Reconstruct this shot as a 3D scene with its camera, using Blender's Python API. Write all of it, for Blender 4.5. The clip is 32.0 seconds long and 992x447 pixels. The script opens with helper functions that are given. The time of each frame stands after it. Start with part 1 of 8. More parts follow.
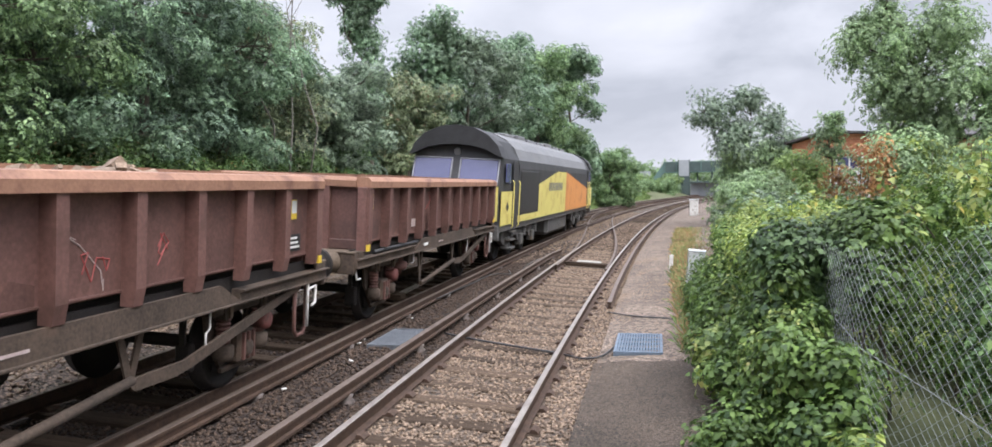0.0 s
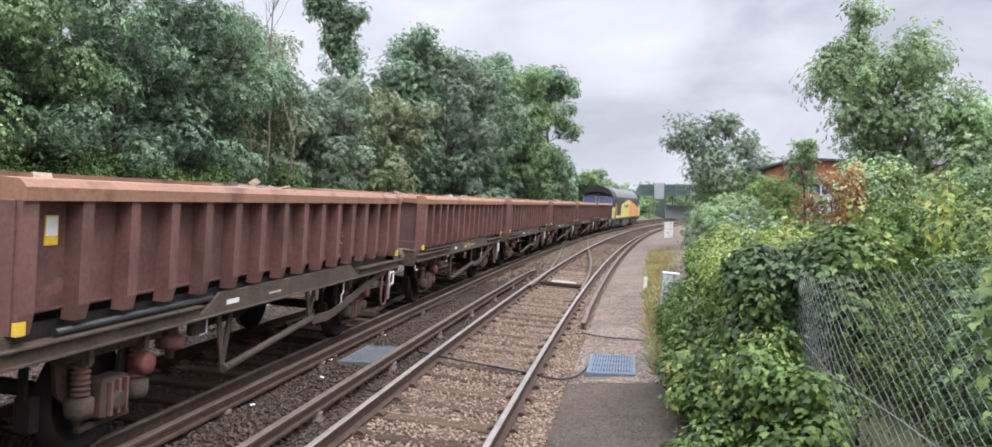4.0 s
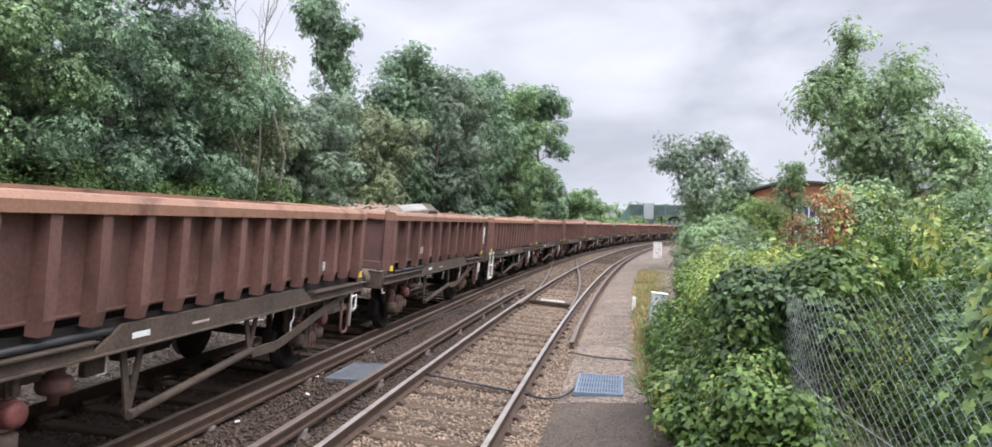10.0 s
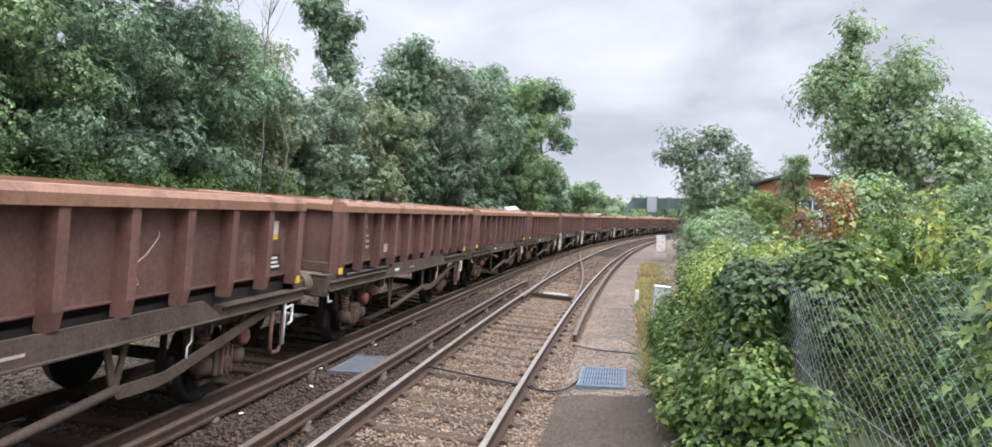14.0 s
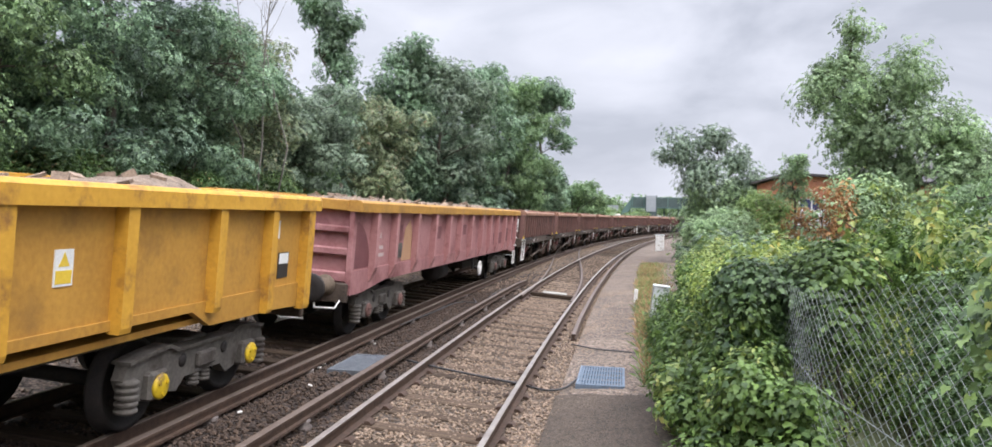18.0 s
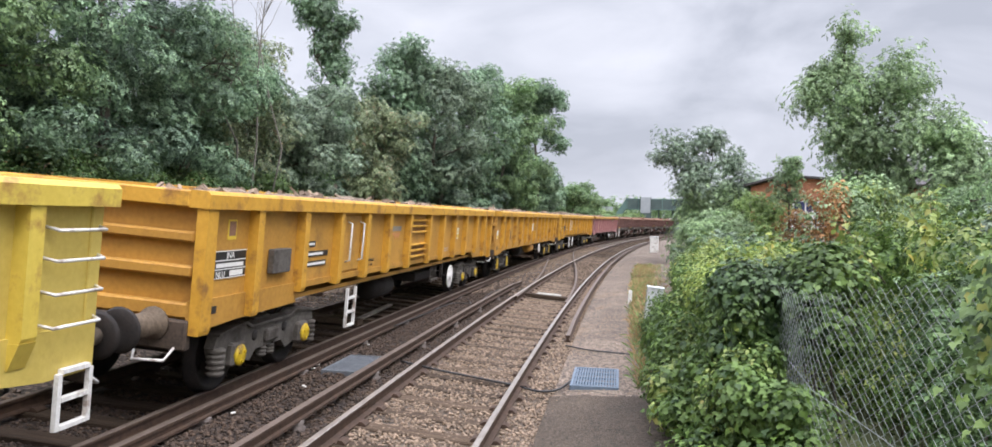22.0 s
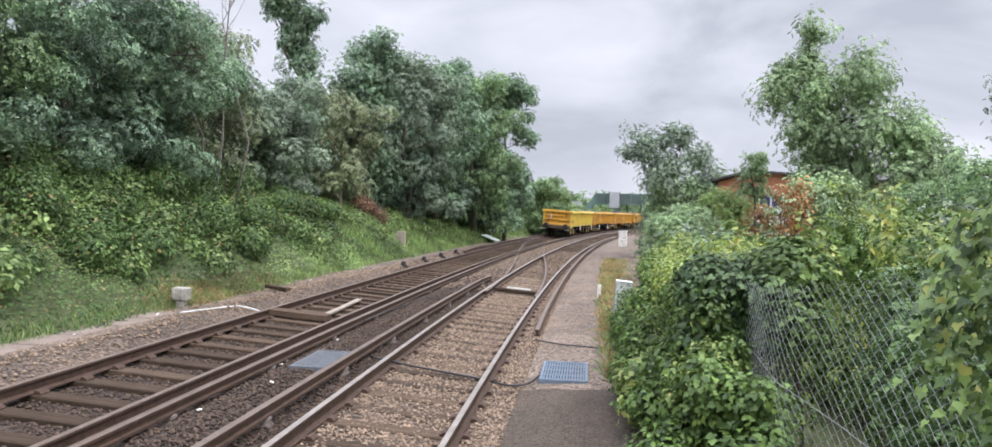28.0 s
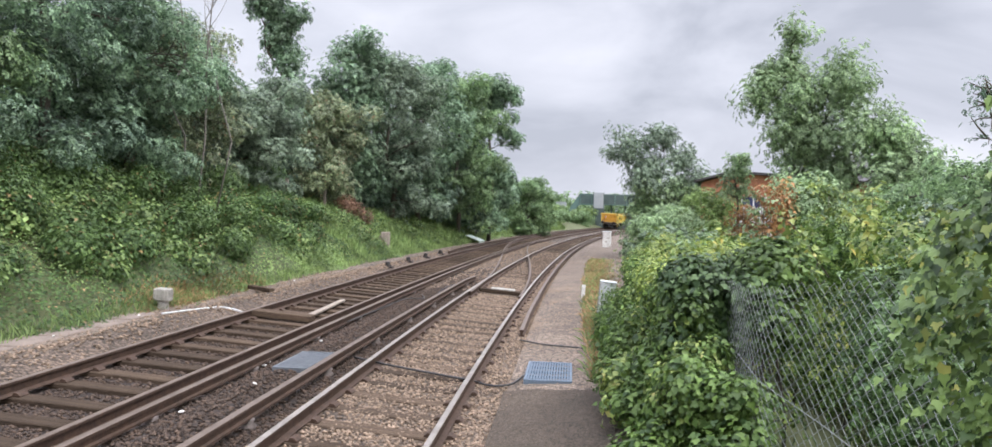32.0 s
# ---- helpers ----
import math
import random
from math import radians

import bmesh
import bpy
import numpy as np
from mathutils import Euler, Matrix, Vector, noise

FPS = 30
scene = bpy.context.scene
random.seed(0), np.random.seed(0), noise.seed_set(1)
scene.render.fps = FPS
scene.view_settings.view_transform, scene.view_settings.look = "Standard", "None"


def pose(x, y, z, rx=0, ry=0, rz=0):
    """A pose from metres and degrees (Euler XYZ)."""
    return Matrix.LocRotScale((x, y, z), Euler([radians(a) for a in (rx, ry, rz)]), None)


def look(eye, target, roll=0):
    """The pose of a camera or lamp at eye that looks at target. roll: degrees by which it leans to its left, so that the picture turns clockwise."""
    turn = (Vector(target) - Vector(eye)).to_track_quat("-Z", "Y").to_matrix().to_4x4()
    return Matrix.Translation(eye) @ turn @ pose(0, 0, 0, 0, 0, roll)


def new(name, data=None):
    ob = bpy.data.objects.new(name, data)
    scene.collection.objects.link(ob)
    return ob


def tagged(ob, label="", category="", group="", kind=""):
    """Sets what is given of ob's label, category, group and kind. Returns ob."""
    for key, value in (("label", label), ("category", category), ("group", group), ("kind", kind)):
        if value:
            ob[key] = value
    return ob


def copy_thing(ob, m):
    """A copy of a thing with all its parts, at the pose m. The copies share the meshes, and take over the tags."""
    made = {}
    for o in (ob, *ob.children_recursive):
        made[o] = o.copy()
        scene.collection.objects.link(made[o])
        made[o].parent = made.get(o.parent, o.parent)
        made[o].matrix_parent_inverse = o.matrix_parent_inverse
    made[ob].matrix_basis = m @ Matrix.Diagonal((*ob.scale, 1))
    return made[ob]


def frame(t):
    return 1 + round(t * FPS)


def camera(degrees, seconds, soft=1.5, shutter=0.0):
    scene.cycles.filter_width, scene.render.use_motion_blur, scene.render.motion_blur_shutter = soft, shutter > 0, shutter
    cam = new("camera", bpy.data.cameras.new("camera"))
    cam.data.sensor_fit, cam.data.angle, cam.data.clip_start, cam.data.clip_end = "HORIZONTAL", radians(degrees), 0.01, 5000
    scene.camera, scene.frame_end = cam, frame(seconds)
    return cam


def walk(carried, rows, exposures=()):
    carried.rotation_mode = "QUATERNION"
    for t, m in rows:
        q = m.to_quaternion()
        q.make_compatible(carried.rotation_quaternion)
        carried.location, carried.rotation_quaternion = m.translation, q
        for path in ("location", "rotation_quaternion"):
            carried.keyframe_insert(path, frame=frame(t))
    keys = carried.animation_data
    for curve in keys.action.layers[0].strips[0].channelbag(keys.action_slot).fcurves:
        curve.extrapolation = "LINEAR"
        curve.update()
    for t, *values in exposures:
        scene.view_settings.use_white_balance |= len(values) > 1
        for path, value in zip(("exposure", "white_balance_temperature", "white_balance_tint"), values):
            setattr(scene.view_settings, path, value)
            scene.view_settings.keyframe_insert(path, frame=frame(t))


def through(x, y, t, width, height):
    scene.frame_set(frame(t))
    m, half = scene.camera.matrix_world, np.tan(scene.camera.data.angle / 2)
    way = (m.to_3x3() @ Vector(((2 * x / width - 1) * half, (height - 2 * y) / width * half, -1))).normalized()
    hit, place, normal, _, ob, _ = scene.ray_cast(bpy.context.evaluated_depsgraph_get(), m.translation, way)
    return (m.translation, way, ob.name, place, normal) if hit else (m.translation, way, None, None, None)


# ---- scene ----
# camera: seconds, turn to the left, tilt, roll in degrees
EYE = (0.0, 0.0, 2.231)
PATH = [
    (0, 6.02, -2.77, -1.06), (0.5, 5.52, -2.58, -0.87), (1, 4.95, -2.37, -0.59), (1.5, 4.48, -2.18, -0.39),
    (2, 4.42, -1.95, -0.23), (2.5, 4.38, -1.77, -0.05), (3, 4.27, -1.63, 0.12), (3.5, 4.23, -1.52, 0.22),
    (5.5, 3.93, -1.02, 0.67), (6, 3.77, -0.98, 0.82), (6.5, 3.62, -0.93, 0.94), (7, 3.50, -0.81, 1.06),
    (7.5, 3.41, -0.67, 1.10), (8, 3.36, -0.45, 1.15), (8.5, 3.36, -0.18, 1.18), (9, 3.36, 0.01, 1.16),
    (9.5, 3.41, 0.01, 1.11), (10, 3.44, -0.03, 1.07), (10.5, 3.56, -0.16, 0.97), (11, 3.60, -0.24, 0.96),
    (11.5, 3.63, -0.34, 0.96), (12, 3.67, -0.44, 0.94), (12.5, 3.71, -0.47, 1.00), (13, 3.69, -0.54, 1.02),
    (13.5, 3.68, -0.56, 1.09), (14, 3.66, -0.56, 1.15), (14.5, 3.67, -0.56, 1.11), (16.5, 3.64, -0.65, 1.26),
    (17, 3.63, -0.68, 1.26), (17.5, 3.62, -0.65, 1.21), (18, 3.60, -0.63, 1.24), (18.5, 3.66, -0.57, 1.15),
    (19, 3.65, -0.52, 1.22), (19.5, 3.58, -0.59, 1.17), (20, 3.52, -0.57, 1.21), (20.5, 3.47, -0.57, 1.30),
    (21, 3.38, -0.55, 1.32), (21.5, 3.33, -0.57, 1.36), (22, 3.20, -0.54, 1.41), (22.5, 3.19, -0.52, 1.44),
    (23, 3.18, -0.54, 1.45), (23.5, 3.07, -0.51, 1.43), (24, 3.00, -0.51, 1.44), (24.5, 3.03, -0.58, 1.45),
    (25, 2.97, -0.59, 1.42), (25.5, 2.56, -0.64, 1.50), (27.5, 1.09, -0.82, 1.44), (28, 0.92, -0.89, 1.46),
    (28.5, 0.72, -0.89, 1.48), (29, 0.50, -0.89, 1.46), (29.5, 0.39, -0.85, 1.44), (30, 0.29, -0.82, 1.42),
    (30.5, 0.14, -0.81, 1.37), (31, -0.00, -0.83, 1.45), (31.5, -0.12, -0.83, 1.52), (32, -0.24, -0.83, 1.50),
]
cam = camera(66.0, 32.0, soft=1.6, shutter=0.0)
walk(cam, [(t, pose(*EYE, 90 + tilt, 0, turn) @ pose(0, 0, 0, 0, 0, roll)) for t, turn, tilt, roll in PATH],
     exposures=[(0, 0.62), (6, 0.65), (14, 0.67), (18, 0.60), (24, 0.57), (32, 0.57)])

# overcast daylight: a cloudy sky dome and a weak wide sun
world = bpy.data.worlds.new("overcast_sky")
scene.world = world
world.use_nodes = True
wn, wl = world.node_tree.nodes, world.node_tree.links
wn.clear()
w_out = wn.new("ShaderNodeOutputWorld")
w_bg = wn.new("ShaderNodeBackground")
w_sky = wn.new("ShaderNodeTexSky")
w_sky.sky_type = "NISHITA"
w_sky.sun_disc = False
w_sky.sun_elevation = radians(42)
w_sky.sun_rotation = radians(140)
w_sky.dust_density = 4.0
w_co = wn.new("ShaderNodeTexCoord")
w_map = wn.new("ShaderNodeMapping")
w_map.inputs["Scale"].default_value = (1.0, 1.0, 2.3)
w_n1 = wn.new("ShaderNodeTexNoise")
w_n1.inputs["Scale"].default_value = 2.8
w_n1.inputs["Detail"].default_value = 7.0
w_n1.inputs["Roughness"].default_value = 0.52
w_n1.inputs["Distortion"].default_value = 0.35
w_ramp = wn.new("ShaderNodeValToRGB")
w_ramp.color_ramp.elements[0].position = 0.37
w_ramp.color_ramp.elements[0].color = (0.55, 0.57, 0.61, 1)
w_ramp.color_ramp.elements[1].position = 0.65
w_ramp.color_ramp.elements[1].color = (0.90, 0.905, 0.93, 1)
w_e = w_ramp.color_ramp.elements.new(0.5)
w_e.color = (0.73, 0.745, 0.78, 1)
w_mix = wn.new("ShaderNodeMixRGB")
w_mix.inputs[0].default_value = 0.94
w_gain = wn.new("ShaderNodeMixRGB")
w_gain.blend_type = "MULTIPLY"
w_gain.inputs[0].default_value = 1.0
w_gain.inputs[2].default_value = (7.1, 7.2, 7.9, 1)
wl.new(w_co.outputs["Generated"], w_map.inputs["Vector"])
wl.new(w_map.outputs[0], w_n1.inputs["Vector"])
wl.new(w_n1.outputs["Fac"], w_ramp.inputs[0])
wl.new(w_ramp.outputs[0], w_gain.inputs[1])
wl.new(w_sky.outputs[0], w_mix.inputs[1])
wl.new(w_gain.outputs[0], w_mix.inputs[2])
# an overcast sky is about three times as bright overhead as at the horizon
w_sep = wn.new("ShaderNodeSeparateXYZ")
w_rise = wn.new("ShaderNodeMapRange")
w_rise.inputs[1].default_value, w_rise.inputs[2].default_value = 0.33, 1.0
w_rise.inputs[3].default_value, w_rise.inputs[4].default_value = 1.0, 6.0
w_up = wn.new("ShaderNodeMixRGB")
w_up.blend_type = "MULTIPLY"
w_up.inputs[0].default_value = 1.0
wl.new(w_co.outputs["Generated"], w_sep.inputs[0])
wl.new(w_sep.outputs["Z"], w_rise.inputs[0])
wl.new(w_mix.outputs[0], w_up.inputs[1])
wl.new(w_rise.outputs[0], w_up.inputs[2])
wl.new(w_up.outputs[0], w_bg.inputs["Color"])
w_bg.inputs["Strength"].default_value = 0.10
wl.new(w_bg.outputs[0], w_out.inputs["Surface"])

sun_data = bpy.data.lights.new("sun", "SUN")
sun_data.energy = 1.5
sun_data.angle = radians(30)
sun_data.color = (1.0, 0.98, 0.96)
sun = new("sun", sun_data)
sun.matrix_world = look((30, -20, 60), (0, 14, 0))

# ---------- helpers for meshes and materials ----------
def principled(name):
    m = bpy.data.materials.new(name)
    m.use_nodes = True
    n = m.node_tree.nodes
    return m, n, m.node_tree.links, n["Principled BSDF"]


def surface(name, dark, light, scale=6.0, rough=0.8, bump=0.3, metal=0.0, fine=60.0, stain=None, stain_scale=1.2,
            stain_at=(0.52, 0.66), rand=0.0, island=0.0, depth=0.02, stretch=(1, 1, 1), spec=0.5):
    """A surface with two scales of colour change, an optional stain, per-piece change and bump."""
    m, n, l, b = principled(name)
    co = n.new("ShaderNodeTexCoord")
    mp = n.new("ShaderNodeMapping")
    mp.inputs["Scale"].default_value = stretch
    l.new(co.outputs["Object"], mp.inputs["Vector"])
    big = n.new("ShaderNodeTexNoise")
    big.inputs["Scale"].default_value = scale
    big.inputs["Detail"].default_value = 6.0
    big.inputs["Roughness"].default_value = 0.6
    small = n.new("ShaderNodeTexNoise")
    small.inputs["Scale"].default_value = fine
    small.inputs["Detail"].default_value = 3.0
    l.new(mp.outputs[0], big.inputs["Vector"])
    l.new(mp.outputs[0], small.inputs["Vector"])
    add = n.new("ShaderNodeMath")
    add.operation = "MULTIPLY_ADD"
    add.inputs[1].default_value = 0.45
    l.new(small.outputs["Fac"], add.inputs[0])
    mul = n.new("ShaderNodeMath")
    mul.operation = "MULTIPLY"
    mul.inputs[1].default_value = 0.55
    l.new(big.outputs["Fac"], mul.inputs[0])
    l.new(mul.outputs[0], add.inputs[2])
    ramp = n.new("ShaderNodeValToRGB")
    ramp.color_ramp.elements[0].position = 0.34
    ramp.color_ramp.elements[0].color = (*dark, 1)
    ramp.color_ramp.elements[1].position = 0.66
    ramp.color_ramp.elements[1].color = (*light, 1)
    l.new(add.outputs[0], ramp.inputs[0])
    col = ramp.outputs[0]
    if stain:
        sn = n.new("ShaderNodeTexNoise")
        sn.inputs["Scale"].default_value = stain_scale
        sn.inputs["Detail"].default_value = 8.0
        sn.inputs["Roughness"].default_value = 0.65
        l.new(mp.outputs[0], sn.inputs["Vector"])
        sr = n.new("ShaderNodeMapRange")
        sr.inputs[1].default_value, sr.inputs[2].default_value = stain_at
        l.new(sn.outputs["Fac"], sr.inputs[0])
        mx = n.new("ShaderNodeMixRGB")
        mx.inputs[2].default_value = (*stain, 1)
        l.new(sr.outputs[0], mx.inputs[0])
        l.new(col, mx.inputs[1])
        col = mx.outputs[0]
    for amount, source in ((rand, ("ShaderNodeObjectInfo", "Random")), (island, ("ShaderNodeNewGeometry", "Random Per Island"))):
        if amount:
            src = n.new(source[0])
            mr = n.new("ShaderNodeMapRange")
            mr.inputs[3].default_value, mr.inputs[4].default_value = 1 - amount, 1 + amount
            l.new(src.outputs[source[1]], mr.inputs[0])
            hs = n.new("ShaderNodeHueSaturation")
            l.new(mr.outputs[0], hs.inputs["Value"])
            l.new(col, hs.inputs["Color"])
            col = hs.outputs[0]
    l.new(col, b.inputs["Base Color"])
    b.inputs["Roughness"].default_value = rough
    b.inputs["Metallic"].default_value = metal
    b.inputs["Specular IOR Level"].default_value = spec
    if bump:
        bp = n.new("ShaderNodeBump")
        bp.inputs["Strength"].default_value = bump
        bp.inputs["Distance"].default_value = depth
        l.new(add.outputs[0], bp.inputs["Height"])
        l.new(bp.outputs[0], b.inputs["Normal"])
    return m


def leafy(name, dark, light, gloss=0.5, through=0.25, tint=None, spec=0.5):
    """Leaves: colour varies leaf by leaf, and some light comes through."""
    m, n, l, b = principled(name)
    geo = n.new("ShaderNodeNewGeometry")
    ramp = n.new("ShaderNodeValToRGB")
    ramp.color_ramp.elements[0].color = (*dark, 1)
    ramp.color_ramp.elements[1].color = (*light, 1)
    if tint:
        ramp.color_ramp.elements[1].position = 0.93
        e = ramp.color_ramp.elements.new(0.98)
        e.color = (*tint, 1)
    l.new(geo.outputs["Random Per Island"], ramp.inputs[0])
    co = n.new("ShaderNodeTexCoord")
    nz = n.new("ShaderNodeTexNoise")
    nz.inputs["Scale"].default_value = 0.7
    nz.inputs["Detail"].default_value = 4.0
    l.new(co.outputs["Object"], nz.inputs["Vector"])
    mr = n.new("ShaderNodeMapRange")
    mr.inputs[1].default_value, mr.inputs[2].default_value = 0.3, 0.7
    mr.inputs[3].default_value, mr.inputs[4].default_value = 0.58, 1.42
    l.new(nz.outputs["Fac"], mr.inputs[0])
    hs = n.new("ShaderNodeHueSaturation")
    l.new(mr.outputs[0], hs.inputs["Value"])
    l.new(ramp.outputs[0], hs.inputs["Color"])
    l.new(hs.outputs[0], b.inputs["Base Color"])
    b.inputs["Roughness"].default_value = gloss
    b.inputs["Specular IOR Level"].default_value = spec
    tr = n.new("ShaderNodeBsdfTranslucent")
    l.new(hs.outputs[0], tr.inputs["Color"])
    mix = n.new("ShaderNodeMixShader")
    mix.inputs[0].default_value = through
    l.new(b.outputs[0], mix.inputs[1])
    l.new(tr.outputs[0], mix.inputs[2])
    l.new(mix.outputs[0], n["Material Output"].inputs["Surface"])
    return m


def mesh_of(name, verts, faces, material=None, smooth=False):
    me = bpy.data.meshes.new(name)
    me.from_pydata([tuple(v) for v in verts], [], faces)
    if material:
        me.materials.append(material)
    if smooth:
        me.polygons.foreach_set("use_smooth", [True] * len(me.polygons))
    me.update()
    return me


def part(name, bm, material, parent=None, label="", smooth=False):
    """Links a bmesh or a mesh as one object under a thing or a part."""
    if isinstance(bm, bmesh.types.BMesh):
        me = bpy.data.meshes.new(name)
        bm.to_mesh(me)
        bm.free()
    else:
        me = bm
    if material and not me.materials:
        me.materials.append(material)
    if smooth:
        me.polygons.foreach_set("use_smooth", [True] * len(me.polygons))
    ob = new(name, me)
    if parent:
        ob.parent = parent
    if label:
        ob["label"] = label
    return ob


def box(bm, x0, x1, y0, y1, z0, z1, bevel=0.0, m=None):
    """A box into a bmesh, its edges rounded a little."""
    got = bmesh.ops.create_cube(bm, size=1.0)
    vs = got["verts"]
    bmesh.ops.scale(bm, vec=(x1 - x0, y1 - y0, z1 - z0), verts=vs)
    bmesh.ops.translate(bm, vec=((x0 + x1) / 2, (y0 + y1) / 2, (z0 + z1) / 2), verts=vs)
    if bevel:
        es = list({e for v in vs for e in v.link_edges})
        got = bmesh.ops.bevel(bm, geom=es, offset=bevel, segments=1, affect="EDGES")
        vs = list({v for f in got["faces"] for v in f.verts} | {v for v in vs if v.is_valid})
    if m is not None:
        bmesh.ops.transform(bm, matrix=m, verts=[v for v in vs if v.is_valid])
    return bm


def boxm(*a, **k):
    return box(bmesh.new(), *a, **k)


def rod(bm, a, b, r0, r1=None, n=8, caps=True):
    """A round bar from a to b, tapered if r1 is given."""
    a, b = Vector(a), Vector(b)
    r1 = r0 if r1 is None else r1
    q = (b - a).to_track_quat("Z", "Y")
    rings = []
    for c, r in ((a, r0), (b, r1)):
        rings.append([bm.verts.new(c + q @ Vector((r * math.cos(2 * math.pi * i / n), r * math.sin(2 * math.pi * i / n), 0))) for i in range(n)])
    for i in range(n):
        f = bm.faces.new((rings[0][i], rings[0][(i + 1) % n], rings[1][(i + 1) % n], rings[1][i]))
        f.smooth = n > 6
    if caps:
        bm.faces.new(rings[0][::-1])
        bm.faces.new(rings[1])
    return bm


def rodm(*a, **k):
    return rod(bmesh.new(), *a, **k)


def sweep(bm, pts, radii, n=6):
    """One bent round bar through points, with a radius at each."""
    pts = [Vector(p) for p in pts]
    rings, side = [], None
    for i, p in enumerate(pts):
        d = (pts[min(i + 1, len(pts) - 1)] - pts[max(i - 1, 0)]).normalized()
        if side is None:
            side = d.orthogonal().normalized()
        side = (side - d * side.dot(d)).normalized()
        up = d.cross(side)
        rings.append([bm.verts.new(p + radii[i] * (math.cos(2 * math.pi * k / n) * side + math.sin(2 * math.pi * k / n) * up)) for k in range(n)])
    for a, b in zip(rings[:-1], rings[1:]):
        for k in range(n):
            f = bm.faces.new((a[k], a[(k + 1) % n], b[(k + 1) % n], b[k]))
            f.smooth = True
    bm.faces.new(rings[0][::-1])
    bm.faces.new(rings[-1])
    return bm


def tube(bm, pts, r, n=6):
    return sweep(bm, pts, [r] * len(pts), n)


def lathe(bm, profile, axis="X", n=20, at=(0, 0, 0)):
    """Turns (radius, along) pairs round an axis."""
    rings = []
    for r, d in profile:
        ring = []
        for i in range(n):
            a = 2 * math.pi * i / n
            p = {"X": (d, r * math.cos(a), r * math.sin(a)), "Y": (r * math.cos(a), d, r * math.sin(a)), "Z": (r * math.cos(a), r * math.sin(a), d)}[axis]
            ring.append(bm.verts.new(Vector(p) + Vector(at)))
        rings.append(ring)
    for a, b in zip(rings[:-1], rings[1:]):
        for i in range(n):
            f = bm.faces.new((a[i], a[(i + 1) % n], b[(i + 1) % n], b[i]))
            f.smooth = True
    bm.faces.new(rings[0][::-1])
    bm.faces.new(rings[-1])
    bmesh.ops.recalc_face_normals(bm, faces=bm.faces)
    return bm


def prism(bm, outline, x0, x1, axis="X"):
    """An outline of (a, b) pairs pushed out along an axis."""
    def p(a, b, d):
        return {"X": (d, a, b), "Y": (a, d, b), "Z": (a, b, d)}[axis]
    lo = [bm.verts.new(p(a, b, x0)) for a, b in outline]
    hi = [bm.verts.new(p(a, b, x1)) for a, b in outline]
    k = len(outline)
    fs = [bm.faces.new(lo), bm.faces.new(hi[::-1])]
    fs += [bm.faces.new((lo[i], hi[i], hi[(i + 1) % k], lo[(i + 1) % k])) for i in range(k)]
    bmesh.ops.recalc_face_normals(bm, faces=fs)
    return bm


def thing(name, label, category, group="", at=None):
    ob = tagged(new(name), label, category, group)
    ob.empty_display_size = 0.2
    if at is not None:
        ob.matrix_world = at
    return ob


# ---------- the line of the railway ----------
GAP, CANT, CANT_FAR, RISE = 3.412, 0.0724, 0.0666, 0.131   # track spacing, tilts, height of the far track


def line_table():
    """Near track's centre: distance along, x, y, heading (clockwise from +y)."""
    rows = []
    for way in (1, -1):
        x, y, a = -2.015, 0.0, math.atan(0.08453)
        u, step = 0.0, 0.5 * way
        out = []
        while abs(u) < 420:
            out.append((u, x, y, a))
            yy = min(max(y, -25), 112)
            bend = (0.0015553 + 8.648e-6 * yy) / (1 + math.tan(a) ** 2) ** 1.5 if y > -25 else 0.0
            am = a + bend * step / 2
            x, y, a, u = x + math.sin(am) * step, y + math.cos(am) * step, a + bend * step, u + step
        rows = out[:0:-1] + rows if way < 0 else out
    return np.array(rows)


LINE = line_table()


def along(u):
    return [float(np.interp(u, LINE[:, 0], LINE[:, i])) for i in (1, 2, 3)]


def spot(u, v, z=0.0):
    """A place u metres along the near track and v metres to its right."""
    x, y, a = along(u)
    return Vector((x + v * math.cos(a), y - v * math.sin(a), z))


def facing(u, v, z=0.0, lean=0.0, turn=0.0):
    """A pose there: local +y runs along the line, +x to its right."""
    return Matrix.Translation(spot(u, v, z)) @ Matrix.Rotation(-along(u)[2] + turn, 4, "Z") @ Matrix.Rotation(lean, 4, "Y")


FAR_XY = np.stack([LINE[:, 1] - GAP * np.cos(LINE[:, 3]), LINE[:, 2] + GAP * np.sin(LINE[:, 3])], 1)
FAR_S = np.concatenate([[0], np.cumsum(np.hypot(*np.diff(FAR_XY, axis=0).T))])
FAR_S -= np.interp(0.0, FAR_XY[:, 1], FAR_S)


def far_u(s):
    return float(np.interp(s, FAR_S, LINE[:, 0]))


def on_far(s, half=4.0):
    """Pose of a vehicle on the far track, its wheels' two ends half a metre count apart."""
    a = spot(far_u(s - half), -GAP, RISE)
    b = spot(far_u(s + half), -GAP, RISE)
    d = b - a
    return Matrix.Translation((a + b) / 2) @ Matrix.Rotation(-math.atan2(d.x, d.y), 4, "Z") @ Matrix.Rotation(math.atan(CANT_FAR), 4, "Y")


def top_near(v):
    return -CANT * v


def top_far(v):
    return RISE - CANT_FAR * (v + GAP)


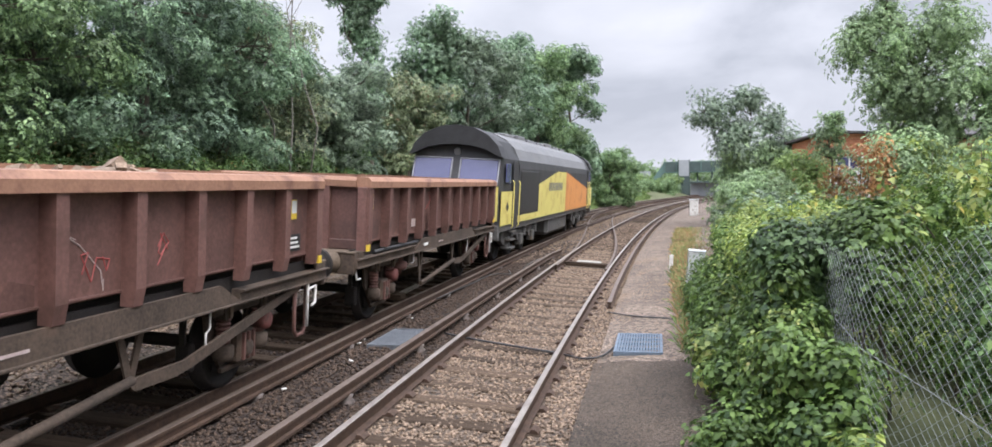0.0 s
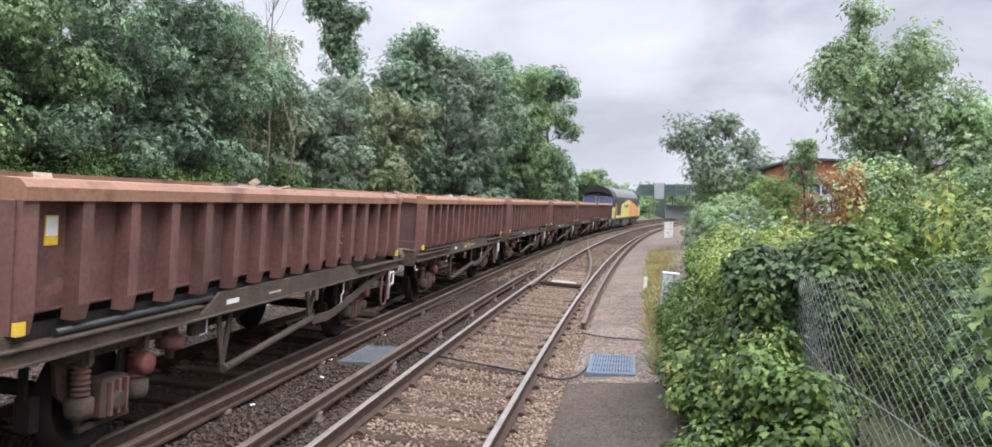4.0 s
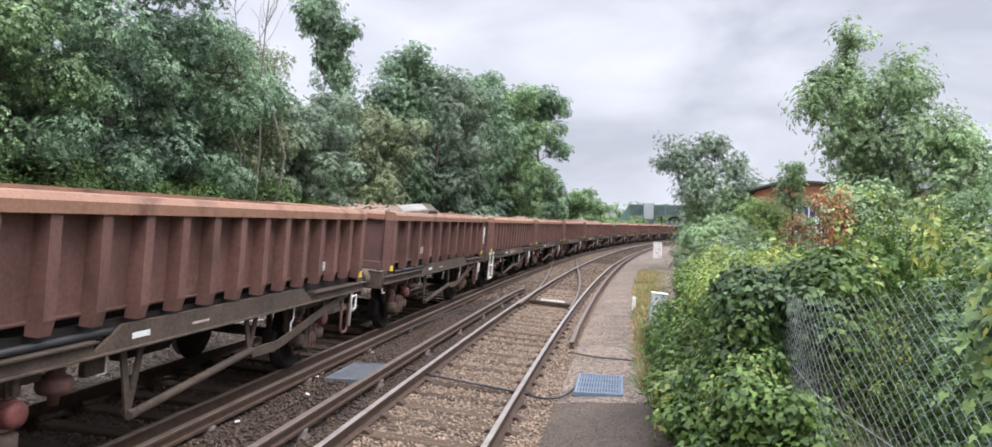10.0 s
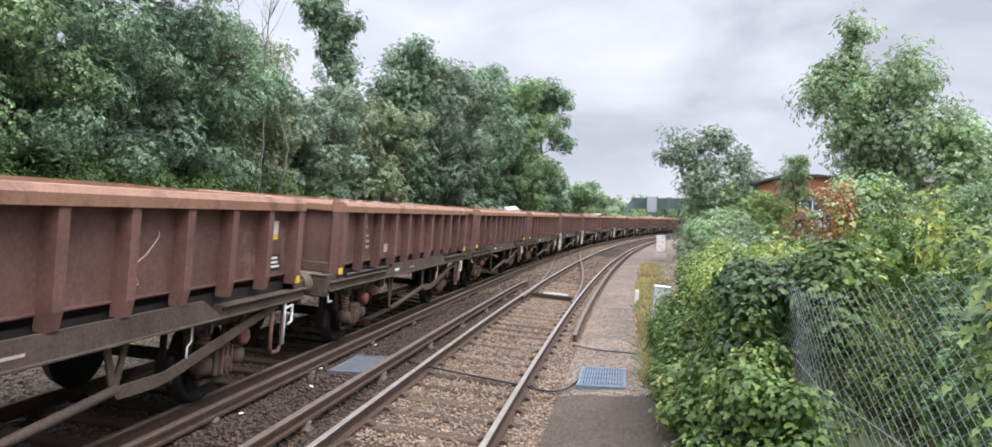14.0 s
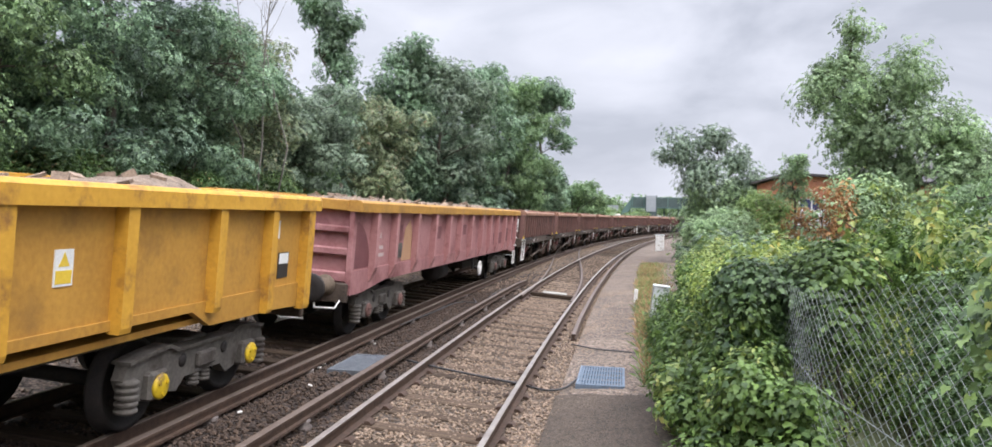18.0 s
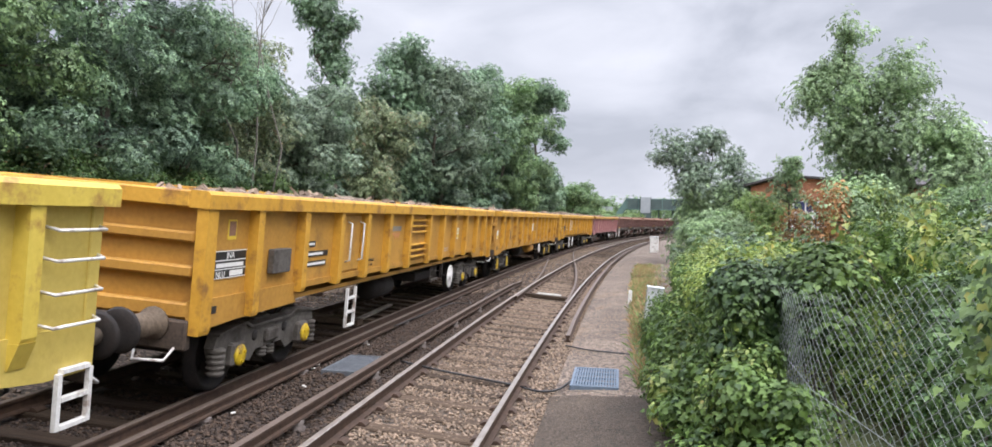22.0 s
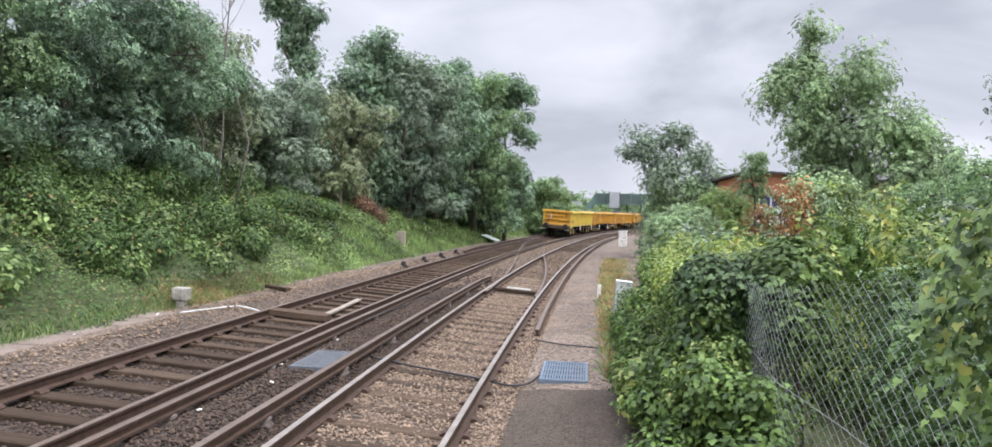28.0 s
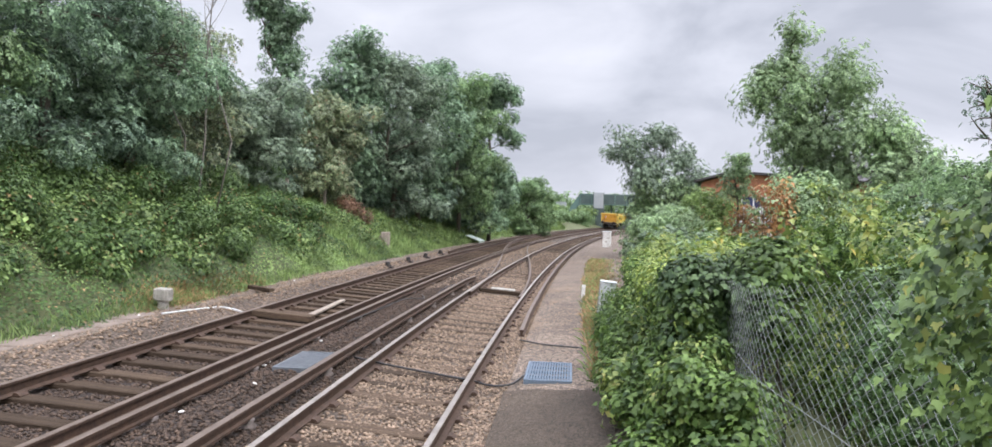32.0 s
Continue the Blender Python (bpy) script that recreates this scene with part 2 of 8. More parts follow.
def bed(v):
    """Height of the ballast across the line, between and beside the tracks."""
    pts = [(-7.2, 0.06), (-6.2, 0.06), (-5.6, 0.08), (-4.9, RISE + 0.05), (-4.25, top_far(-4.2) - 0.225), (-2.6, top_far(-2.6) - 0.225), (-2.3, top_far(-2.3) - 0.14), (-1.7, 0.02), (-0.8, top_near(-0.8) - 0.182),
           (0.8, top_near(0.8) - 0.182), (1.5, -0.2), (2.2, -0.16), (4.0, -0.1), (9, 0.0), (60, 0.2)]
    return float(np.interp(v, [p[0] for p in pts], [p[1] for p in pts]))


def bank(u, v):
    """Height of the ground anywhere: the bed, and the bank that rises beyond the far track."""
    if v > -6.3:
        return bed(v)
    w = -6.3 - v
    top = 2.5 + 0.35 * math.sin(u * 0.09) - 0.012 * max(0, u - 30)
    rise = top * (1 - math.exp(-(w / 2.6) ** 1.5))
    return 0.06 + rise + 0.10 * noise.noise((u * 0.35, v * 0.35, 3.0)) * min(1, w / 1.5)

# ---------- materials ----------
M_SOIL = surface("soil", (0.05, 0.06, 0.025), (0.11, 0.12, 0.05), 3.0, 0.95, 0.6, fine=30)
def gravel(name, dark, light, scale, gap=0.35):
    """Packed stones: each cell its own tone, shade in the gaps painted into the colour, rough."""
    m, n, l, b = principled(name)
    co = n.new("ShaderNodeTexCoord")
    vo = n.new("ShaderNodeTexVoronoi")
    vo.inputs["Scale"].default_value = scale
    l.new(co.outputs["Object"], vo.inputs["Vector"])
    sep = n.new("ShaderNodeSeparateColor")
    l.new(vo.outputs["Color"], sep.inputs[0])
    ramp = n.new("ShaderNodeValToRGB")
    ramp.color_ramp.elements[0].color = (*dark, 1)
    ramp.color_ramp.elements[1].color = (*light, 1)
    l.new(sep.outputs[0], ramp.inputs[0])
    # shade between the stones, painted as darker cell edges
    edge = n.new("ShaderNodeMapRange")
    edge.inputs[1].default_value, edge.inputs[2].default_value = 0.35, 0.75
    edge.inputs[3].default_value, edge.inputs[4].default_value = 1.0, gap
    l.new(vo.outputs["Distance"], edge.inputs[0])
    big = n.new("ShaderNodeTexNoise")
    big.inputs["Scale"].default_value = 0.8
    big.inputs["Detail"].default_value = 6.0
    l.new(co.outputs["Object"], big.inputs["Vector"])
    wide = n.new("ShaderNodeMapRange")
    wide.inputs[1].default_value, wide.inputs[2].default_value = 0.35, 0.65
    wide.inputs[3].default_value, wide.inputs[4].default_value = 0.7, 1.2
    l.new(big.outputs["Fac"], wide.inputs[0])
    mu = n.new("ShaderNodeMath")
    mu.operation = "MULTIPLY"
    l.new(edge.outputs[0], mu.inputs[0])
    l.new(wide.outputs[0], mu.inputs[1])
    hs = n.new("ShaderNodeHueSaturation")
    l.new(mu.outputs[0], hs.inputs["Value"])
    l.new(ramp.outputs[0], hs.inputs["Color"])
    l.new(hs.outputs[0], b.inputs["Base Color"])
    b.inputs["Roughness"].default_value = 0.95
    bp = n.new("ShaderNodeBump")
    bp.invert = True
    bp.inputs["Strength"].default_value = 0.9
    bp.inputs["Distance"].default_value = 0.03
    l.new(vo.outputs["Distance"], bp.inputs["Height"])
    l.new(bp.outputs[0], b.inputs["Normal"])
    return m


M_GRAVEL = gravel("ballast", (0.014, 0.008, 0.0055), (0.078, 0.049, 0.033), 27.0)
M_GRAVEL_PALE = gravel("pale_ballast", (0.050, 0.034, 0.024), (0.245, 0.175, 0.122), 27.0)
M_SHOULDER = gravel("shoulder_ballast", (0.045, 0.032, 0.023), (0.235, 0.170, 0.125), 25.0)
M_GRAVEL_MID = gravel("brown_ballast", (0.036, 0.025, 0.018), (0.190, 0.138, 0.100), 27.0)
M_STONE = surface("ballast_stone", (0.027, 0.017, 0.012), (0.092, 0.060, 0.041), 14.0, 0.92, 0.3, island=0.5)
M_STONE_PALE = surface("pale_ballast_stone", (0.098, 0.068, 0.047), (0.300, 0.217, 0.154), 14.0, 0.92, 0.3, island=0.42)
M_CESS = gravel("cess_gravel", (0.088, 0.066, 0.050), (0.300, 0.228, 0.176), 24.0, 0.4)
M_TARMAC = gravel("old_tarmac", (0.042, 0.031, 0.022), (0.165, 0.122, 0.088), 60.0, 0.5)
M_SLEEPER = surface("timber_sleeper", (0.028, 0.020, 0.014), (0.108, 0.075, 0.052), 5.0, 0.95, 0.8, spec=0.15, fine=50, stretch=(0.25, 3, 3), rand=0.35)
M_RAIL = surface("rail_rust", (0.031, 0.018, 0.012), (0.090, 0.051, 0.032), 9.0, 0.8, 0.4, fine=60, metal=0.2)
M_RAILTOP = surface("rail_worn_top", (0.25, 0.215, 0.185), (0.44, 0.39, 0.35), 4.0, 0.42, 0.1, metal=0.7)
M_RAILDULL = surface("rail_dull_top", (0.085, 0.060, 0.046), (0.180, 0.138, 0.112), 4.0, 0.6, 0.2, metal=0.4)
M_POT = surface("grimy_insulator", (0.07, 0.055, 0.05), (0.16, 0.13, 0.115), 10, 0.6, 0.2)
M_GRATE_DUSTY = surface("dusty_grating", (0.065, 0.072, 0.082), (0.135, 0.147, 0.163), 8.0, 0.8, 0.2)
M_GRATE = surface("blue_grey_grating", (0.088, 0.120, 0.158), (0.160, 0.205, 0.258), 8.0, 0.6, 0.2, metal=0.2)
M_RUST = surface("wagon_brown", (0.070, 0.033, 0.027), (0.145, 0.071, 0.058), 1.6, 0.72, 0.25, fine=26, rand=0.16,
                 stain=(0.055, 0.030, 0.025), stain_scale=1.3, stain_at=(0.52, 0.72))
M_RUST2 = surface("wagon_post_brown", (0.098, 0.046, 0.038), (0.165, 0.082, 0.067), 2.5, 0.7, 0.2, fine=26, rand=0.12,
                  stain=(0.079, 0.040, 0.031), stain_scale=2.0)
M_RIM = surface("wagon_rim_rust", (0.195, 0.098, 0.060), (0.300, 0.160, 0.102), 2.2, 0.75, 0.3, fine=30, rand=0.14,
                stain=(0.130, 0.060, 0.040), stain_scale=1.8)
M_CHASSIS = surface("chassis_grime", (0.030, 0.021, 0.015), (0.092, 0.064, 0.046), 3.0, 0.85, 0.4, fine=30,
                    stain=(0.125, 0.080, 0.055), stain_scale=2.2, stain_at=(0.55, 0.75))
M_BUFFER = surface("dusty_tan_grime", (0.075, 0.054, 0.037), (0.165, 0.122, 0.086), 4.0, 0.85, 0.4, fine=30, stain=(0.04, 0.028, 0.02), stain_scale=3)
M_RUST3 = surface("wagon_dark_rust", (0.07, 0.033, 0.026), (0.13, 0.062, 0.05), 3.0, 0.8, 0.3, fine=30, stain=(0.17, 0.085, 0.065), stain_scale=3.0, stain_at=(0.5, 0.6))
M_CAPRED = surface("axle_cap_red", (0.12, 0.035, 0.030), (0.24, 0.085, 0.075), 6, 0.6, 0.2, stain=(0.06, 0.035, 0.028), stain_scale=6)
# near-black grime, with underframe and recess shade put into the colour
M_GRIME_SHADE = surface("grime_and_shade", (0.007, 0.006, 0.006), (0.024, 0.017, 0.014), 6.0, 0.8, 0.4, fine=40)
M_WHITE = surface("white_paint_worn", (0.55, 0.53, 0.5), (0.8, 0.79, 0.77), 6, 0.55, 0.1, stain=(0.3, 0.24, 0.2), stain_scale=5)
M_LABELW = surface("label_white", (0.6, 0.6, 0.58), (0.8, 0.8, 0.78), 8, 0.5, 0.0)
M_LABELY = surface("label_yellow", (0.62, 0.42, 0.04), (0.75, 0.53, 0.06), 8, 0.5, 0.0)
M_BLACK = surface("black_paint", (0.012, 0.012, 0.013), (0.03, 0.03, 0.032), 5, 0.5, 0.1)
M_YELLOW = surface("wagon_amber_yellow", (0.350, 0.170, 0.028), (0.490, 0.258, 0.044), 1.4, 0.6, 0.15, fine=18, rand=0.05,
                   stain=(0.185, 0.093, 0.027), stain_scale=1.5, stain_at=(0.52, 0.8))
M_YELLOW_POST = surface("wagon_post_amber", (0.470, 0.240, 0.022), (0.600, 0.325, 0.038), 2, 0.6, 0.1, fine=20, stain=(0.246, 0.114, 0.026), stain_scale=3)
M_LEMON = surface("wagon_lemon_yellow", (0.460, 0.343, 0.072), (0.569, 0.440, 0.109), 1.2, 0.55, 0.12, fine=18,
                  stain=(0.285, 0.184, 0.042), stain_scale=1.6, stain_at=(0.55, 0.85))
M_LEMON_POST = surface("wagon_post_lemon", (0.549, 0.405, 0.063), (0.657, 0.504, 0.090), 2, 0.55, 0.1, fine=20, stain=(0.324, 0.180, 0.045), stain_scale=3)
M_PINK = surface("wagon_faded_maroon", (0.258, 0.107, 0.107), (0.378, 0.185, 0.181), 1.1, 0.7, 0.15, fine=14,
                 stain=(0.172, 0.060, 0.060), stain_scale=0.9, stain_at=(0.5, 0.62))
M_PINK_POST = surface("wagon_post_maroon", (0.327, 0.146, 0.142), (0.404, 0.206, 0.198), 2, 0.7, 0.1, fine=14, stain=(0.206, 0.077, 0.077), stain_scale=2)
M_SPOIL = surface("ballast_spoil", (0.085, 0.062, 0.045), (0.30, 0.225, 0.165), 7.0, 0.95, 1.0, fine=40, depth=0.06)
M_BOGIE = surface("bogie_grey_grime", (0.050, 0.044, 0.038), (0.120, 0.106, 0.092), 4, 0.8, 0.4, fine=30, stain=(0.033, 0.024, 0.019), stain_scale=3)
M_HUB = surface("hub_yellow", (0.468, 0.306, 0.009), (0.612, 0.425, 0.017), 10, 0.5, 0.1, stain=(0.170, 0.102, 0.034), stain_scale=9)
M_PALECLAMP = surface("pale_clamp", (0.28, 0.30, 0.28), (0.45, 0.47, 0.44), 8, 0.6, 0.1)
M_RED = surface("signal_red", (0.5, 0.03, 0.025), (0.65, 0.06, 0.04), 9, 0.5, 0.1)
# ---------- ground, ballast and the two tracks ----------
def build_ground():
    us = np.concatenate([np.arange(-60, 0, 6), np.arange(0, 60, 1.2), np.arange(60, 130, 3), np.arange(130, 300, 12)])
    vs = np.concatenate([[-110, -80, -60, -45, -34, -27, -22, -18], np.arange(-15, -6.2, 0.55), [-6.3, -5, -3, -1, 0.5, 2, 3.2, 5, 8, 12, 18, 28, 45, 70, 110]])
    verts, faces = [], []
    nu, nv = len(us), len(vs)
    for u in us:
        for v in vs:
            z = bank(u, v) - (0.35 if -6.0 < v < 3 else 0.0)
            verts.append(spot(u, v, z))
    for i in range(nu - 1):
        for j in range(nv - 1):
            faces.append((i * nv + j, i * nv + j + 1, (i + 1) * nv + j + 1, (i + 1) * nv + j))
    ring = [j for j in range(nv)] + [i * nv + nv - 1 for i in range(1, nu)] + [(nu - 1) * nv + j for j in range(nv - 2, -1, -1)] + [i * nv for i in range(nu - 2, 0, -1)]
    mid = Vector((10, 110, 0))
    base = len(verts)
    for k in ring:
        d = (verts[k] - mid)
        verts.append(Vector((mid.x + d.x * 14, mid.y + d.y * 14, 3.0)))
    for a in range(len(ring)):
        b = (a + 1) % len(ring)
        faces.append((ring[b], ring[a], base + a, base + b))
    me = mesh_of("ground", verts, faces, M_SOIL, True)
    tagged(new("ground", me), "earth ground under weeds and trees beside the railway", "ground", kind="structure")


def strip(name, v0, v1, u0, u1, height, material, step=1.0, n=8, label="", lift=0.0, cat="ballast", rough=0.018):
    us = np.arange(u0, u1 + step / 2, step)
    vs = np.linspace(v0, v1, n)
    verts = [spot(u, v, height(v) + lift + rough * noise.noise((u * 2.1, v * 2.1, 7))) for u in us for v in vs]
    faces = [(i * n + j, i * n + j + 1, (i + 1) * n + j + 1, (i + 1) * n + j) for i in range(len(us) - 1) for j in range(n - 1)]
    return tagged(new(name, mesh_of(name, verts, faces, material, True)), label, cat, kind="structure")


def rail_mesh(name, v, height, u0, u1, top, conductor=False, step=2.0, path=None, foot=0.0):
    """A rail of true section swept along the line; the worn head is its own material."""
    if conductor:
        sec = [(-.055, -.13), (.055, -.13), (.055, -.105), (.025, -.095), (.025, -.045), (.042, -.035), (.042, -.004), (.034, 0), (-.034, 0), (-.042, -.004), (-.042, -.035), (-.025, -.045), (-.025, -.095), (-.055, -.105)]
    else:
        sec = [(-.07, -.159), (.07, -.159), (.07, -.148), (.012, -.128), (.012, -.046), (.035, -.036), (.035, -.008), (.027, 0), (-.027, 0), (-.035, -.008), (-.035, -.036), (-.012, -.046), (-.012, -.128), (-.07, -.148)]
    k = len(sec)
    us = np.linspace(u0, u1, max(2, int(abs(u1 - u0) / step) + 1))
    verts, faces = [], []
    for u in us:
        vv = path(u) if path else v
        h = height(vv)
        if conductor:
            h -= 0.06 * max(0, 1 - (u - u0) / 1.6) + 0.06 * max(0, 1 - (u1 - u) / 1.6)
        for a, b in sec:
            verts.append(spot(u, vv + a, h + b))
    for i in range(len(us) - 1):
        for j in range(k):
            faces.append((i * k + j, i * k + (j + 1) % k, (i + 1) * k + (j + 1) % k, (i + 1) * k + j))
    faces += [tuple(range(k - 1, -1, -1)), tuple((len(us) - 1) * k + j for j in range(k))]
    me = mesh_of(name, verts, faces, M_RAIL)
    me.materials.append(top)
    for i in range(len(us) - 1):
        for j in (6, 7, 8):
            me.polygons[i * k + j].material_index = 1
    return me


def build_tracks():
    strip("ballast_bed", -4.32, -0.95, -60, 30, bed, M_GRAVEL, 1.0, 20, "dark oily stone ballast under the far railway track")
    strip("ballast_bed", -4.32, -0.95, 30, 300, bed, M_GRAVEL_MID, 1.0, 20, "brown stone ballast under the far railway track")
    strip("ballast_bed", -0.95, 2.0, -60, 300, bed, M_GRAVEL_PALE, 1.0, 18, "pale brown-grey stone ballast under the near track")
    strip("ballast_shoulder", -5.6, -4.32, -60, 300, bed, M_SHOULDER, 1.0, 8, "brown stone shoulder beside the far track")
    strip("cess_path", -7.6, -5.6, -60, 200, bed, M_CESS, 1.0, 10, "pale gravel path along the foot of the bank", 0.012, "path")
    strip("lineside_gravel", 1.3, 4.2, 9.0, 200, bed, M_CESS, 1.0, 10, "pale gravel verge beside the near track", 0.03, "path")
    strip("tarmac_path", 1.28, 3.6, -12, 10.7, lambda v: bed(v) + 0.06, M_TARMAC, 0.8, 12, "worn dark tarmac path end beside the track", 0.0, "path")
    near = thing("railway_track", "near railway track with worn steel rails on timber sleepers", "track", "railway tracks")
    far = thing("railway_track", "far canted railway track with rusty rails on timber sleepers", "track", "railway tracks")
    for v, t in ((-0.7525, M_RAILTOP), (0.7525, M_RAILTOP)):
        part("rail", rail_mesh("rail", v, top_near, -60, 330, t), None, near)
    for v, t in ((-GAP - 0.7525, M_RAILDULL), (-GAP + 0.7525, M_RAILDULL)):
        part("rail", rail_mesh("rail", v, top_far, -320, 400, t), None, far)
    cr = "raised conductor rail, dull brown steel"
    part("conductor_rail", rail_mesh("conductor_rail", -0.7525 - 0.43, lambda v: top_near(v) + 0.076, -60, 25.4, M_RAILDULL, True), None, near, cr)
    part("conductor_rail", rail_mesh("conductor_rail", 0.7525 + 0.43, lambda v: top_near(v) + 0.076, 15.2, 160, M_RAILDULL, True), None, near, cr)
    part("conductor_rail", rail_mesh("conductor_rail", -GAP + 0.7525 + 0.43, lambda v: top_far(v) + 0.076, -60, 160, M_RAILDULL, True), None, far, cr)
    part("conductor_rail", rail_mesh("conductor_rail", -GAP - 0.7525 - 0.43, lambda v: top_far(v) + 0.076, 38, 160, M_RAILDULL, True), None, far, cr)
    # crossover rails between the tracks
    def swing(side):
        def path(u):
            w = min(max((u - 21.0) / 42.0, 0), 1)
            return side - GAP * (3 * w * w - 2 * w ** 3)
        return path
    for side in (0.68, -0.68):
        part("crossover_rail", rail_mesh("crossover_rail", 0, lambda v: np.interp(v, [-GAP - .8, -GAP + .75, -0.75, 0.8], [top_far(-GAP - .8), top_far(-GAP + .75), top_near(-.75), top_near(.8)]) - 0.004,
                                         21, 63, M_RAILDULL, path=swing(side), step=1.0), None, near, "curved rail of the crossover between the tracks")
    # sleepers, one by one where they can be told apart
    rng = random.Random(4)
    bm = boxm(-1.3, 1.3, -0.125, 0.125, -0.13, 0.0, 0.012)
    sl = bpy.data.meshes.new("sleeper")
    bm.to_mesh(sl)
    bm.free()
    sl.materials.append(M_SLEEPER)
    seat = [(-.17, 0), (.17, 0), (.17, .015), (.13, .045), (.09, .045), (.075, .012), (-.075, .012), (-.09, .045), (-.13, .045), (-.17, .015)]
    chairs = []
    for sx in (-1, 1):
        bmc = prism(bmesh.new(), [(sx * .7525 + c, d) for c, d in seat], -.075, .075, "Y")
        chairs.append(bpy.data.meshes.new("rail_chair"))
        bmc.to_mesh(chairs[-1])
        bmc.free()
        chairs[-1].materials.append(M_RAIL)
    for track, v0, drop, lean in ((near, 0.0, top_near, CANT), (far, -GAP, top_far, CANT_FAR)):
        rest = bmesh.new()
        u, i = 2.0, 0
        while u < 190:
            m = facing(u + rng.uniform(-.03, .03), v0 + rng.uniform(-.03, .03), drop(v0) - 0.16 + rng.uniform(-.006, .004), math.atan(lean), rng.uniform(-.012, .012))
            if i < 125:
                ob = new("sleeper", sl)
                ob.parent = track
                ob.matrix_world = m
                for ch in chairs if i < 50 else ():
                    oc = new("rail_chair", ch)
                    oc.parent = ob
            else:
                box(rest, -1.3, 1.3, -.125, .125, -.13, 0, 0, m)
            u += 0.70
            i += 1
        tagged(part("sleepers_far_off", rest, M_SLEEPER, track, "distant timber sleepers"), kind="stuff")
    # loose ballast stones, joined
    rs = np.random.RandomState(3)
    def stones(name, label, spans, dens, size, material):
        P = []
        for (u0, u1, v0, v1) in spans:
            k = int((u1 - u0) * (v1 - v0) * dens)
            P.append(np.stack([rs.uniform(u0, u1, k), rs.uniform(v0, v1, k)], 1))
        P = np.concatenate(P)
        keep = np.ones(len(P), bool)
        for c in (-0.7525, 0.7525, -GAP - .7525, -GAP + .7525):
            keep &= abs(P[:, 1] - c) > 0.085
        off = abs((P[:, 0] - 2.0 + 0.35) % 0.70 - 0.35) < 0.12
        keep &= ~(off & (abs(P[:, 1] + GAP) < 1.28) & (rs.uniform(0, 1, len(P)) < 0.93))
        keep &= ~(off & (abs(P[:, 1]) < 1.28) & (rs.uniform(0, 1, len(P)) < 0.35))
        P = P[keep]
        n = len(P)
        octa = np.array([(1, 0, 0), (-1, 0, 0), (0, 1, 0), (0, -1, 0), (0, 0, 1), (0, 0, -1)], float)
        of = np.array([(0, 2, 4), (2, 1, 4), (1, 3, 4), (3, 0, 4), (2, 0, 5), (1, 2, 5), (3, 1, 5), (0, 3, 5)])
        sc = rs.uniform(size * .45, size, (n, 1, 1)) * rs.uniform(.6, 1.3, (n, 6, 1)) * np.array([1, 1, .7])
        ang = rs.uniform(0, 6.28, n)
        V = octa[None] * sc
        ca, sa = np.cos(ang)[:, None], np.sin(ang)[:, None]
        tilt = rs.uniform(-.6, .6, n)[:, None]
        x, y, z = V[..., 0], V[..., 1], V[..., 2]
        x, z = x * np.cos(tilt) - z * np.sin(tilt), x * np.sin(tilt) + z * np.cos(tilt)
        V = np.stack([x * ca - y * sa, x * sa + y * ca, z], -1)
        C = np.array([spot(u, v, (bed(v) if size > .02 else -.155) + (0.012 if size > .02 else .004)) for u, v in P])
        V = (V + C[:, None]).reshape(-1, 3)
        F = (of[None] + 6 * np.arange(n)[:, None, None]).reshape(-1, 3)
        me = bpy.data.meshes.new(name)
        me.vertices.add(len(V))
        me.vertices.foreach_set("co", V.ravel())
        me.loops.add(F.size)
        me.loops.foreach_set("vertex_index", F.ravel().astype(np.int32))
        me.polygons.add(len(F))
        me.polygons.foreach_set("loop_start", np.arange(0, F.size, 3, dtype=np.int32))
        me.update(calc_edges=True)
        me.materials.append(material)
        tagged(new(name, me), label, "ballast", kind="stuff")
    stones("ballast_stones", "loose dark angular ballast stones of the far track", [(4.5, 14, -4.36, -0.9), (14, 26, -4.4, -0.9)], 430, 0.034, M_STONE)
    stones("pale_ballast_stones", "loose pale angular ballast stones of the near track", [(4.5, 14, -0.95, 1.35), (14, 28, -0.95, 1.6)], 460, 0.034, M_STONE_PALE)
    stones("path_grit", "scattered grit and small stones on the tarmac path", [(4.5, 10.7, 1.3, 2.7)], 240, 0.014, M_STONE_PALE)
    stones("lineside_stones", "scattered pale stones along the line", [(28, 48, -0.9, 2.6), (5, 26, -7.2, -5.4), (5, 30, -5.5, -4.36), (12, 32, 1.5, 3.4), (12.3, 26, 1.3, 3.0), (12.3, 26, 1.3, 3.0), (12.3, 20, 1.3, 3.0), (12.3, 18, 1.3, 3.0), (10.3, 11.0, 1.3, 2.9), (10.6, 13, 1.3, 2.9), (4.5, 10.7, 1.22, 1.42)], 80, 0.042, M_STONE_PALE)
    stones("distant_stones", "scattered brown stones along the far track", [(22, 60, -5.15, -0.9)], 60, 0.05, M_STONE_PALE)


build_ground()
build_tracks()

# ---------- plants ----------
# DARK and GREY are lifted and blued: haze mixed into leaf colour
M_LEAF_DARK = leafy("leaf_dark_green", (0.058, 0.104, 0.063), (0.305, 0.445, 0.268), 0.45, 0.34, spec=0.45)
M_LEAF_BLUE = leafy("leaf_blue_green", (0.040, 0.070, 0.050), (0.205, 0.300, 0.200), 0.5, 0.28, spec=0.4)
M_LEAF_OLIVE = leafy("leaf_olive_green", (0.070, 0.094, 0.050), (0.330, 0.395, 0.215), 0.5, 0.34, tint=(0.36, 0.26, 0.16))
M_LEAF_MID = leafy("leaf_mid_green", (0.058, 0.102, 0.048), (0.305, 0.440, 0.205), 0.48, 0.36, spec=0.4)
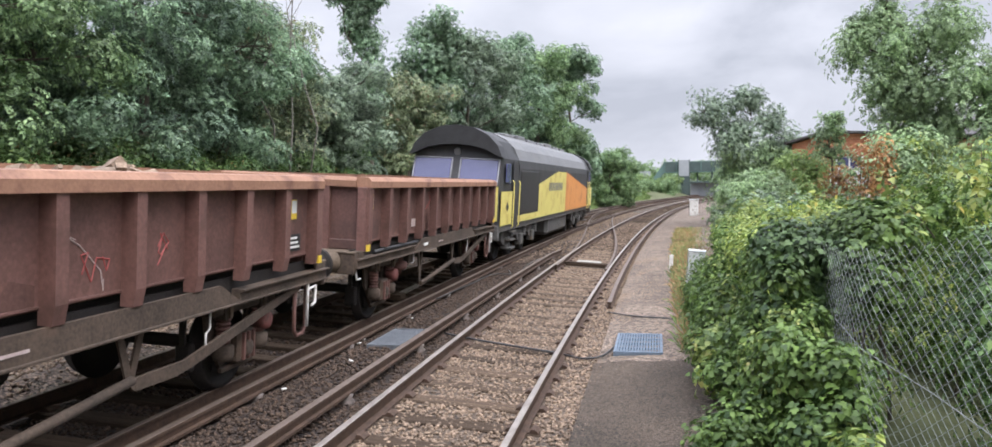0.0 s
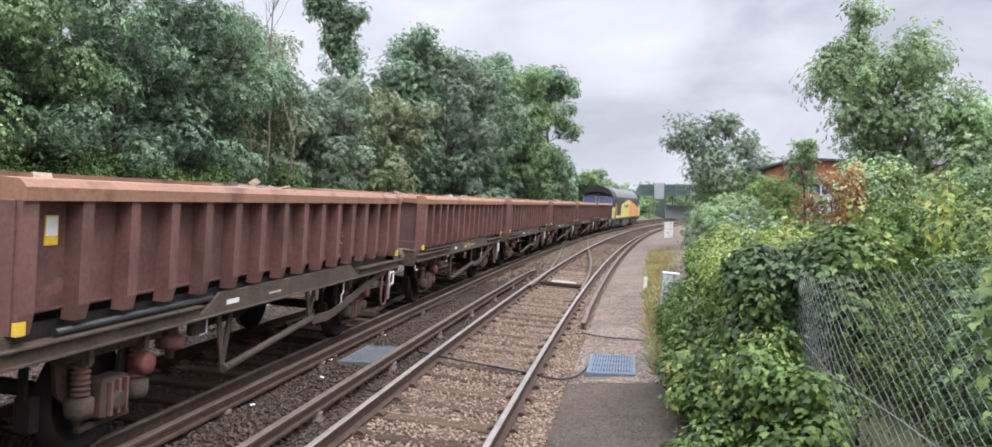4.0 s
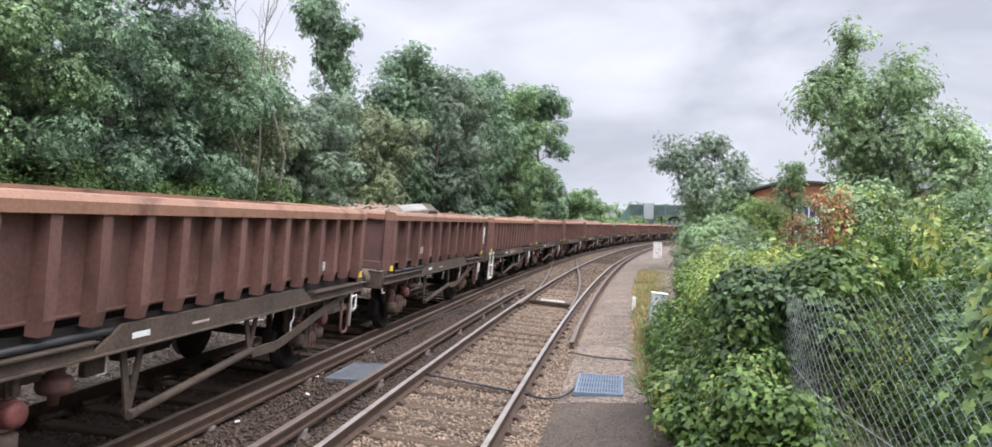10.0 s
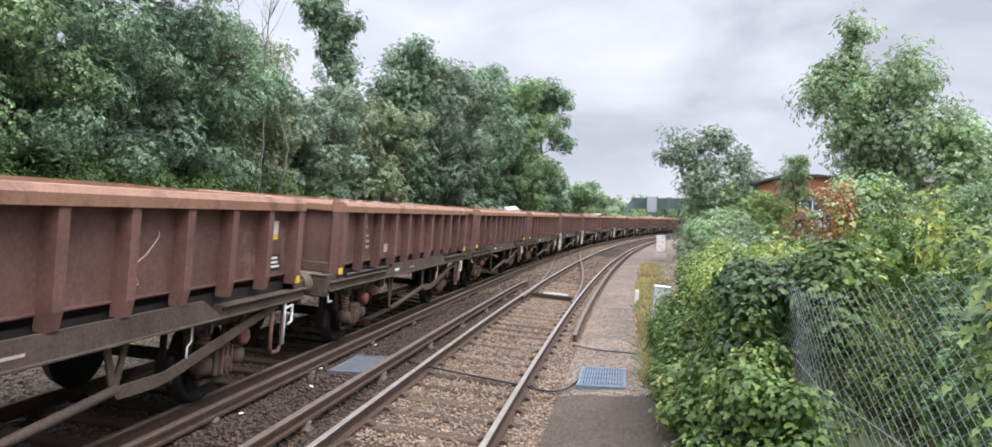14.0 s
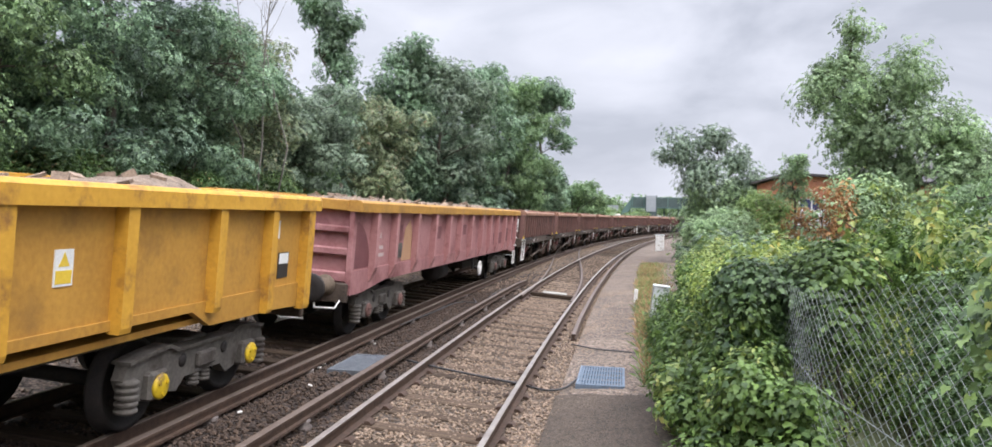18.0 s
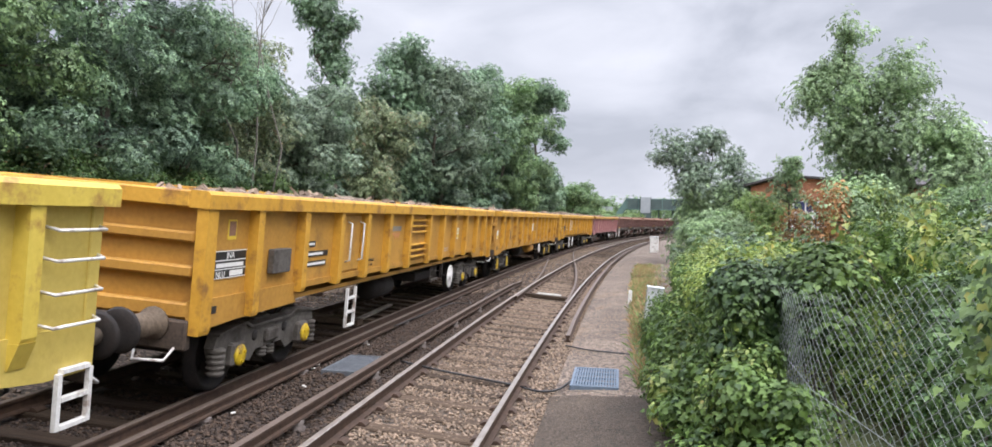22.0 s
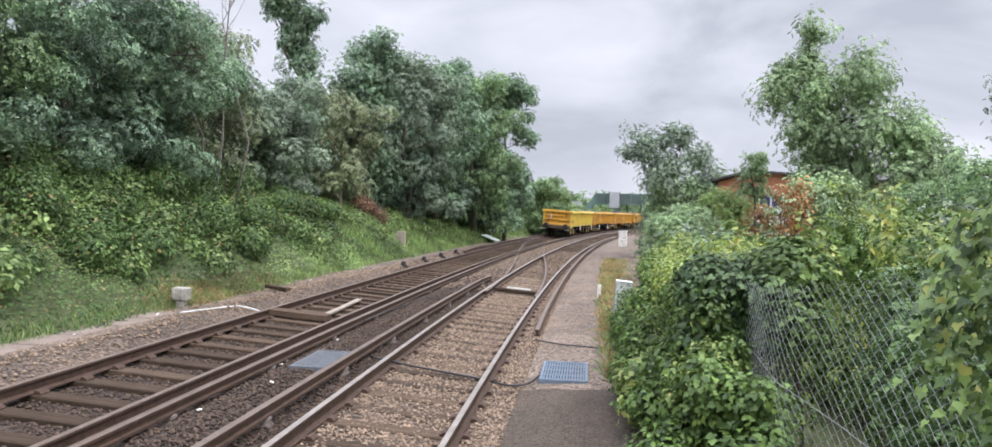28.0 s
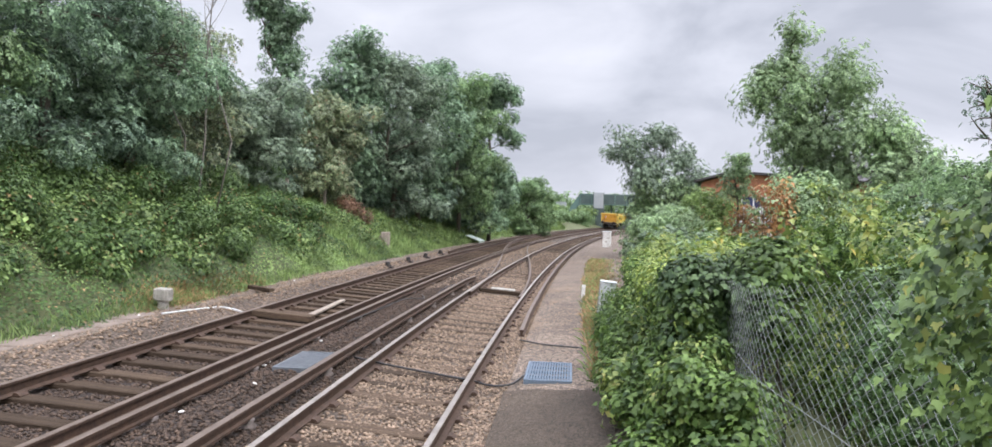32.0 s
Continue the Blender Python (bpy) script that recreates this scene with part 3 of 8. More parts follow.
M_LEAF_GREY = leafy("leaf_grey_green", (0.070, 0.102, 0.072), (0.300, 0.385, 0.260), 0.5, 0.32)
M_LEAF_LIGHT = leafy("leaf_light_green", (0.075, 0.125, 0.028), (0.33, 0.40, 0.105), 0.5, 0.36, tint=(0.40, 0.38, 0.12))
M_LEAF_BRIGHT = leafy("leaf_yellow_green", (0.13, 0.185, 0.035), (0.42, 0.46, 0.115), 0.5, 0.36, tint=(0.55, 0.45, 0.12))
M_LEAF_THICKET = leafy("leaf_thicket", (0.035, 0.072, 0.022), (0.150, 0.235, 0.072), 0.5, 0.3, spec=0.35)
M_LEAF_HEDGE = leafy("leaf_hedge", (0.026, 0.056, 0.015), (0.150, 0.235, 0.055), 0.45, 0.26, spec=0.3)
M_LEAF_ASH = leafy("leaf_ash", (0.110, 0.170, 0.085), (0.390, 0.520, 0.270), 0.5, 0.38)
M_LEAF_BANK = leafy("leaf_bramble", (0.022, 0.050, 0.015), (0.108, 0.182, 0.052), 0.5, 0.28, tint=(0.30, 0.20, 0.09), spec=0.3)
M_LEAF_IVY = leafy("leaf_ivy", (0.026, 0.062, 0.017), (0.250, 0.365, 0.100), 0.45, 0.22, tint=(0.40, 0.40, 0.1), spec=0.3)
M_LEAF_IVYDARK = leafy("leaf_dark_ivy", (0.020, 0.046, 0.016), (0.125, 0.205, 0.070), 0.45, 0.2, spec=0.3)
M_LEAF_RUST = leafy("leaf_copper", (0.12, 0.07, 0.045), (0.30, 0.165, 0.10), 0.6, 0.3)
M_GRASS = leafy("grass_blades", (0.115, 0.180, 0.055), (0.300, 0.400, 0.150), 0.6, 0.38)
M_LEAF_WEED = leafy("leaf_pale_weed", (0.075, 0.128, 0.034), (0.265, 0.365, 0.118), 0.55, 0.34)
M_LEAF_ORANGE = leafy("leaf_orange", (0.20, 0.10, 0.040), (0.46, 0.235, 0.095), 0.6, 0.3, tint=(0.36, 0.36, 0.12))
M_STRAW = leafy("dry_grass", (0.28, 0.18, 0.085), (0.50, 0.345, 0.18), 0.7, 0.2)
M_BARK = surface("bark", (0.045, 0.035, 0.027), (0.13, 0.11, 0.085), 6, 0.9, 0.8, fine=30, stretch=(1, 1, 0.3))
M_DEADWOOD = surface("grey_dead_wood", (0.13, 0.115, 0.10), (0.26, 0.235, 0.21), 6, 0.9, 0.4, fine=30)


def cloud_mesh(name, V, F, mats, index=None):
    """A mesh of triangles straight from arrays."""
    me = bpy.data.meshes.new(name)
    me.vertices.add(len(V))
    me.vertices.foreach_set("co", np.ascontiguousarray(V, dtype=np.float32).ravel())
    me.loops.add(F.size)
    me.loops.foreach_set("vertex_index", F.ravel().astype(np.int32))
    me.polygons.add(len(F))
    me.polygons.foreach_set("loop_start", np.arange(0, F.size, 3, dtype=np.int32))
    for m in mats:
        me.materials.append(m)
    if index is not None:
        me.polygons.foreach_set("material_index", index.astype(np.int32))
    me.update(calc_edges=True)
    return me


def spray_shape():
    """A drooping twig end of five leaflets."""
    pts, tri = [], []
    for a, side, turn in ((.12, 1, .95), (.16, -1, .95), (.42, 1, .75), (.46, -1, .75), (.62, 1, .0)):
        c, s = math.cos(turn), math.sin(turn) * side
        L, W, k = .40, .13, len(pts)
        for along, across, up in ((0, 0, .02), (.5, 1, .07), (1, 0, -.04), (.5, -1, .07)):
            x, y = along * L, across * W
            pts.append((a + x * c - y * s, x * s + y * c, up - .22 * (a + x * c) ** 2))
        tri += [(k, k + 1, k + 2), (k, k + 2, k + 3)]
    return pts, tri


SHAPES = {
    # along, across, fold up: a plain leaf of two triangles, a pointed leaf of four, a lobed ivy leaf of six, a grass blade
    "leaf": ([(0, 0, 0), (.5, .34, .10), (1, 0, -.08), (.5, -.34, .10)], [(0, 1, 2), (0, 2, 3)]),
    "pointed": ([(0, 0, 0), (.3, .3, .1), (.7, .24, .06), (1.05, 0, -.12), (.7, -.24, .06), (.3, -.3, .1)], [(0, 1, 2), (0, 2, 3), (0, 3, 4), (0, 4, 5)]),
    "ivy": ([(0, 0, 0), (-.12, .36, .04), (.32, .5, .0), (.5, .26, .05), (1.0, 0, -.14), (.5, -.26, .05), (.32, -.5, .0), (-.12, -.36, .04)],
            [(0, 1, 2), (0, 2, 3), (0, 3, 4), (0, 4, 5), (0, 5, 6), (0, 6, 7)]),
    "spray": (*spray_shape(),),
    "blade": ([(0, .035, 0), (0, -.035, 0), (.6, 0, .02), (1.0, 0, -.18)], [(0, 1, 2), (0, 2, 3)]),
}


def leaf_mesh(name, P, out, size, mats, rs, shape="leaf", droop=0.35, spread=0.7, index=None, upright=0.0):
    """Leaves at P that face roughly outwards (out), each with its own turn, size and droop."""
    pts, tri = (np.array(a, float) for a in SHAPES[shape])
    n, k = len(P), len(pts)
    N = out + rs.normal(0, spread * 0.5, (n, 3)) + np.array([0, 0, 0.6])
    N /= np.linalg.norm(N, axis=1)[:, None] + 1e-9
    T = rs.normal(0, 1, (n, 3)) + np.array([0, 0, -droop * 1.6]) + 0.7 * out
    if upright:
        T = np.array([0, 0, 1.0]) + rs.normal(0, upright, (n, 3))
    T -= N * (T * N).sum(1)[:, None]
    T /= np.linalg.norm(T, axis=1)[:, None] + 1e-9
    if upright:
        T = T * 0.3 + np.array([0, 0, 1.0]) * 0.8 + rs.normal(0, upright * .6, (n, 3))
        T /= np.linalg.norm(T, axis=1)[:, None]
    B = np.cross(N, T)
    s = (size * rs.uniform(0.6, 1.3, n))[:, None, None] if np.isscalar(size) else (size * rs.uniform(0.7, 1.25, n))[:, None, None]
    V = P[:, None] + s * (pts[None, :, 0:1] * T[:, None] + pts[None, :, 1:2] * B[:, None] + pts[None, :, 2:3] * N[:, None])
    F = (tri.astype(int)[None] + k * np.arange(n)[:, None, None]).reshape(-1, 3)
    idx = None if index is None else np.repeat(index, len(tri))
    return cloud_mesh(name, V.reshape(-1, 3), F, mats, idx)


def clump_points(clumps, n, rs, inner=0.55):
    """n places in the outer shells of clumps (centre, radius, flatness), and the way outwards."""
    C = np.array([c[0] for c in clumps], float)
    R = np.array([c[1] for c in clumps], float)
    FL = np.array([c[2] if len(c) > 2 else 0.8 for c in clumps], float)
    w = R ** 2
    k = rs.choice(len(C), n, p=w / w.sum())
    d = rs.normal(0, 1, (n, 3))
    d /= np.linalg.norm(d, axis=1)[:, None]
    r = R[k] * (inner + (1.0 - inner) * rs.uniform(0, 1, n) ** 0.8) * (1 + 0.15 * np.abs(rs.normal(0, 1, n)))
    P = C[k] + d * r[:, None] * np.stack([np.ones(n), np.ones(n), FL[k]], 1)
    return P, d


def nearest_line(x, y):
    i = int(np.argmin((LINE[:, 1] - x) ** 2 + (LINE[:, 2] - y) ** 2))
    u, lx, ly, a = LINE[i]
    return u, (x - lx) * math.cos(a) - (y - ly) * math.sin(a)


def ground_at(x, y):
    return bank(*nearest_line(x, y))


def polar(az, d, z=None):
    """A place d metres from the eye, az degrees to the right of +y."""
    x, y = d * math.sin(radians(az)), d * math.cos(radians(az))
    return Vector((x, y, ground_at(x, y) if z is None else z))


def limb(bm, a, b, r0, r1, rng, bends=3, n=6):
    """A tapered, slightly crooked limb."""
    pts = [Vector(a)]
    for i in range(1, bends + 1):
        f = i / bends
        p = Vector(a).lerp(Vector(b), f)
        if i < bends:
            j = (Vector(b) - Vector(a)).length * 0.06
            p += Vector((rng.uniform(-j, j), rng.uniform(-j, j), rng.uniform(-j, j) + j * 0.6))
        pts.append(p)
    sweep(bm, pts, [r0 + (r1 - r0) * i / bends for i in range(bends + 1)], n)
    return pts


PROFILE = {"round": lambda h: math.sin(math.pi * min(1, 0.12 + 0.86 * h)) ** 0.6,
           "column": lambda h: 0.75 + 0.25 * math.sin(h * 9),
           "cone": lambda h: max(0.12, 1.0 - 0.9 * h),
           "vase": lambda h: 0.45 + 0.55 * math.sin(math.pi * min(1, h * 0.8))}


def tree(label, base, height, radius, low, seed, material, leaves=26000, size=0.13, style="round", limbs=16, clump=0.22, trunk=0.16, lean=(0, 0),
         name="tree", category="tree", bark=None, inner=0.45, shape="leaf", group="lineside trees"):
    rng, rs = random.Random(seed), np.random.RandomState(seed)
    base = Vector(base) - Vector((0, 0, 0.15))
    top = base + Vector((lean[0], lean[1], height))
    ob = thing(name, label, category, group)
    bm = bmesh.new()
    spine = limb(bm, base, base.lerp(top, 0.9), trunk, trunk * 0.2, rng, 5, 8)
    clumps = [(base.lerp(top, .82), radius * clump * 1.3)]
    wood = bm
    for i in range(limbs):
        h = (i + rng.uniform(0, 0.9)) / limbs
        z = low + (1 - low) * h
        k = z / 0.9 * 5
        a = spine[min(4, int(k))].lerp(spine[min(5, int(k) + 1)], k - int(k)) if k < 5 else spine[5]
        ang = i * 2.4 + rng.uniform(-0.5, 0.5)
        r = radius * PROFILE[style](h) * rng.uniform(0.62, 1.08)
        tip = a + Vector((math.cos(ang) * r, math.sin(ang) * r, r * rng.uniform(-0.05, 0.55)))
        limb(wood, a, tip, trunk * 0.32 * (1 - 0.6 * h), 0.012, rng, 3, 5)
        clumps.append((tip, radius * clump * rng.uniform(0.8, 1.3), rng.uniform(.6, .9)))
        for j in range(4):
            f = rng.uniform(0.3, 0.95)
            q = a.lerp(tip, f)
            t2 = q + Vector((rng.gauss(0, 1), rng.gauss(0, 1), rng.gauss(0.25, 0.8))) * radius * clump * 1.15
            t2.z = min(t2.z, max(tip.z, top.z - radius * clump * 1.6))
            limb(wood, q, t2, 0.02, 0.006, rng, 2, 4)
            clumps.append((t2, radius * clump * rng.uniform(0.55, 1.1), rng.uniform(.6, .9)))
    part("trunk", bm, bark or M_BARK, ob)
    if shape == "leaf":
        shape, leaves, size = "spray", int(leaves / 3.1), size * 2.1
    P, d = clump_points(clumps, leaves, rs, inner)
    sz = size * np.where(rs.uniform(0, 1, leaves) < 0.12, 1.3, 1.0)
    part("crown", leaf_mesh("crown", P, d, sz, [material], rs, shape), None, ob)
    return ob


def mass_tree(label, az, dist, masses, seed, mats, leaves, size, trunk=0.15, base_z=None, group="lineside trees", stem=(0.0, 0.0)):
    """A tree whose crown is a few leafy masses (across, height, radius), each of many clumps on limbs."""
    rng, rs = random.Random(seed), np.random.RandomState(seed)
    b = polar(az, dist, base_z)
    right = Vector((math.cos(radians(az)), -math.sin(radians(az)), 0))
    ob = thing("tree", label, "tree", group)
    bm = bmesh.new()
    top = max(m[1] for m in masses)
    crown = [(dx, z) for dx, z, r in masses if z == top][0]
    spine = limb(bm, b - Vector((0, 0, .2)), b + right * crown[0] + Vector((0, 0, top - b.z - .8)), trunk, trunk * .12, rng, 5, 8)
    clumps, owner = [], []
    for k, (dx, z, r) in enumerate(masses):
        r *= 1.25
        c = Vector((b.x, b.y, z)) + right * dx + Vector((rng.uniform(-.25, .25) * r, rng.uniform(-.25, .25) * r, 0))
        low = [p for p in spine if p.z < z - .3 * r] or spine[:1]
        limb(bm, low[-1], c, trunk * .35, .02, rng, 4, 5)
        for j in range(13):
            d = Vector((rng.gauss(0, 1), rng.gauss(0, 1), rng.gauss(.1, .8))).normalized()
            q = c + d * r * rng.uniform(.25, .72)
            limb(bm, c, q, .018, .006, rng, 2, 4)
            clumps.append((q, r * rng.uniform(.36, .62), rng.uniform(.8, 1.1)))
    part("trunk", bm, M_BARK, ob)
    leaves, size = int(leaves / 3.3), size * 2.2
    P, d = clump_points(clumps, leaves, rs, 0.2)
    idx = None
    if len(mats) > 1:
        idx = (P[:, 2] < top * .55 + rs.normal(0, .5, leaves)) * 1
    part("crown", leaf_mesh("crown", P, d, size, mats, rs, "spray", index=idx), None, ob)
    return ob


def bush(label, clumps, n, size, mats, seed, name="bush", shape="leaf", weights=None, inner=0.4, stems=10, category="bush", group="", droop=0.35, rise=0.0):
    rng, rs = random.Random(seed), np.random.RandomState(seed)
    ob = thing(name, label, category, group)
    P, d = clump_points(clumps, n, rs, inner)
    keep = P[:, 2] > -0.2
    P, d = P[keep], d[keep]
    idx = None
    if len(mats) > 1:
        # rise shifts the mix towards the later materials higher up
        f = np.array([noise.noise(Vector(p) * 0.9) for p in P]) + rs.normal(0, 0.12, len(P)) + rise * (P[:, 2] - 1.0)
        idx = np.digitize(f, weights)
    part("foliage", leaf_mesh("foliage", P, d, size, mats, rs, shape, droop, index=idx), None, ob)
    wood = bmesh.new()
    for c in clumps[:stems]:
        q = Vector(c[0])
        g = ground_at(q.x, q.y)
        limb(wood, (q.x + rng.uniform(-.2, .2), q.y + rng.uniform(-.2, .2), g - 0.1), q, 0.022, 0.008, rng, 3, 5)
    if stems:
        tagged(part("stem", wood, M_BARK, ob), kind="stuff")
    return ob


def left_trees():
    dark, mid = "dense dark green broadleaf tree on the railway bank", "mid-green broadleaf tree on top of the railway bank"
    T = [  # azimuth, distance, height, radius, low, material, leaves, size, style, label
        (-43, 19.0, 10.5, 3.4, 0.06, M_LEAF_MID, 46000, 0.11, "round", dark),
        (-36.5, 20.5, 10.6, 3.1, 0.06, M_LEAF_DARK, 46000, 0.105, "round", dark),
        (-31.0, 23.5, 12.0, 3.0, 0.06, M_LEAF_BLUE, 38000, 0.108, "round", dark),
        (-26.0, 25.5, 8.4, 2.7, 0.06, M_LEAF_DARK, 34000, 0.11, "round", dark),
        (-23.4, 28.5, 8.9, 2.0, 0.04, M_LEAF_OLIVE, 27000, 0.105, "round", "grey-green sallow thicket with dead twigs on the bank"),
        (-18.4, 31.5, 7.0, 2.5, 0.06, M_LEAF_GREY, 30000, 0.115, "round", mid),
        (-13.6, 39.0, 7.9, 2.5, 0.06, M_LEAF_OLIVE, 22000, 0.14, "round", mid),
        (-7.6, 44.0, 11.2, 2.9, 0.1, M_LEAF_GREY, 21000, 0.15, "round", mid),
        (-5.4, 48.0, 12.0, 2.8, 0.1, M_LEAF_DARK, 22000, 0.16, "round", dark),
        (-2.6, 53.0, 12.0, 3.0, 0.1, M_LEAF_MID, 22000, 0.165, "round", dark),
        (-0.3, 57.0, 12.7, 2.7, 0.1, M_LEAF_DARK, 26000, 0.16, "round", "large spreading mid-green tree at the end of the wood"),
        (2.6, 74.0, 5.6, 2.6, 0.02, M_LEAF_MID, 12000, 0.18, "round", "small rounded light green tree by the line"),
        (3.3, 90.0, 4.2, 2.2, 0.02, M_LEAF_MID, 8000, 0.2, "round", "small rounded green tree by the line"),
    ]
    for i, (az, d, h, r, low, m, n, s, st, lab) in enumerate(T):
        tree(lab, polar(az, d), h - (ground_at(*polar(az, d).xy)), r, low, 20 + i, m, n, s, st, limbs=20 if r > 2 else 26, clump=0.24 if r > 2 else 0.36)
    mass_tree("tall narrow ivy-clad tree above the bank", -15.8, 36.0, ((-.3, 11.6, 1.1), (-.8, 11.0, .6), (.6, 11.0, .6), (-.2, 10.6, .9), (-.05, 9.7, .85), (.1, 8.8, .9), (0, 7.4, 1.0), (.1, 6.0, 1.1)),
              640, [M_LEAF_DARK], 16000, .13)
    mass_tree(mid, -10.8, 42.0, ((.4, 11.2, .95), (-.6, 10.5, .8), (1.2, 10.3, .8), (.2, 9.3, 1.3), (-.9, 7.9, 1.5), (1.0, 7.6, 1.5), (0, 6.0, 1.8), (0, 4.3, 1.8)), 641, [M_LEAF_DARK], 28000, .14)
    for i, (az, d, h, rr) in enumerate(((-9.0, 45.0, 6.0, 2.4), (-5.8, 50.0, 6.0, 2.3), (-3.4, 55.5, 6.2, 2.3))):
        tree("dark green undergrowth tree at the edge of the wood", polar(az, d), h - ground_at(*polar(az, d).xy), rr, 0.03, 45 + i, M_LEAF_BLUE, 15000, 0.14, "round", limbs=18, clump=0.28, trunk=.08)
    rng = random.Random(8)
    for i in range(13):   # the wood behind
        az = -44 + i * 3.55
        d = 30 + i * 3.3
        h = (8.6, 9.6, 9.2, 9.4, 8.0, 6.6, 7.4, 7.6, 8.0, 9.2, 9.6, 9.8, 9.0)[i]
        tree("shaded broadleaf tree deeper in the wood", polar(az, d), h - 3.0 + rng.uniform(-.6, .3), 3.3, 0.02, 60 + i, M_LEAF_DARK, 9000, 0.30, "round", limbs=14, clump=0.3, group="trees deeper in the wood")
    # understorey along the top of the bank
    for i in range(17):
        u = 7 + i * 3.9
        v = -12.0 - rng.uniform(0, 1.2) - max(0, u - 40) * 0.02
        cl = []
        for j in range(9):
            p = spot(u + rng.uniform(-2.2, 2.2), v + rng.uniform(-.8, .8))
            p.z = ground_at(p.x, p.y) + rng.uniform(0.3, 1.7)
            cl.append((p, rng.uniform(0.6, 1.0), 0.9))
        # darker leaf materials carry the shade under the trees
        bush("dark leafy undergrowth shrub below the trees", cl, 1700, 0.20 + 0.0034 * u, [M_LEAF_BLUE if i % 3 else M_LEAF_IVYDARK], 90 + i, "shrub", "spray", category="shrub", group="undergrowth shrubs")
    # bare dead branches above the thicket
    for k, (az, d, h) in enumerate(((-21.2, 24.0, 11.5), (-20.0, 24.6, 10.8), (-22.0, 25.2, 10.2))):
        dead = thing("dead_sapling", "bare grey dead sapling standing above the thicket", "tree", "dead saplings")
        bm = bmesh.new()
        b = polar(az, d)
        t = Vector((b.x + 0.5 - 0.3 * k, b.y, h - 0.4))
        pts = limb(bm, b, t, 0.03, 0.008, rng, 5, 5)
        part("stem", bm, M_DEADWOOD, dead)
        tw = bmesh.new()
        for i in range(16):
            a = pts[2 + i % 3].lerp(pts[3 + i % 3], rng.random())
            q = a + Vector((rng.uniform(-1, 1) * 0.8, rng.uniform(-1, 1) * 0.6, rng.uniform(0.4, 1.6)))
            limb(tw, a, q, 0.009, 0.003, rng, 3, 4)
        tagged(part("twig", tw, M_DEADWOOD, dead), kind="stuff")


def bank_cover():
    rs = np.random.RandomState(31)
    n = 170000
    u = 4 + 86 * rs.uniform(0, 1, n) ** 1.7
    v = -6.35 - 5.2 * rs.uniform(0, 1, n) ** 0.9
    v -= 0.25 * np.sin(u * 0.9) + 0.2 * np.sin(u * 2.3 + 1)
    P, O = np.zeros((n, 3)), np.zeros((n, 3))
    lift = rs.uniform(0, 1, n) ** 1.3
    for i in range(n):
        h = noise.noise((u[i] * 0.55, v[i] * 0.55, 1.7))
        tall = max(0.05, 0.26 + 0.6 * h) * min(1, (-6.15 - v[i]) / 0.9 + 0.15)
        p = spot(u[i], v[i])
        P[i] = p.x, p.y, bank(u[i], v[i]) + tall * lift[i] + 0.02
    O[:] = (0.45, -0.25, 0.55)
    rb = random.Random(17)
    mounds = []
    for i in range(230):
        a, b = 5 + 60 * rb.random() ** 1.15, -6.9 - 5.0 * rb.random()
        p = spot(a, b)
        mounds.append(((p.x, p.y, bank(a, b) + rb.uniform(0.05, 0.35)), rb.uniform(0.25, 0.6), 0.75))
    Pm, Om = clump_points(mounds, 120000, rs, 0.4)
    P, O = np.concatenate([P, Pm]), np.concatenate([O, Om])
    um = np.array([nearest_line(q[0], q[1])[0] for q in Pm[::40]]).repeat(40)[:len(Pm)]
    um = np.concatenate([um, np.full(len(Pm) - len(um), 30.0)])
    u, v = np.concatenate([u, um]), np.concatenate([v, Pm[:, 0] * 1.7 + Pm[:, 1] * 0.6])
    n = len(P)
    f = np.array([noise.noise((a * 0.25, b * 0.4, 9.0)) for a, b in zip(u, v)]) + rs.normal(0, 0.15, n)
    idx = np.digitize(f + (u - 31) * 0.020, [0.05, 0.5])
    me = leaf_mesh("bramble_cover", P, O, 0.050 + 0.0015 * u, [M_LEAF_BANK, M_LEAF_WEED, M_LEAF_WEED], rs, index=idx)
    tagged(new("bramble_cover", me), "low green brambles and nettles covering the railway bank", "undergrowth", kind="stuff")
    for k in range(13):
        u0 = 6.0 + 1.9 * k
        cl = []
        for j in range(9):
            a, c = u0 + rb.uniform(-1.1, 1.1), -7.3 - 3.4 * rb.random() ** .8
            p = spot(a, c)
            cl.append(((p.x, p.y, bank(a, c) + rb.uniform(.15, .75)), rb.uniform(.3, .62), .85))
        bush("dark green bramble thicket on the railway bank", cl, 7000, .058 + .0016 * u0, [M_LEAF_BANK, M_LEAF_THICKET], 520 + k, "bramble", "pointed", [.12], inner=.5, stems=4, category="bramble", group="brambles on the bank")
    # tall grass farther along and at the edges
    n = 52000
    u = np.concatenate([24 + 80 * rs.uniform(0, 1, n - 4500), rs.uniform(5, 60, 4500)])
    v = np.concatenate([-6.6 - 4.6 * rs.uniform(0, 1, n - 4500), -6.15 - 0.5 * rs.uniform(0, 1, 4500)])
    P = np.array([(*spot(a, b).xy, bank(a, b)) for a, b in zip(u, v)])
    me = leaf_mesh("bank_grass", P, np.tile((0.3, -0.3, 0.2), (n, 1)), np.where(v < -6.66, 0.36, 0.2) + 0.003 * u, [M_GRASS], rs, "blade", upright=0.3)
    tagged(new("bank_grass", me), "tall green grass on the railway bank", "grass", kind="stuff")
    # dry straw-coloured grass patches by the path and along the near verge
    n = 14000
    k = 2600
    u = np.concatenate([rs.normal(16.2, 0.8, k), rs.normal(18.5, 0.9, k), rs.uniform(11, 40, n - 2 * k)])
    v = np.concatenate([rs.normal(-6.5, 0.22, k), rs.normal(-6.6, 0.2, k), 2.42 + np.abs(rs.normal(0, 0.5, n - 2 * k))])
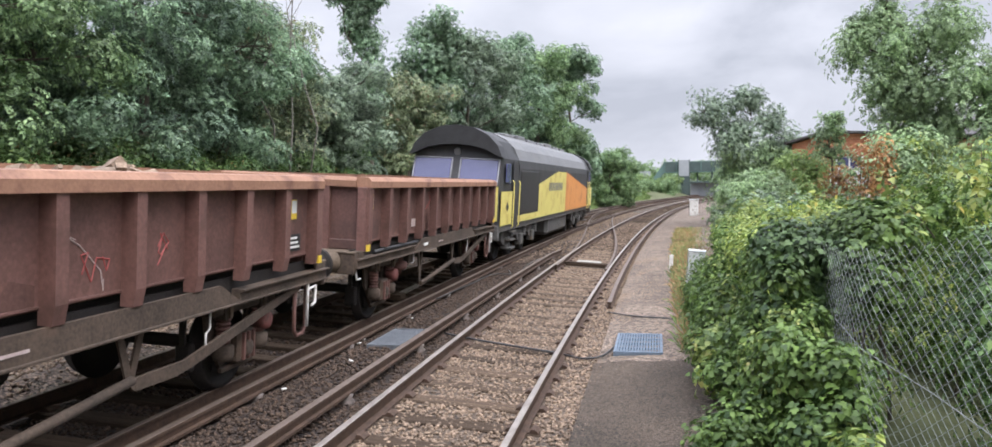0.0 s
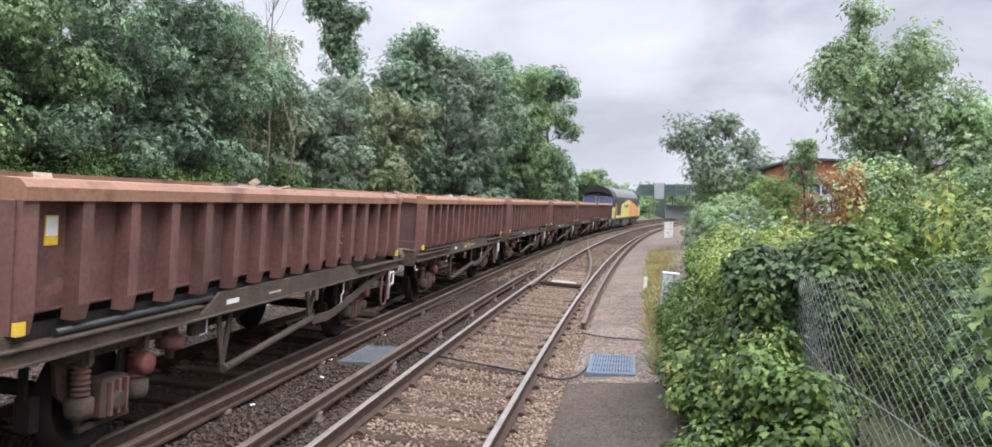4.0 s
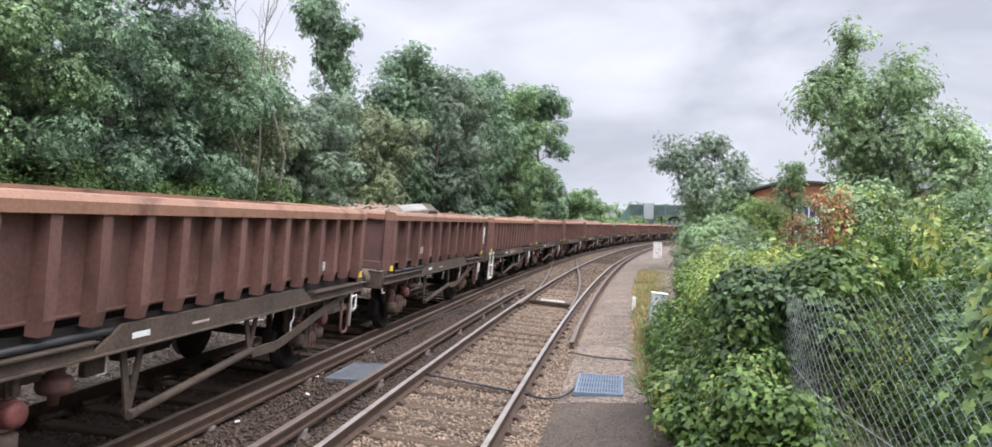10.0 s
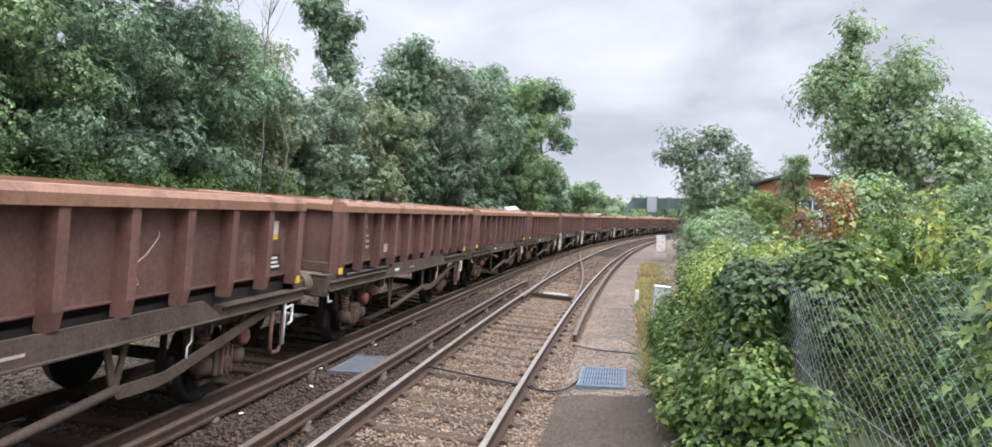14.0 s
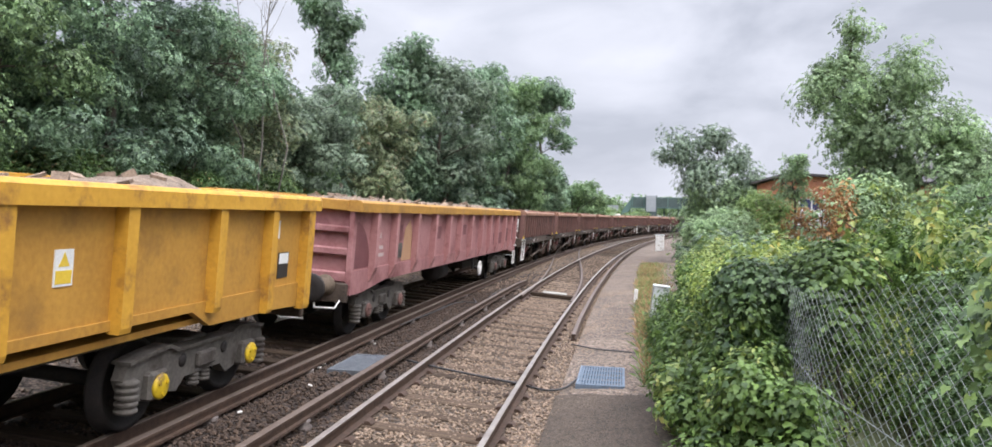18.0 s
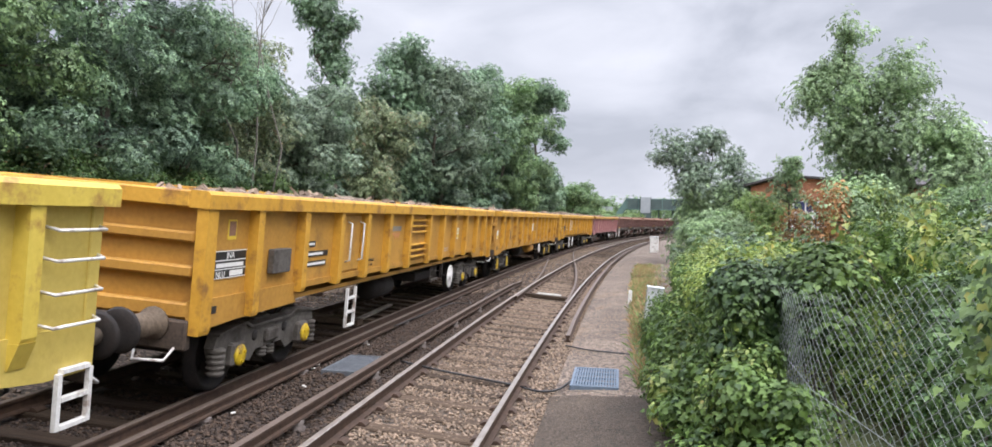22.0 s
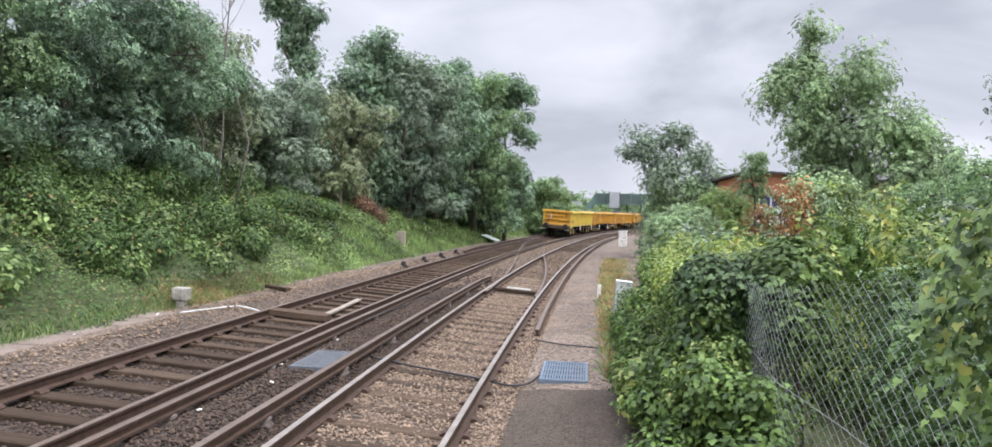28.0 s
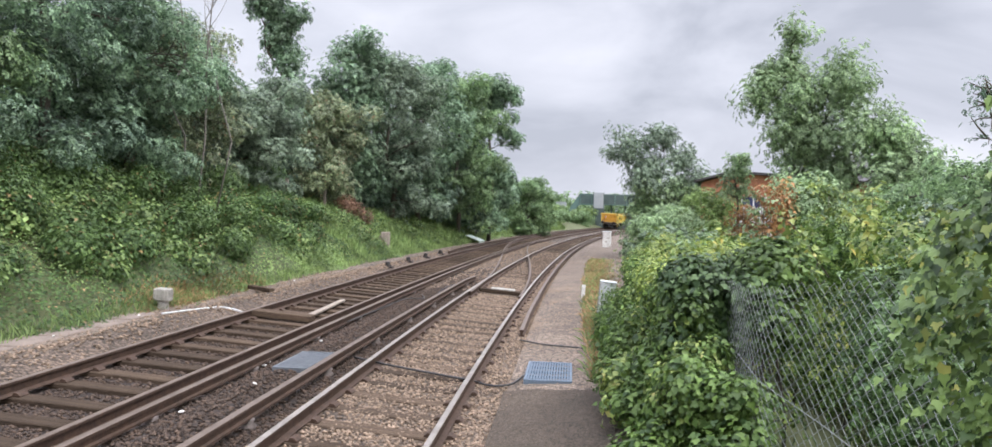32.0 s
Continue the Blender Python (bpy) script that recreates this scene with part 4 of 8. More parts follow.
    P = np.array([(*spot(a, b).xy, max(bank(a, b), bed(b))) for a, b in zip(u, v)])
    me = leaf_mesh("dry_grass", P, np.tile((0, -0.3, 0.2), (n, 1)), np.where(v < 0, 0.2, 0.22) + 0.0 * u, [M_STRAW, M_GRASS], rs, "blade", upright=0.7, index=(rs.uniform(0, 1, n) < 0.42) * 1)
    tagged(new("dry_grass", me), "dry straw-coloured grass beside the gravel", "grass", kind="stuff")


def right_side_plants():
    rng = random.Random(12)
    # hedge before the fence: its foot spills onto the path, its top leans back
    cl, low, dark = [], [], []
    for i in range(140):
        u = rng.uniform(6.1, 16.8)
        z = rng.uniform(0.05, min(1.42, 0.6 + (u - 6.1) * .7))
        v = 2.52 + 0.48 * z + max(0, u - 13.5) * .10 + rng.uniform(0, 0.6) - 0.10 * math.sin(u * 1.3)
        cl.append((spot(u, v, z), rng.uniform(0.18, 0.36), 0.9))
        if z < 0.85:
            low.append((spot(u * .8 + 1.4, v - .06, z), rng.uniform(0.14, 0.26), 0.8))
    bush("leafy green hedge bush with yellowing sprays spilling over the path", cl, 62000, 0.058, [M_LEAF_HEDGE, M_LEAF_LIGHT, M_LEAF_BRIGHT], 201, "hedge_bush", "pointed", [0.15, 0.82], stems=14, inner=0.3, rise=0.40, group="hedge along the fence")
    bush("trailing bramble with broad leaves at the foot of the hedge", low, 9000, 0.070, [M_LEAF_HEDGE, M_LEAF_LIGHT], 211, "bramble", "ivy", [0.30], stems=10, inner=0.5, category="shrub", group="hedge along the fence")
    for i in range(22):
        az = rng.uniform(14.2, 20.6)
        dark.append((polar(az, rng.uniform(7.4, 8.3), rng.uniform(1.0, 1.66) + .012 * (az - 12)), rng.uniform(0.22, 0.38), 0.85))
    for i in range(16):
        dark.append((polar(rng.uniform(14.5, 19.0), rng.uniform(5.7, 6.4), rng.uniform(.25, 1.15)), rng.uniform(0.16, 0.28), 0.9))
    bush("dark glossy ivy smothering the hedge top", dark, 24000, 0.055, [M_LEAF_IVYDARK, M_LEAF_HEDGE], 212, "ivy_clump", "ivy", [-0.05], stems=6, inner=0.55, category="ivy", group="hedge along the fence")
    # growth behind the fence
    for k, (u0, u1, v0, v1, zt, n, s, seed, mats, lab) in enumerate((
            # shade behind the wire is put into this shrub's dark leaves
            (2.5, 7.5, 4.45, 6.0, 1.9, 34000, 0.055, 202, [M_LEAF_IVYDARK, M_LEAF_HEDGE, M_LEAF_MID], "tangled green shrub pressing through the wire fence"),
            (7.0, 13.0, 3.9, 6.5, 2.15, 26000, 0.075, 203, [M_LEAF_HEDGE, M_LEAF_LIGHT, M_LEAF_BRIGHT], "light green elder shrub behind the wire fence"),
            (13.0, 20.0, 4.0, 7.5, 2.3, 22000, 0.09, 204, [M_LEAF_HEDGE, M_LEAF_LIGHT, M_LEAF_LIGHT], "green shrub along the lineside fence"),
            (19.0, 28.0, 4.0, 8.5, 2.6, 20000, 0.11, 205, [M_LEAF_GREY, M_LEAF_MID, M_LEAF_LIGHT], "grey-green shrub along the lineside fence"),
            (6.0, 14.0, 6.5, 11.0, 2.7, 24000, 0.095, 206, [M_LEAF_GREY, M_LEAF_LIGHT, M_LEAF_BRIGHT], "pale green bushy growth behind the fence"))):
        cl = []
        for i in range(44):
            r = rng.uniform(0.35, 0.65)
            p = spot(rng.uniform(u0, u1), rng.uniform(v0, v1), rng.uniform(0.2, zt))
            if p.x < p.y * 0.43:      # the hedge is cut lower towards the building
                p.z = min(p.z, 1.85 - r * rng.uniform(.6, 1.1))
            cl.append((p, r, 0.85))
        bush(lab, cl, n // 3, s * 2.0, mats, seed, "shrub", "spray", [0.02, 0.30], inner=0.3, stems=12, category="shrub", group="hedge along the fence")
    # arching sprays on top
    for k in range(15):
        u, v = rng.uniform(6.5, 13), rng.uniform(4.0, 6.0)
        b = spot(u, v, 1.7)
        if b.x < b.y * 0.43:
            b.z = 1.2
        t = b + Vector((rng.uniform(-.5, .3), rng.uniform(-.4, .4), rng.uniform(0.55, 1.0)))
        spray = thing("elder_spray", "young arching shoot with paired pale green leaves", "shrub", "arching shoots")
        bm = bmesh.new()
        pts = limb(bm, b, t, 0.009, 0.003, rng, 4, 4)
        part("stem", bm, M_BARK, spray)
        rs = np.random.RandomState(300 + k)
        m = 46
        f = rs.uniform(0.15, 1.0, m) * 3.999
        P = np.array([pts[int(a)].lerp(pts[int(a) + 1], a - int(a)) for a in f]) + rs.normal(0, 0.05, (m, 3))
        part("leaves", leaf_mesh("leaves", P, rs.normal(0, 1, (m, 3)) * 0.6, 0.085, [M_LEAF_BRIGHT if k % 2 else M_LEAF_LIGHT], rs, "pointed"), None, spray)
    # ivy on the near end of the fence
    rs = np.random.RandomState(77)
    n = 17000
    u = rs.uniform(0.6, 3.25, n)
    edge = 2.62 + 0.22 * np.sin(u * 5) - 0.35 * np.clip(u - 2.3, 0, 1)
    z = -0.1 + (edge + 0.1) * rs.uniform(0, 1, n)
    keep = u < 2.9 + 0.32 * np.sin(z * 4.1) + rs.normal(0, 0.08, n)
    u, z = u[keep], z[keep]
    bulge = 0.16 + 0.22 * np.array([noise.noise((a * 1.4, b * 1.4, 5)) for a, b in zip(u, z)])
    v = 3.50 - bulge * rs.uniform(0.2, 1.3, len(u))
    P = np.array([spot(a, b, c) for a, b, c in zip(u, v, z)])
    ivy = thing("ivy", "glossy large-leaved ivy climbing over the wire fence", "ivy")
    part("leaves", leaf_mesh("leaves", P, np.tile((-0.9, -0.25, 0.15), (len(P), 1)), 0.043, [M_LEAF_IVY], rs, "ivy", droop=1.2, spread=0.7), None, ivy)
    bm = bmesh.new()
    for i in range(9):
        uu = rng.uniform(1.0, 2.6)
        limb(bm, spot(uu, 3.40, -0.1), spot(uu + rng.uniform(-.4, .4), 3.38, rng.uniform(1.2, 2.3)), 0.016, 0.005, rng, 5, 5)
    part("stems", bm, M_BARK, ivy)
    # trees farther along on that side
    mass_tree("tall airy light green ash tree behind the hedge", 23.9, 28.0, ((-1.45, 8.5, .65), (-1.5, 7.6, .75), (-2.4, 7.2, .55), (-1.6, 6.5, 1.1), (.2, 6.9, 1.0), (-.7, 6.3, 1.0), (0, 5.3, 1.5), (-1.3, 5.0, 1.2),
              (2.2, 4.6, .95), (1.3, 5.2, .9), (2.7, 4.1, .6), (-1.2, 3.7, .7), (0, 3.6, 1.0), (1.7, 3.7, 1.1), (-.4, 2.6, .9), (1.0, 2.6, 1.0), (2.4, 2.8, .9)), 401, [M_LEAF_ASH], 50000, .10, .13, 0.1)
    mass_tree("mid-green lineside tree in the hedge row", 12.0, 42.0, ((-1.8, 6.1, 1.0), (.35, 6.5, .95), (1.5, 5.4, .8), (-.5, 5.2, 1.1), (0, 4.0, 1.5), (1.9, 3.9, 1.1), (-.1, 2.0, 1.6), (1.8, 2.0, 1.5)),
              403, [M_LEAF_GREY, M_LEAF_ASH], 30000, .12, .12, 0.1)
    tree("slim pale green sapling above the hedge", polar(17.9, 30.0, 0.1), 4.9, 0.75, 0.52, 402, M_LEAF_ASH, 1900, 0.10, "cone", limbs=16, clump=0.24, trunk=0.06)
    tree("grey-green bushy tree in the hedge row", polar(13.0, 46.0, 0.1), 4.6, 1.7, 0.03, 405, M_LEAF_ASH, 14000, 0.14, "round", limbs=15, clump=0.26)
    tree("low grey-green willow scrub by the fence", polar(13.0, 27.0, 0.1), 2.5, 1.1, 0.03, 406, M_LEAF_ASH, 13000, 0.09, "round", limbs=15, clump=0.28)
    tree("dark green bush in front of the brick building", polar(24.0, 25.0, 0.1), 2.7, 1.3, 0.03, 407, M_LEAF_DARK, 10000, 0.10, "round", limbs=14, clump=0.28)
    tree("light green shrub before the brick building", polar(16.0, 33.0, 0.1), 3.7, 1.25, 0.03, 413, M_LEAF_WEED, 9000, 0.085, "round", limbs=15, clump=0.3, trunk=.04)
    tree("green garden tree behind the hedge", polar(29.4, 20.0, 0.1), 2.9, 1.8, 0.05, 408, M_LEAF_MID, 14000, 0.10, "round", limbs=15, clump=0.26)
    tree("green garden tree behind the hedge", polar(34.5, 13.0, 0.1), 3.3, 1.5, 0.05, 409, M_LEAF_MID, 15000, 0.075, "round", limbs=15, clump=0.26)
    rust = [(polar(18.2 + 3.2 * rng.random() ** .6, rng.uniform(20.0, 21.2), rng.uniform(1.6, 3.15)), rng.uniform(.16, .34), 1.1) for i in range(26)]
    bush("sparse orange-brown shrub against the brick building", rust, 1500, 0.10, [M_LEAF_ORANGE, M_LEAF_ASH], 410, "shrub", "pointed", [0.0], stems=12, inner=0.3, category="shrub")
    cover = [(polar(rng.uniform(20.7, 24.0), rng.uniform(20.5, 22.0), rng.uniform(.9, 3.2)), rng.uniform(.3, .55), 1.0) for i in range(26)]
    bush("green elder bush in front of the brick building", cover, 8000, 0.11, [M_LEAF_ASH, M_LEAF_LIGHT], 411, "shrub", "pointed", [0.25], stems=12, inner=0.3, category="shrub")
    tree("orange-leaved shrub against the brick building", polar(18.2, 25.0, 0.1), 2.75, 0.5, 0.3, 411, M_LEAF_ORANGE, 1700, 0.075, "round", limbs=12, clump=0.3, trunk=.05)
    tree("sparse dark-leaved sapling at the fence end", polar(33.0, 14.5, 0.1), 4.9, 0.8, 0.45, 412, M_LEAF_BLUE, 900, 0.05, "cone", limbs=16, clump=0.2, trunk=.03)
    for k in range(7):
        u = 34 + k * 11
        at = spot(u, 8.6 + (k % 2), 0.0)
        while math.degrees(math.atan2(at.x, at.y)) - math.degrees(2.6 / at.length) < 10.6:   # clear of the railway
            at.x += 0.5
        tree("green lineside hedge tree along the curve", at, 3.6 + (k % 3) * 0.5 if k else 2.0, 2.2 if k else 1.3, 0.02, 420 + k, M_LEAF_MID if k % 2 else M_LEAF_GREY, 9000, 0.16, "round", limbs=13, clump=0.3)
    for k in range(8):   # low scrub along the bank towards the station
        p = spot(80 + k * 7.5, -9.2 - (k % 3))
        tree("low green scrub on the bank near the station", p, 2.6 + .5 * (k % 3), 2.3, 0.02, 460 + k, M_LEAF_WEED if k % 2 else M_LEAF_MID, 6000, 0.2, "round", limbs=12, clump=0.32, trunk=.06, group="scrub on the bank")
    for k in range(8):   # woods in the distance
        tree("distant green trees beyond the station", polar(-4 + k * 2.3, 190 + 9 * k, 0), 7.5, 7, 0.02, 440 + k, M_LEAF_MID, 3500, 0.55, "round", limbs=12, clump=0.3, group="distant trees")


left_trees()
bank_cover()
right_side_plants()

# ---------- the train ----------
def travel(t):
    """How far the train has gone after t seconds."""
    return 11.14 * t + 0.0437 * t * t - 0.0001 * t ** 3


TRAIN, WHEELS = [], []
SIDE = Matrix(((0, 0, 1, 0), (1, 0, 0, 0), (0, 1, 0, 0), (0, 0, 0, 1)))     # writing on the right-hand side
REAR = Matrix(((1, 0, 0, 0), (0, 0, -1, 0), (0, 1, 0, 0), (0, 0, 0, 1)))    # writing on the rear end


def writing(text, size, place, way, material, parent, label="", name="lettering"):
    cu = bpy.data.curves.new(name, "FONT")
    cu.body, cu.size, cu.extrude = text, size, 0.0015
    cu.materials.append(material)
    ob = new(name, cu)
    ob.parent = parent
    ob.matrix_basis = Matrix.Translation(place) @ way
    if label:
        ob["label"] = label
    return ob


def plate(parent, x, y0, y1, z0, z1, material, label, name="panel"):
    return part(name, boxm(x - 0.004, x + 0.006, y0, y1, z0, z1), material, parent, label)


def bars(parent, x, y0, y1, z0, z1, rows, material, name="marking", label="row of small unreadable marks"):
    """Unreadable small writing as plain bars."""
    rng = random.Random(int(y0 * 100) + rows)
    h = (z1 - z0) / rows
    for i in range(rows):
        bm = bmesh.new()
        y = y0
        zc = z1 - (i + 0.5) * h
        a = y0
        b = y1 - rng.uniform(0, 0.25) * (y1 - y0)
        box(bm, x, x + 0.004, a, b, zc - h * 0.24, zc + h * 0.24)
        part(name, bm, material, parent, label)


def spring(r, z0, z1, turns, at):
    """A coil spring as one turned piece with ridges."""
    prof = [(r * 0.55, z0)]
    for i in range(turns):
        a, b = z0 + (z1 - z0) * i / turns, z0 + (z1 - z0) * (i + 1) / turns
        prof += [(r * 0.72, a), (r, a + (b - a) * 0.3), (r, a + (b - a) * 0.7), (r * 0.72, b)]
    prof.append((r * 0.55, z1))
    return lathe(bmesh.new(), prof, "Z", 14, at)


def wheelset_mesh(r, name):
    bm = bmesh.new()
    for s in (-1, 1):
        prof = [(0.09, 0.66), (r * 0.6, 0.675), (r * 0.88, 0.66), (r * 0.9, 0.685), (r + 0.028, 0.69), (r + 0.028, 0.715), (r, 0.73), (r - 0.008, 0.82), (r * 0.86, 0.82), (r * 0.82, 0.775), (r * 0.4, 0.765), (0.11, 0.80)]
        lathe(bm, [(a, s * b) for a, b in prof], "X", 28)
    rod(bm, (-1.0, 0, 0), (1.0, 0, 0), 0.075, n=12)
    for s in (-1, 1):   # holes read as small bosses, so that the turning shows
        for k in range(3):
            a = k * 2.094
            rod(bm, (s * 0.77, math.cos(a) * r * 0.55, math.sin(a) * r * 0.55), (s * 0.79, math.cos(a) * r * 0.55, math.sin(a) * r * 0.55), 0.05, n=8)
    bmesh.ops.recalc_face_normals(bm, faces=bm.faces)
    me = bpy.data.meshes.new(name)
    bm.to_mesh(me)
    bm.free()
    me.materials.append(M_GRIME_SHADE)
    return me


WHEEL_BIG, WHEEL_SMALL = wheelset_mesh(0.475, "wheelset"), wheelset_mesh(0.46, "wheelset")


def wheelset(parent, me):
    ob = new("wheelset", me)
    ob.parent = parent
    ob["turns"] = 0.475 if me is WHEEL_BIG else 0.46
    return ob


def buffer(parent, x, y, z, way, length=0.42):
    bm = bmesh.new()
    lathe(bm, [(0.17, 0), (0.17, 0.03), (0.125, 0.05), (0.125, length * 0.55), (0.085, length * 0.57), (0.085, length - 0.05)], "Y", 16)
    if way < 0:
        bmesh.ops.rotate(bm, verts=bm.verts, cent=(0, 0, 0), matrix=Matrix.Rotation(math.pi, 3, "Z"))
    bmesh.ops.translate(bm, vec=(x, y, z), verts=bm.verts)
    ob = part("buffer", bm, M_BUFFER, parent, "dusty buffer housing")
    bm = bmesh.new()
    lathe(bm, [(0.08, length - 0.07), (0.19, length - 0.055), (0.225, length - 0.03), (0.2, length - 0.008), (0.1, length)], "Y", 20)
    if way < 0:
        bmesh.ops.rotate(bm, verts=bm.verts, cent=(0, 0, 0), matrix=Matrix.Rotation(math.pi, 3, "Z"))
    bmesh.ops.translate(bm, vec=(x, y, z), verts=bm.verts)
    part("buffer_head", bm, M_GRIME_SHADE, ob)
    return ob


def load(parent, x, y0, y1, z, peak, seed, name="spoil_load", label="heap of brown earth and broken stone in the wagon"):
    """A heap of spoil with lumps and broken pieces on it."""
    rs = random.Random(seed)
    nx, ny = 15, int((y1 - y0) * 7)
    verts, faces = [], []

    def height(px, py):
        fx, fy = (px + x) / (2 * x), (py - y0) / (y1 - y0)
        e = min(1, 3.2 * min(fx, 1 - fx)) * min(1, 9 * min(fy, 1 - fy))
        h = z + peak * e * (0.62 + 0.6 * noise.noise((py * 0.5 + seed * 7.1, px * 0.8, seed)))
        return h + 0.07 * noise.noise((px * 3, py * 3, seed)) + 0.045 * noise.noise((px * 9, py * 9, seed))
    for j in range(ny):
        for i in range(nx):
            px, py = -x + 2 * x * i / (nx - 1), y0 + (y1 - y0) * j / (ny - 1)
            verts.append((px, py, height(px, py)))
    for j in range(ny - 1):
        for i in range(nx - 1):
            faces.append((j * nx + i, j * nx + i + 1, (j + 1) * nx + i + 1, (j + 1) * nx + i))
    heap = part(name, mesh_of(name, verts, faces, M_SPOIL), None, parent, label)
    bm = bmesh.new()
    for k in range(int((y1 - y0) * 9)):      # stones and sticks on top
        px, py = rs.uniform(-x * .85, x * .95), rs.uniform(y0 + .2, y1 - .2)
        m = pose(px, py, height(px, py), rs.uniform(-40, 40), rs.uniform(-40, 40), rs.uniform(0, 180))
        if k % 7 == 0:
            box(bm, -.02, .02, -.22, .22, -.015, .02, 0, m)
        else:
            q = rs.uniform(.025, .075)
            box(bm, -q, q, -q * 1.2, q * 1.2, -q * .7, q * .7, 0, m)
    tagged(part("loose_rubble", bm, M_STONE_PALE, heap, "loose stones and sticks"), kind="stuff")
    return heap


def box_wagon(ladder, label, bays=10):
    """A two-axle low-sided ribbed box wagon, its sides in 10 or 15 bays; +y is its leading end."""
    w = thing("box_wagon", label, "wagon", "brown box wagons")
    L = 4.33
    part("floor", boxm(-1.12, 1.12, -L + .1, L - .1, 1.36, 1.41), M_RUST, w)
    for s in (-1, 1):
        def span(a, b):
            return min(s * a, s * b), max(s * a, s * b)
        part("side_sheet", boxm(*span(1.14, 1.175), -L + .06, L - .06, 1.40, 2.21), M_RUST, w)
        part("bottom_lip", boxm(*span(1.13, 1.187), -L + .06, L - .06, 1.385, 1.41, .004), M_RUST2, w)
        for i in range(bays + 1):
            y = -L + 0.07 + i * (2 * L - 0.14) / bays
            wd = 0.062 if 0 < i < bays else 0.075
            foot = 1.272 if bays == 10 or i in (0, bays) else 1.30
            bm = prism(bmesh.new(), [(s * 1.17, foot), (s * 1.285, foot), (s * 1.315, 1.42), (s * 1.315, 2.21), (s * 1.17, 2.21)], y - wd, y + wd, "Y")
            part("post", bm, M_RUST2, w)
        bm = prism(bmesh.new(), [(s * 1.10, 2.205), (s * 1.335, 2.205), (s * 1.335, 2.30), (s * 1.28, 2.355), (s * 1.10, 2.36)], -L, L, "Y")
        part("top_rail", bm, M_RIM, w, "rust-bleached top rail")
        part("inner_sill", boxm(*span(.9, 1.0), -L + .3, L - .3, 1.12, 1.36), M_GRIME_SHADE, w)
        # sole bar: a deep plain middle, and a low ledge with a pipe on it towards the ends
        bm = prism(bmesh.new(), [(-2.0, 1.062), (2.5, 1.062), (2.12, 1.27), (-1.62, 1.27)], s * 1.235, s * 1.272)
        part("sole_bar", bm, M_CHASSIS, w)
        for y0, y1 in ((-L - .28, -1.98), (2.48, L + .28)):
            bm = prism(bmesh.new(), [(s * 1.272, 1.062), (s * 1.262, 1.15), (s * 1.318, 1.172), (s * 1.318, 1.186), (s * 1.17, 1.186), (s * 1.17, 1.062)], y0, y1, "Y")
            part("sole_ledge", bm, M_CHASSIS, w)
        part("bottom_flange", boxm(*span(1.13, 1.30), -L - .28, L + .28, 1.042, 1.064, .004), M_CHASSIS, w)
        part("inner_web", boxm(*span(1.10, 1.13), -L - .2, L + .2, 1.03, 1.30), M_GRIME_SHADE, w)
        for k in range(5):
            y = -3.5 + k * 1.73
            part("web_stiffener", boxm(*span(1.13, 1.232), y - .012, y + .012, 1.066, 1.16), M_CHASSIS, w)
        part("end_sheet", boxm(-1.14, 1.14, s * (L - .075) - .02, s * (L - .075) + .02, 1.42, 2.21), M_RUST, w)
        for x in (-1.2, -0.62, 0.62, 1.2):
            part("end_post", boxm(x - .07, x + .07, *span(L - .1, L + .03), 1.272, 2.21, .008), M_RUST2, w)
        bm = prism(bmesh.new(), [(s * (L - .24), 2.207), (s * (L + .035), 2.207), (s * (L + .035), 2.30), (s * (L - .03), 2.35), (s * (L - .24), 2.355)], -1.10, 1.10, "X")
        part("end_top_rail", bm, M_RIM, w, "rust-bleached top rail")
        part("end_sill", boxm(-1.13, 1.13, *span(L - .12, L), 1.282, 1.43, .01), M_RUST, w)
        part("headstock", boxm(-1.24, 1.24, *span(L + .20, L + .32), .96, 1.262, .012), M_CHASSIS, w)
        part("end_platform", boxm(-1.24, 1.24, *span(L - .1, L + .33), 1.262, 1.28), M_BUFFER, w, "dusty end platform plate")
        for x in (-1.24, 1.24):
            part("end_gusset", prism(bmesh.new(), [(s * (L + .2), 1.258), (s * (L + .2), 1.07), (s * (L - .02), 1.20), (s * (L - .02), 1.258)], x - .012, x + .012), M_CHASSIS, w)
        for x in (-.865, .865):
            buffer(w, x, s * (L + .32), 1.13, s)
        bm = bmesh.new()
        tube(bm, [(0, s * (L + .3), 1.02), (0.02, s * (L + .45), .94), (0, s * (L + .6), .76)], 0.035)
        part("coupling", bm, M_GRIME_SHADE, w)
        bm = bmesh.new()
        tube(bm, [(.36, s * (L + .34), .98), (.36, s * (L + .46), .9), (.34, s * (L + .5), .62), (.30, s * (L + .42), .5)], 0.02)
        part("air_hose", bm, M_BLACK, w)
        part("corner_marker", boxm(1.283, 1.318, s * (L - .03) - .045, s * (L - .03) + .04, 1.276, 1.37), M_LABELY, w, "yellow lifting mark")
    bm = bmesh.new()
    tube(bm, [(1.225, -L + .45, 1.222), (1.225, -1.75, 1.225), (1.15, -1.6, 1.22)], .034, 8)
    part("brake_pipe", bm, M_BLACK, w)
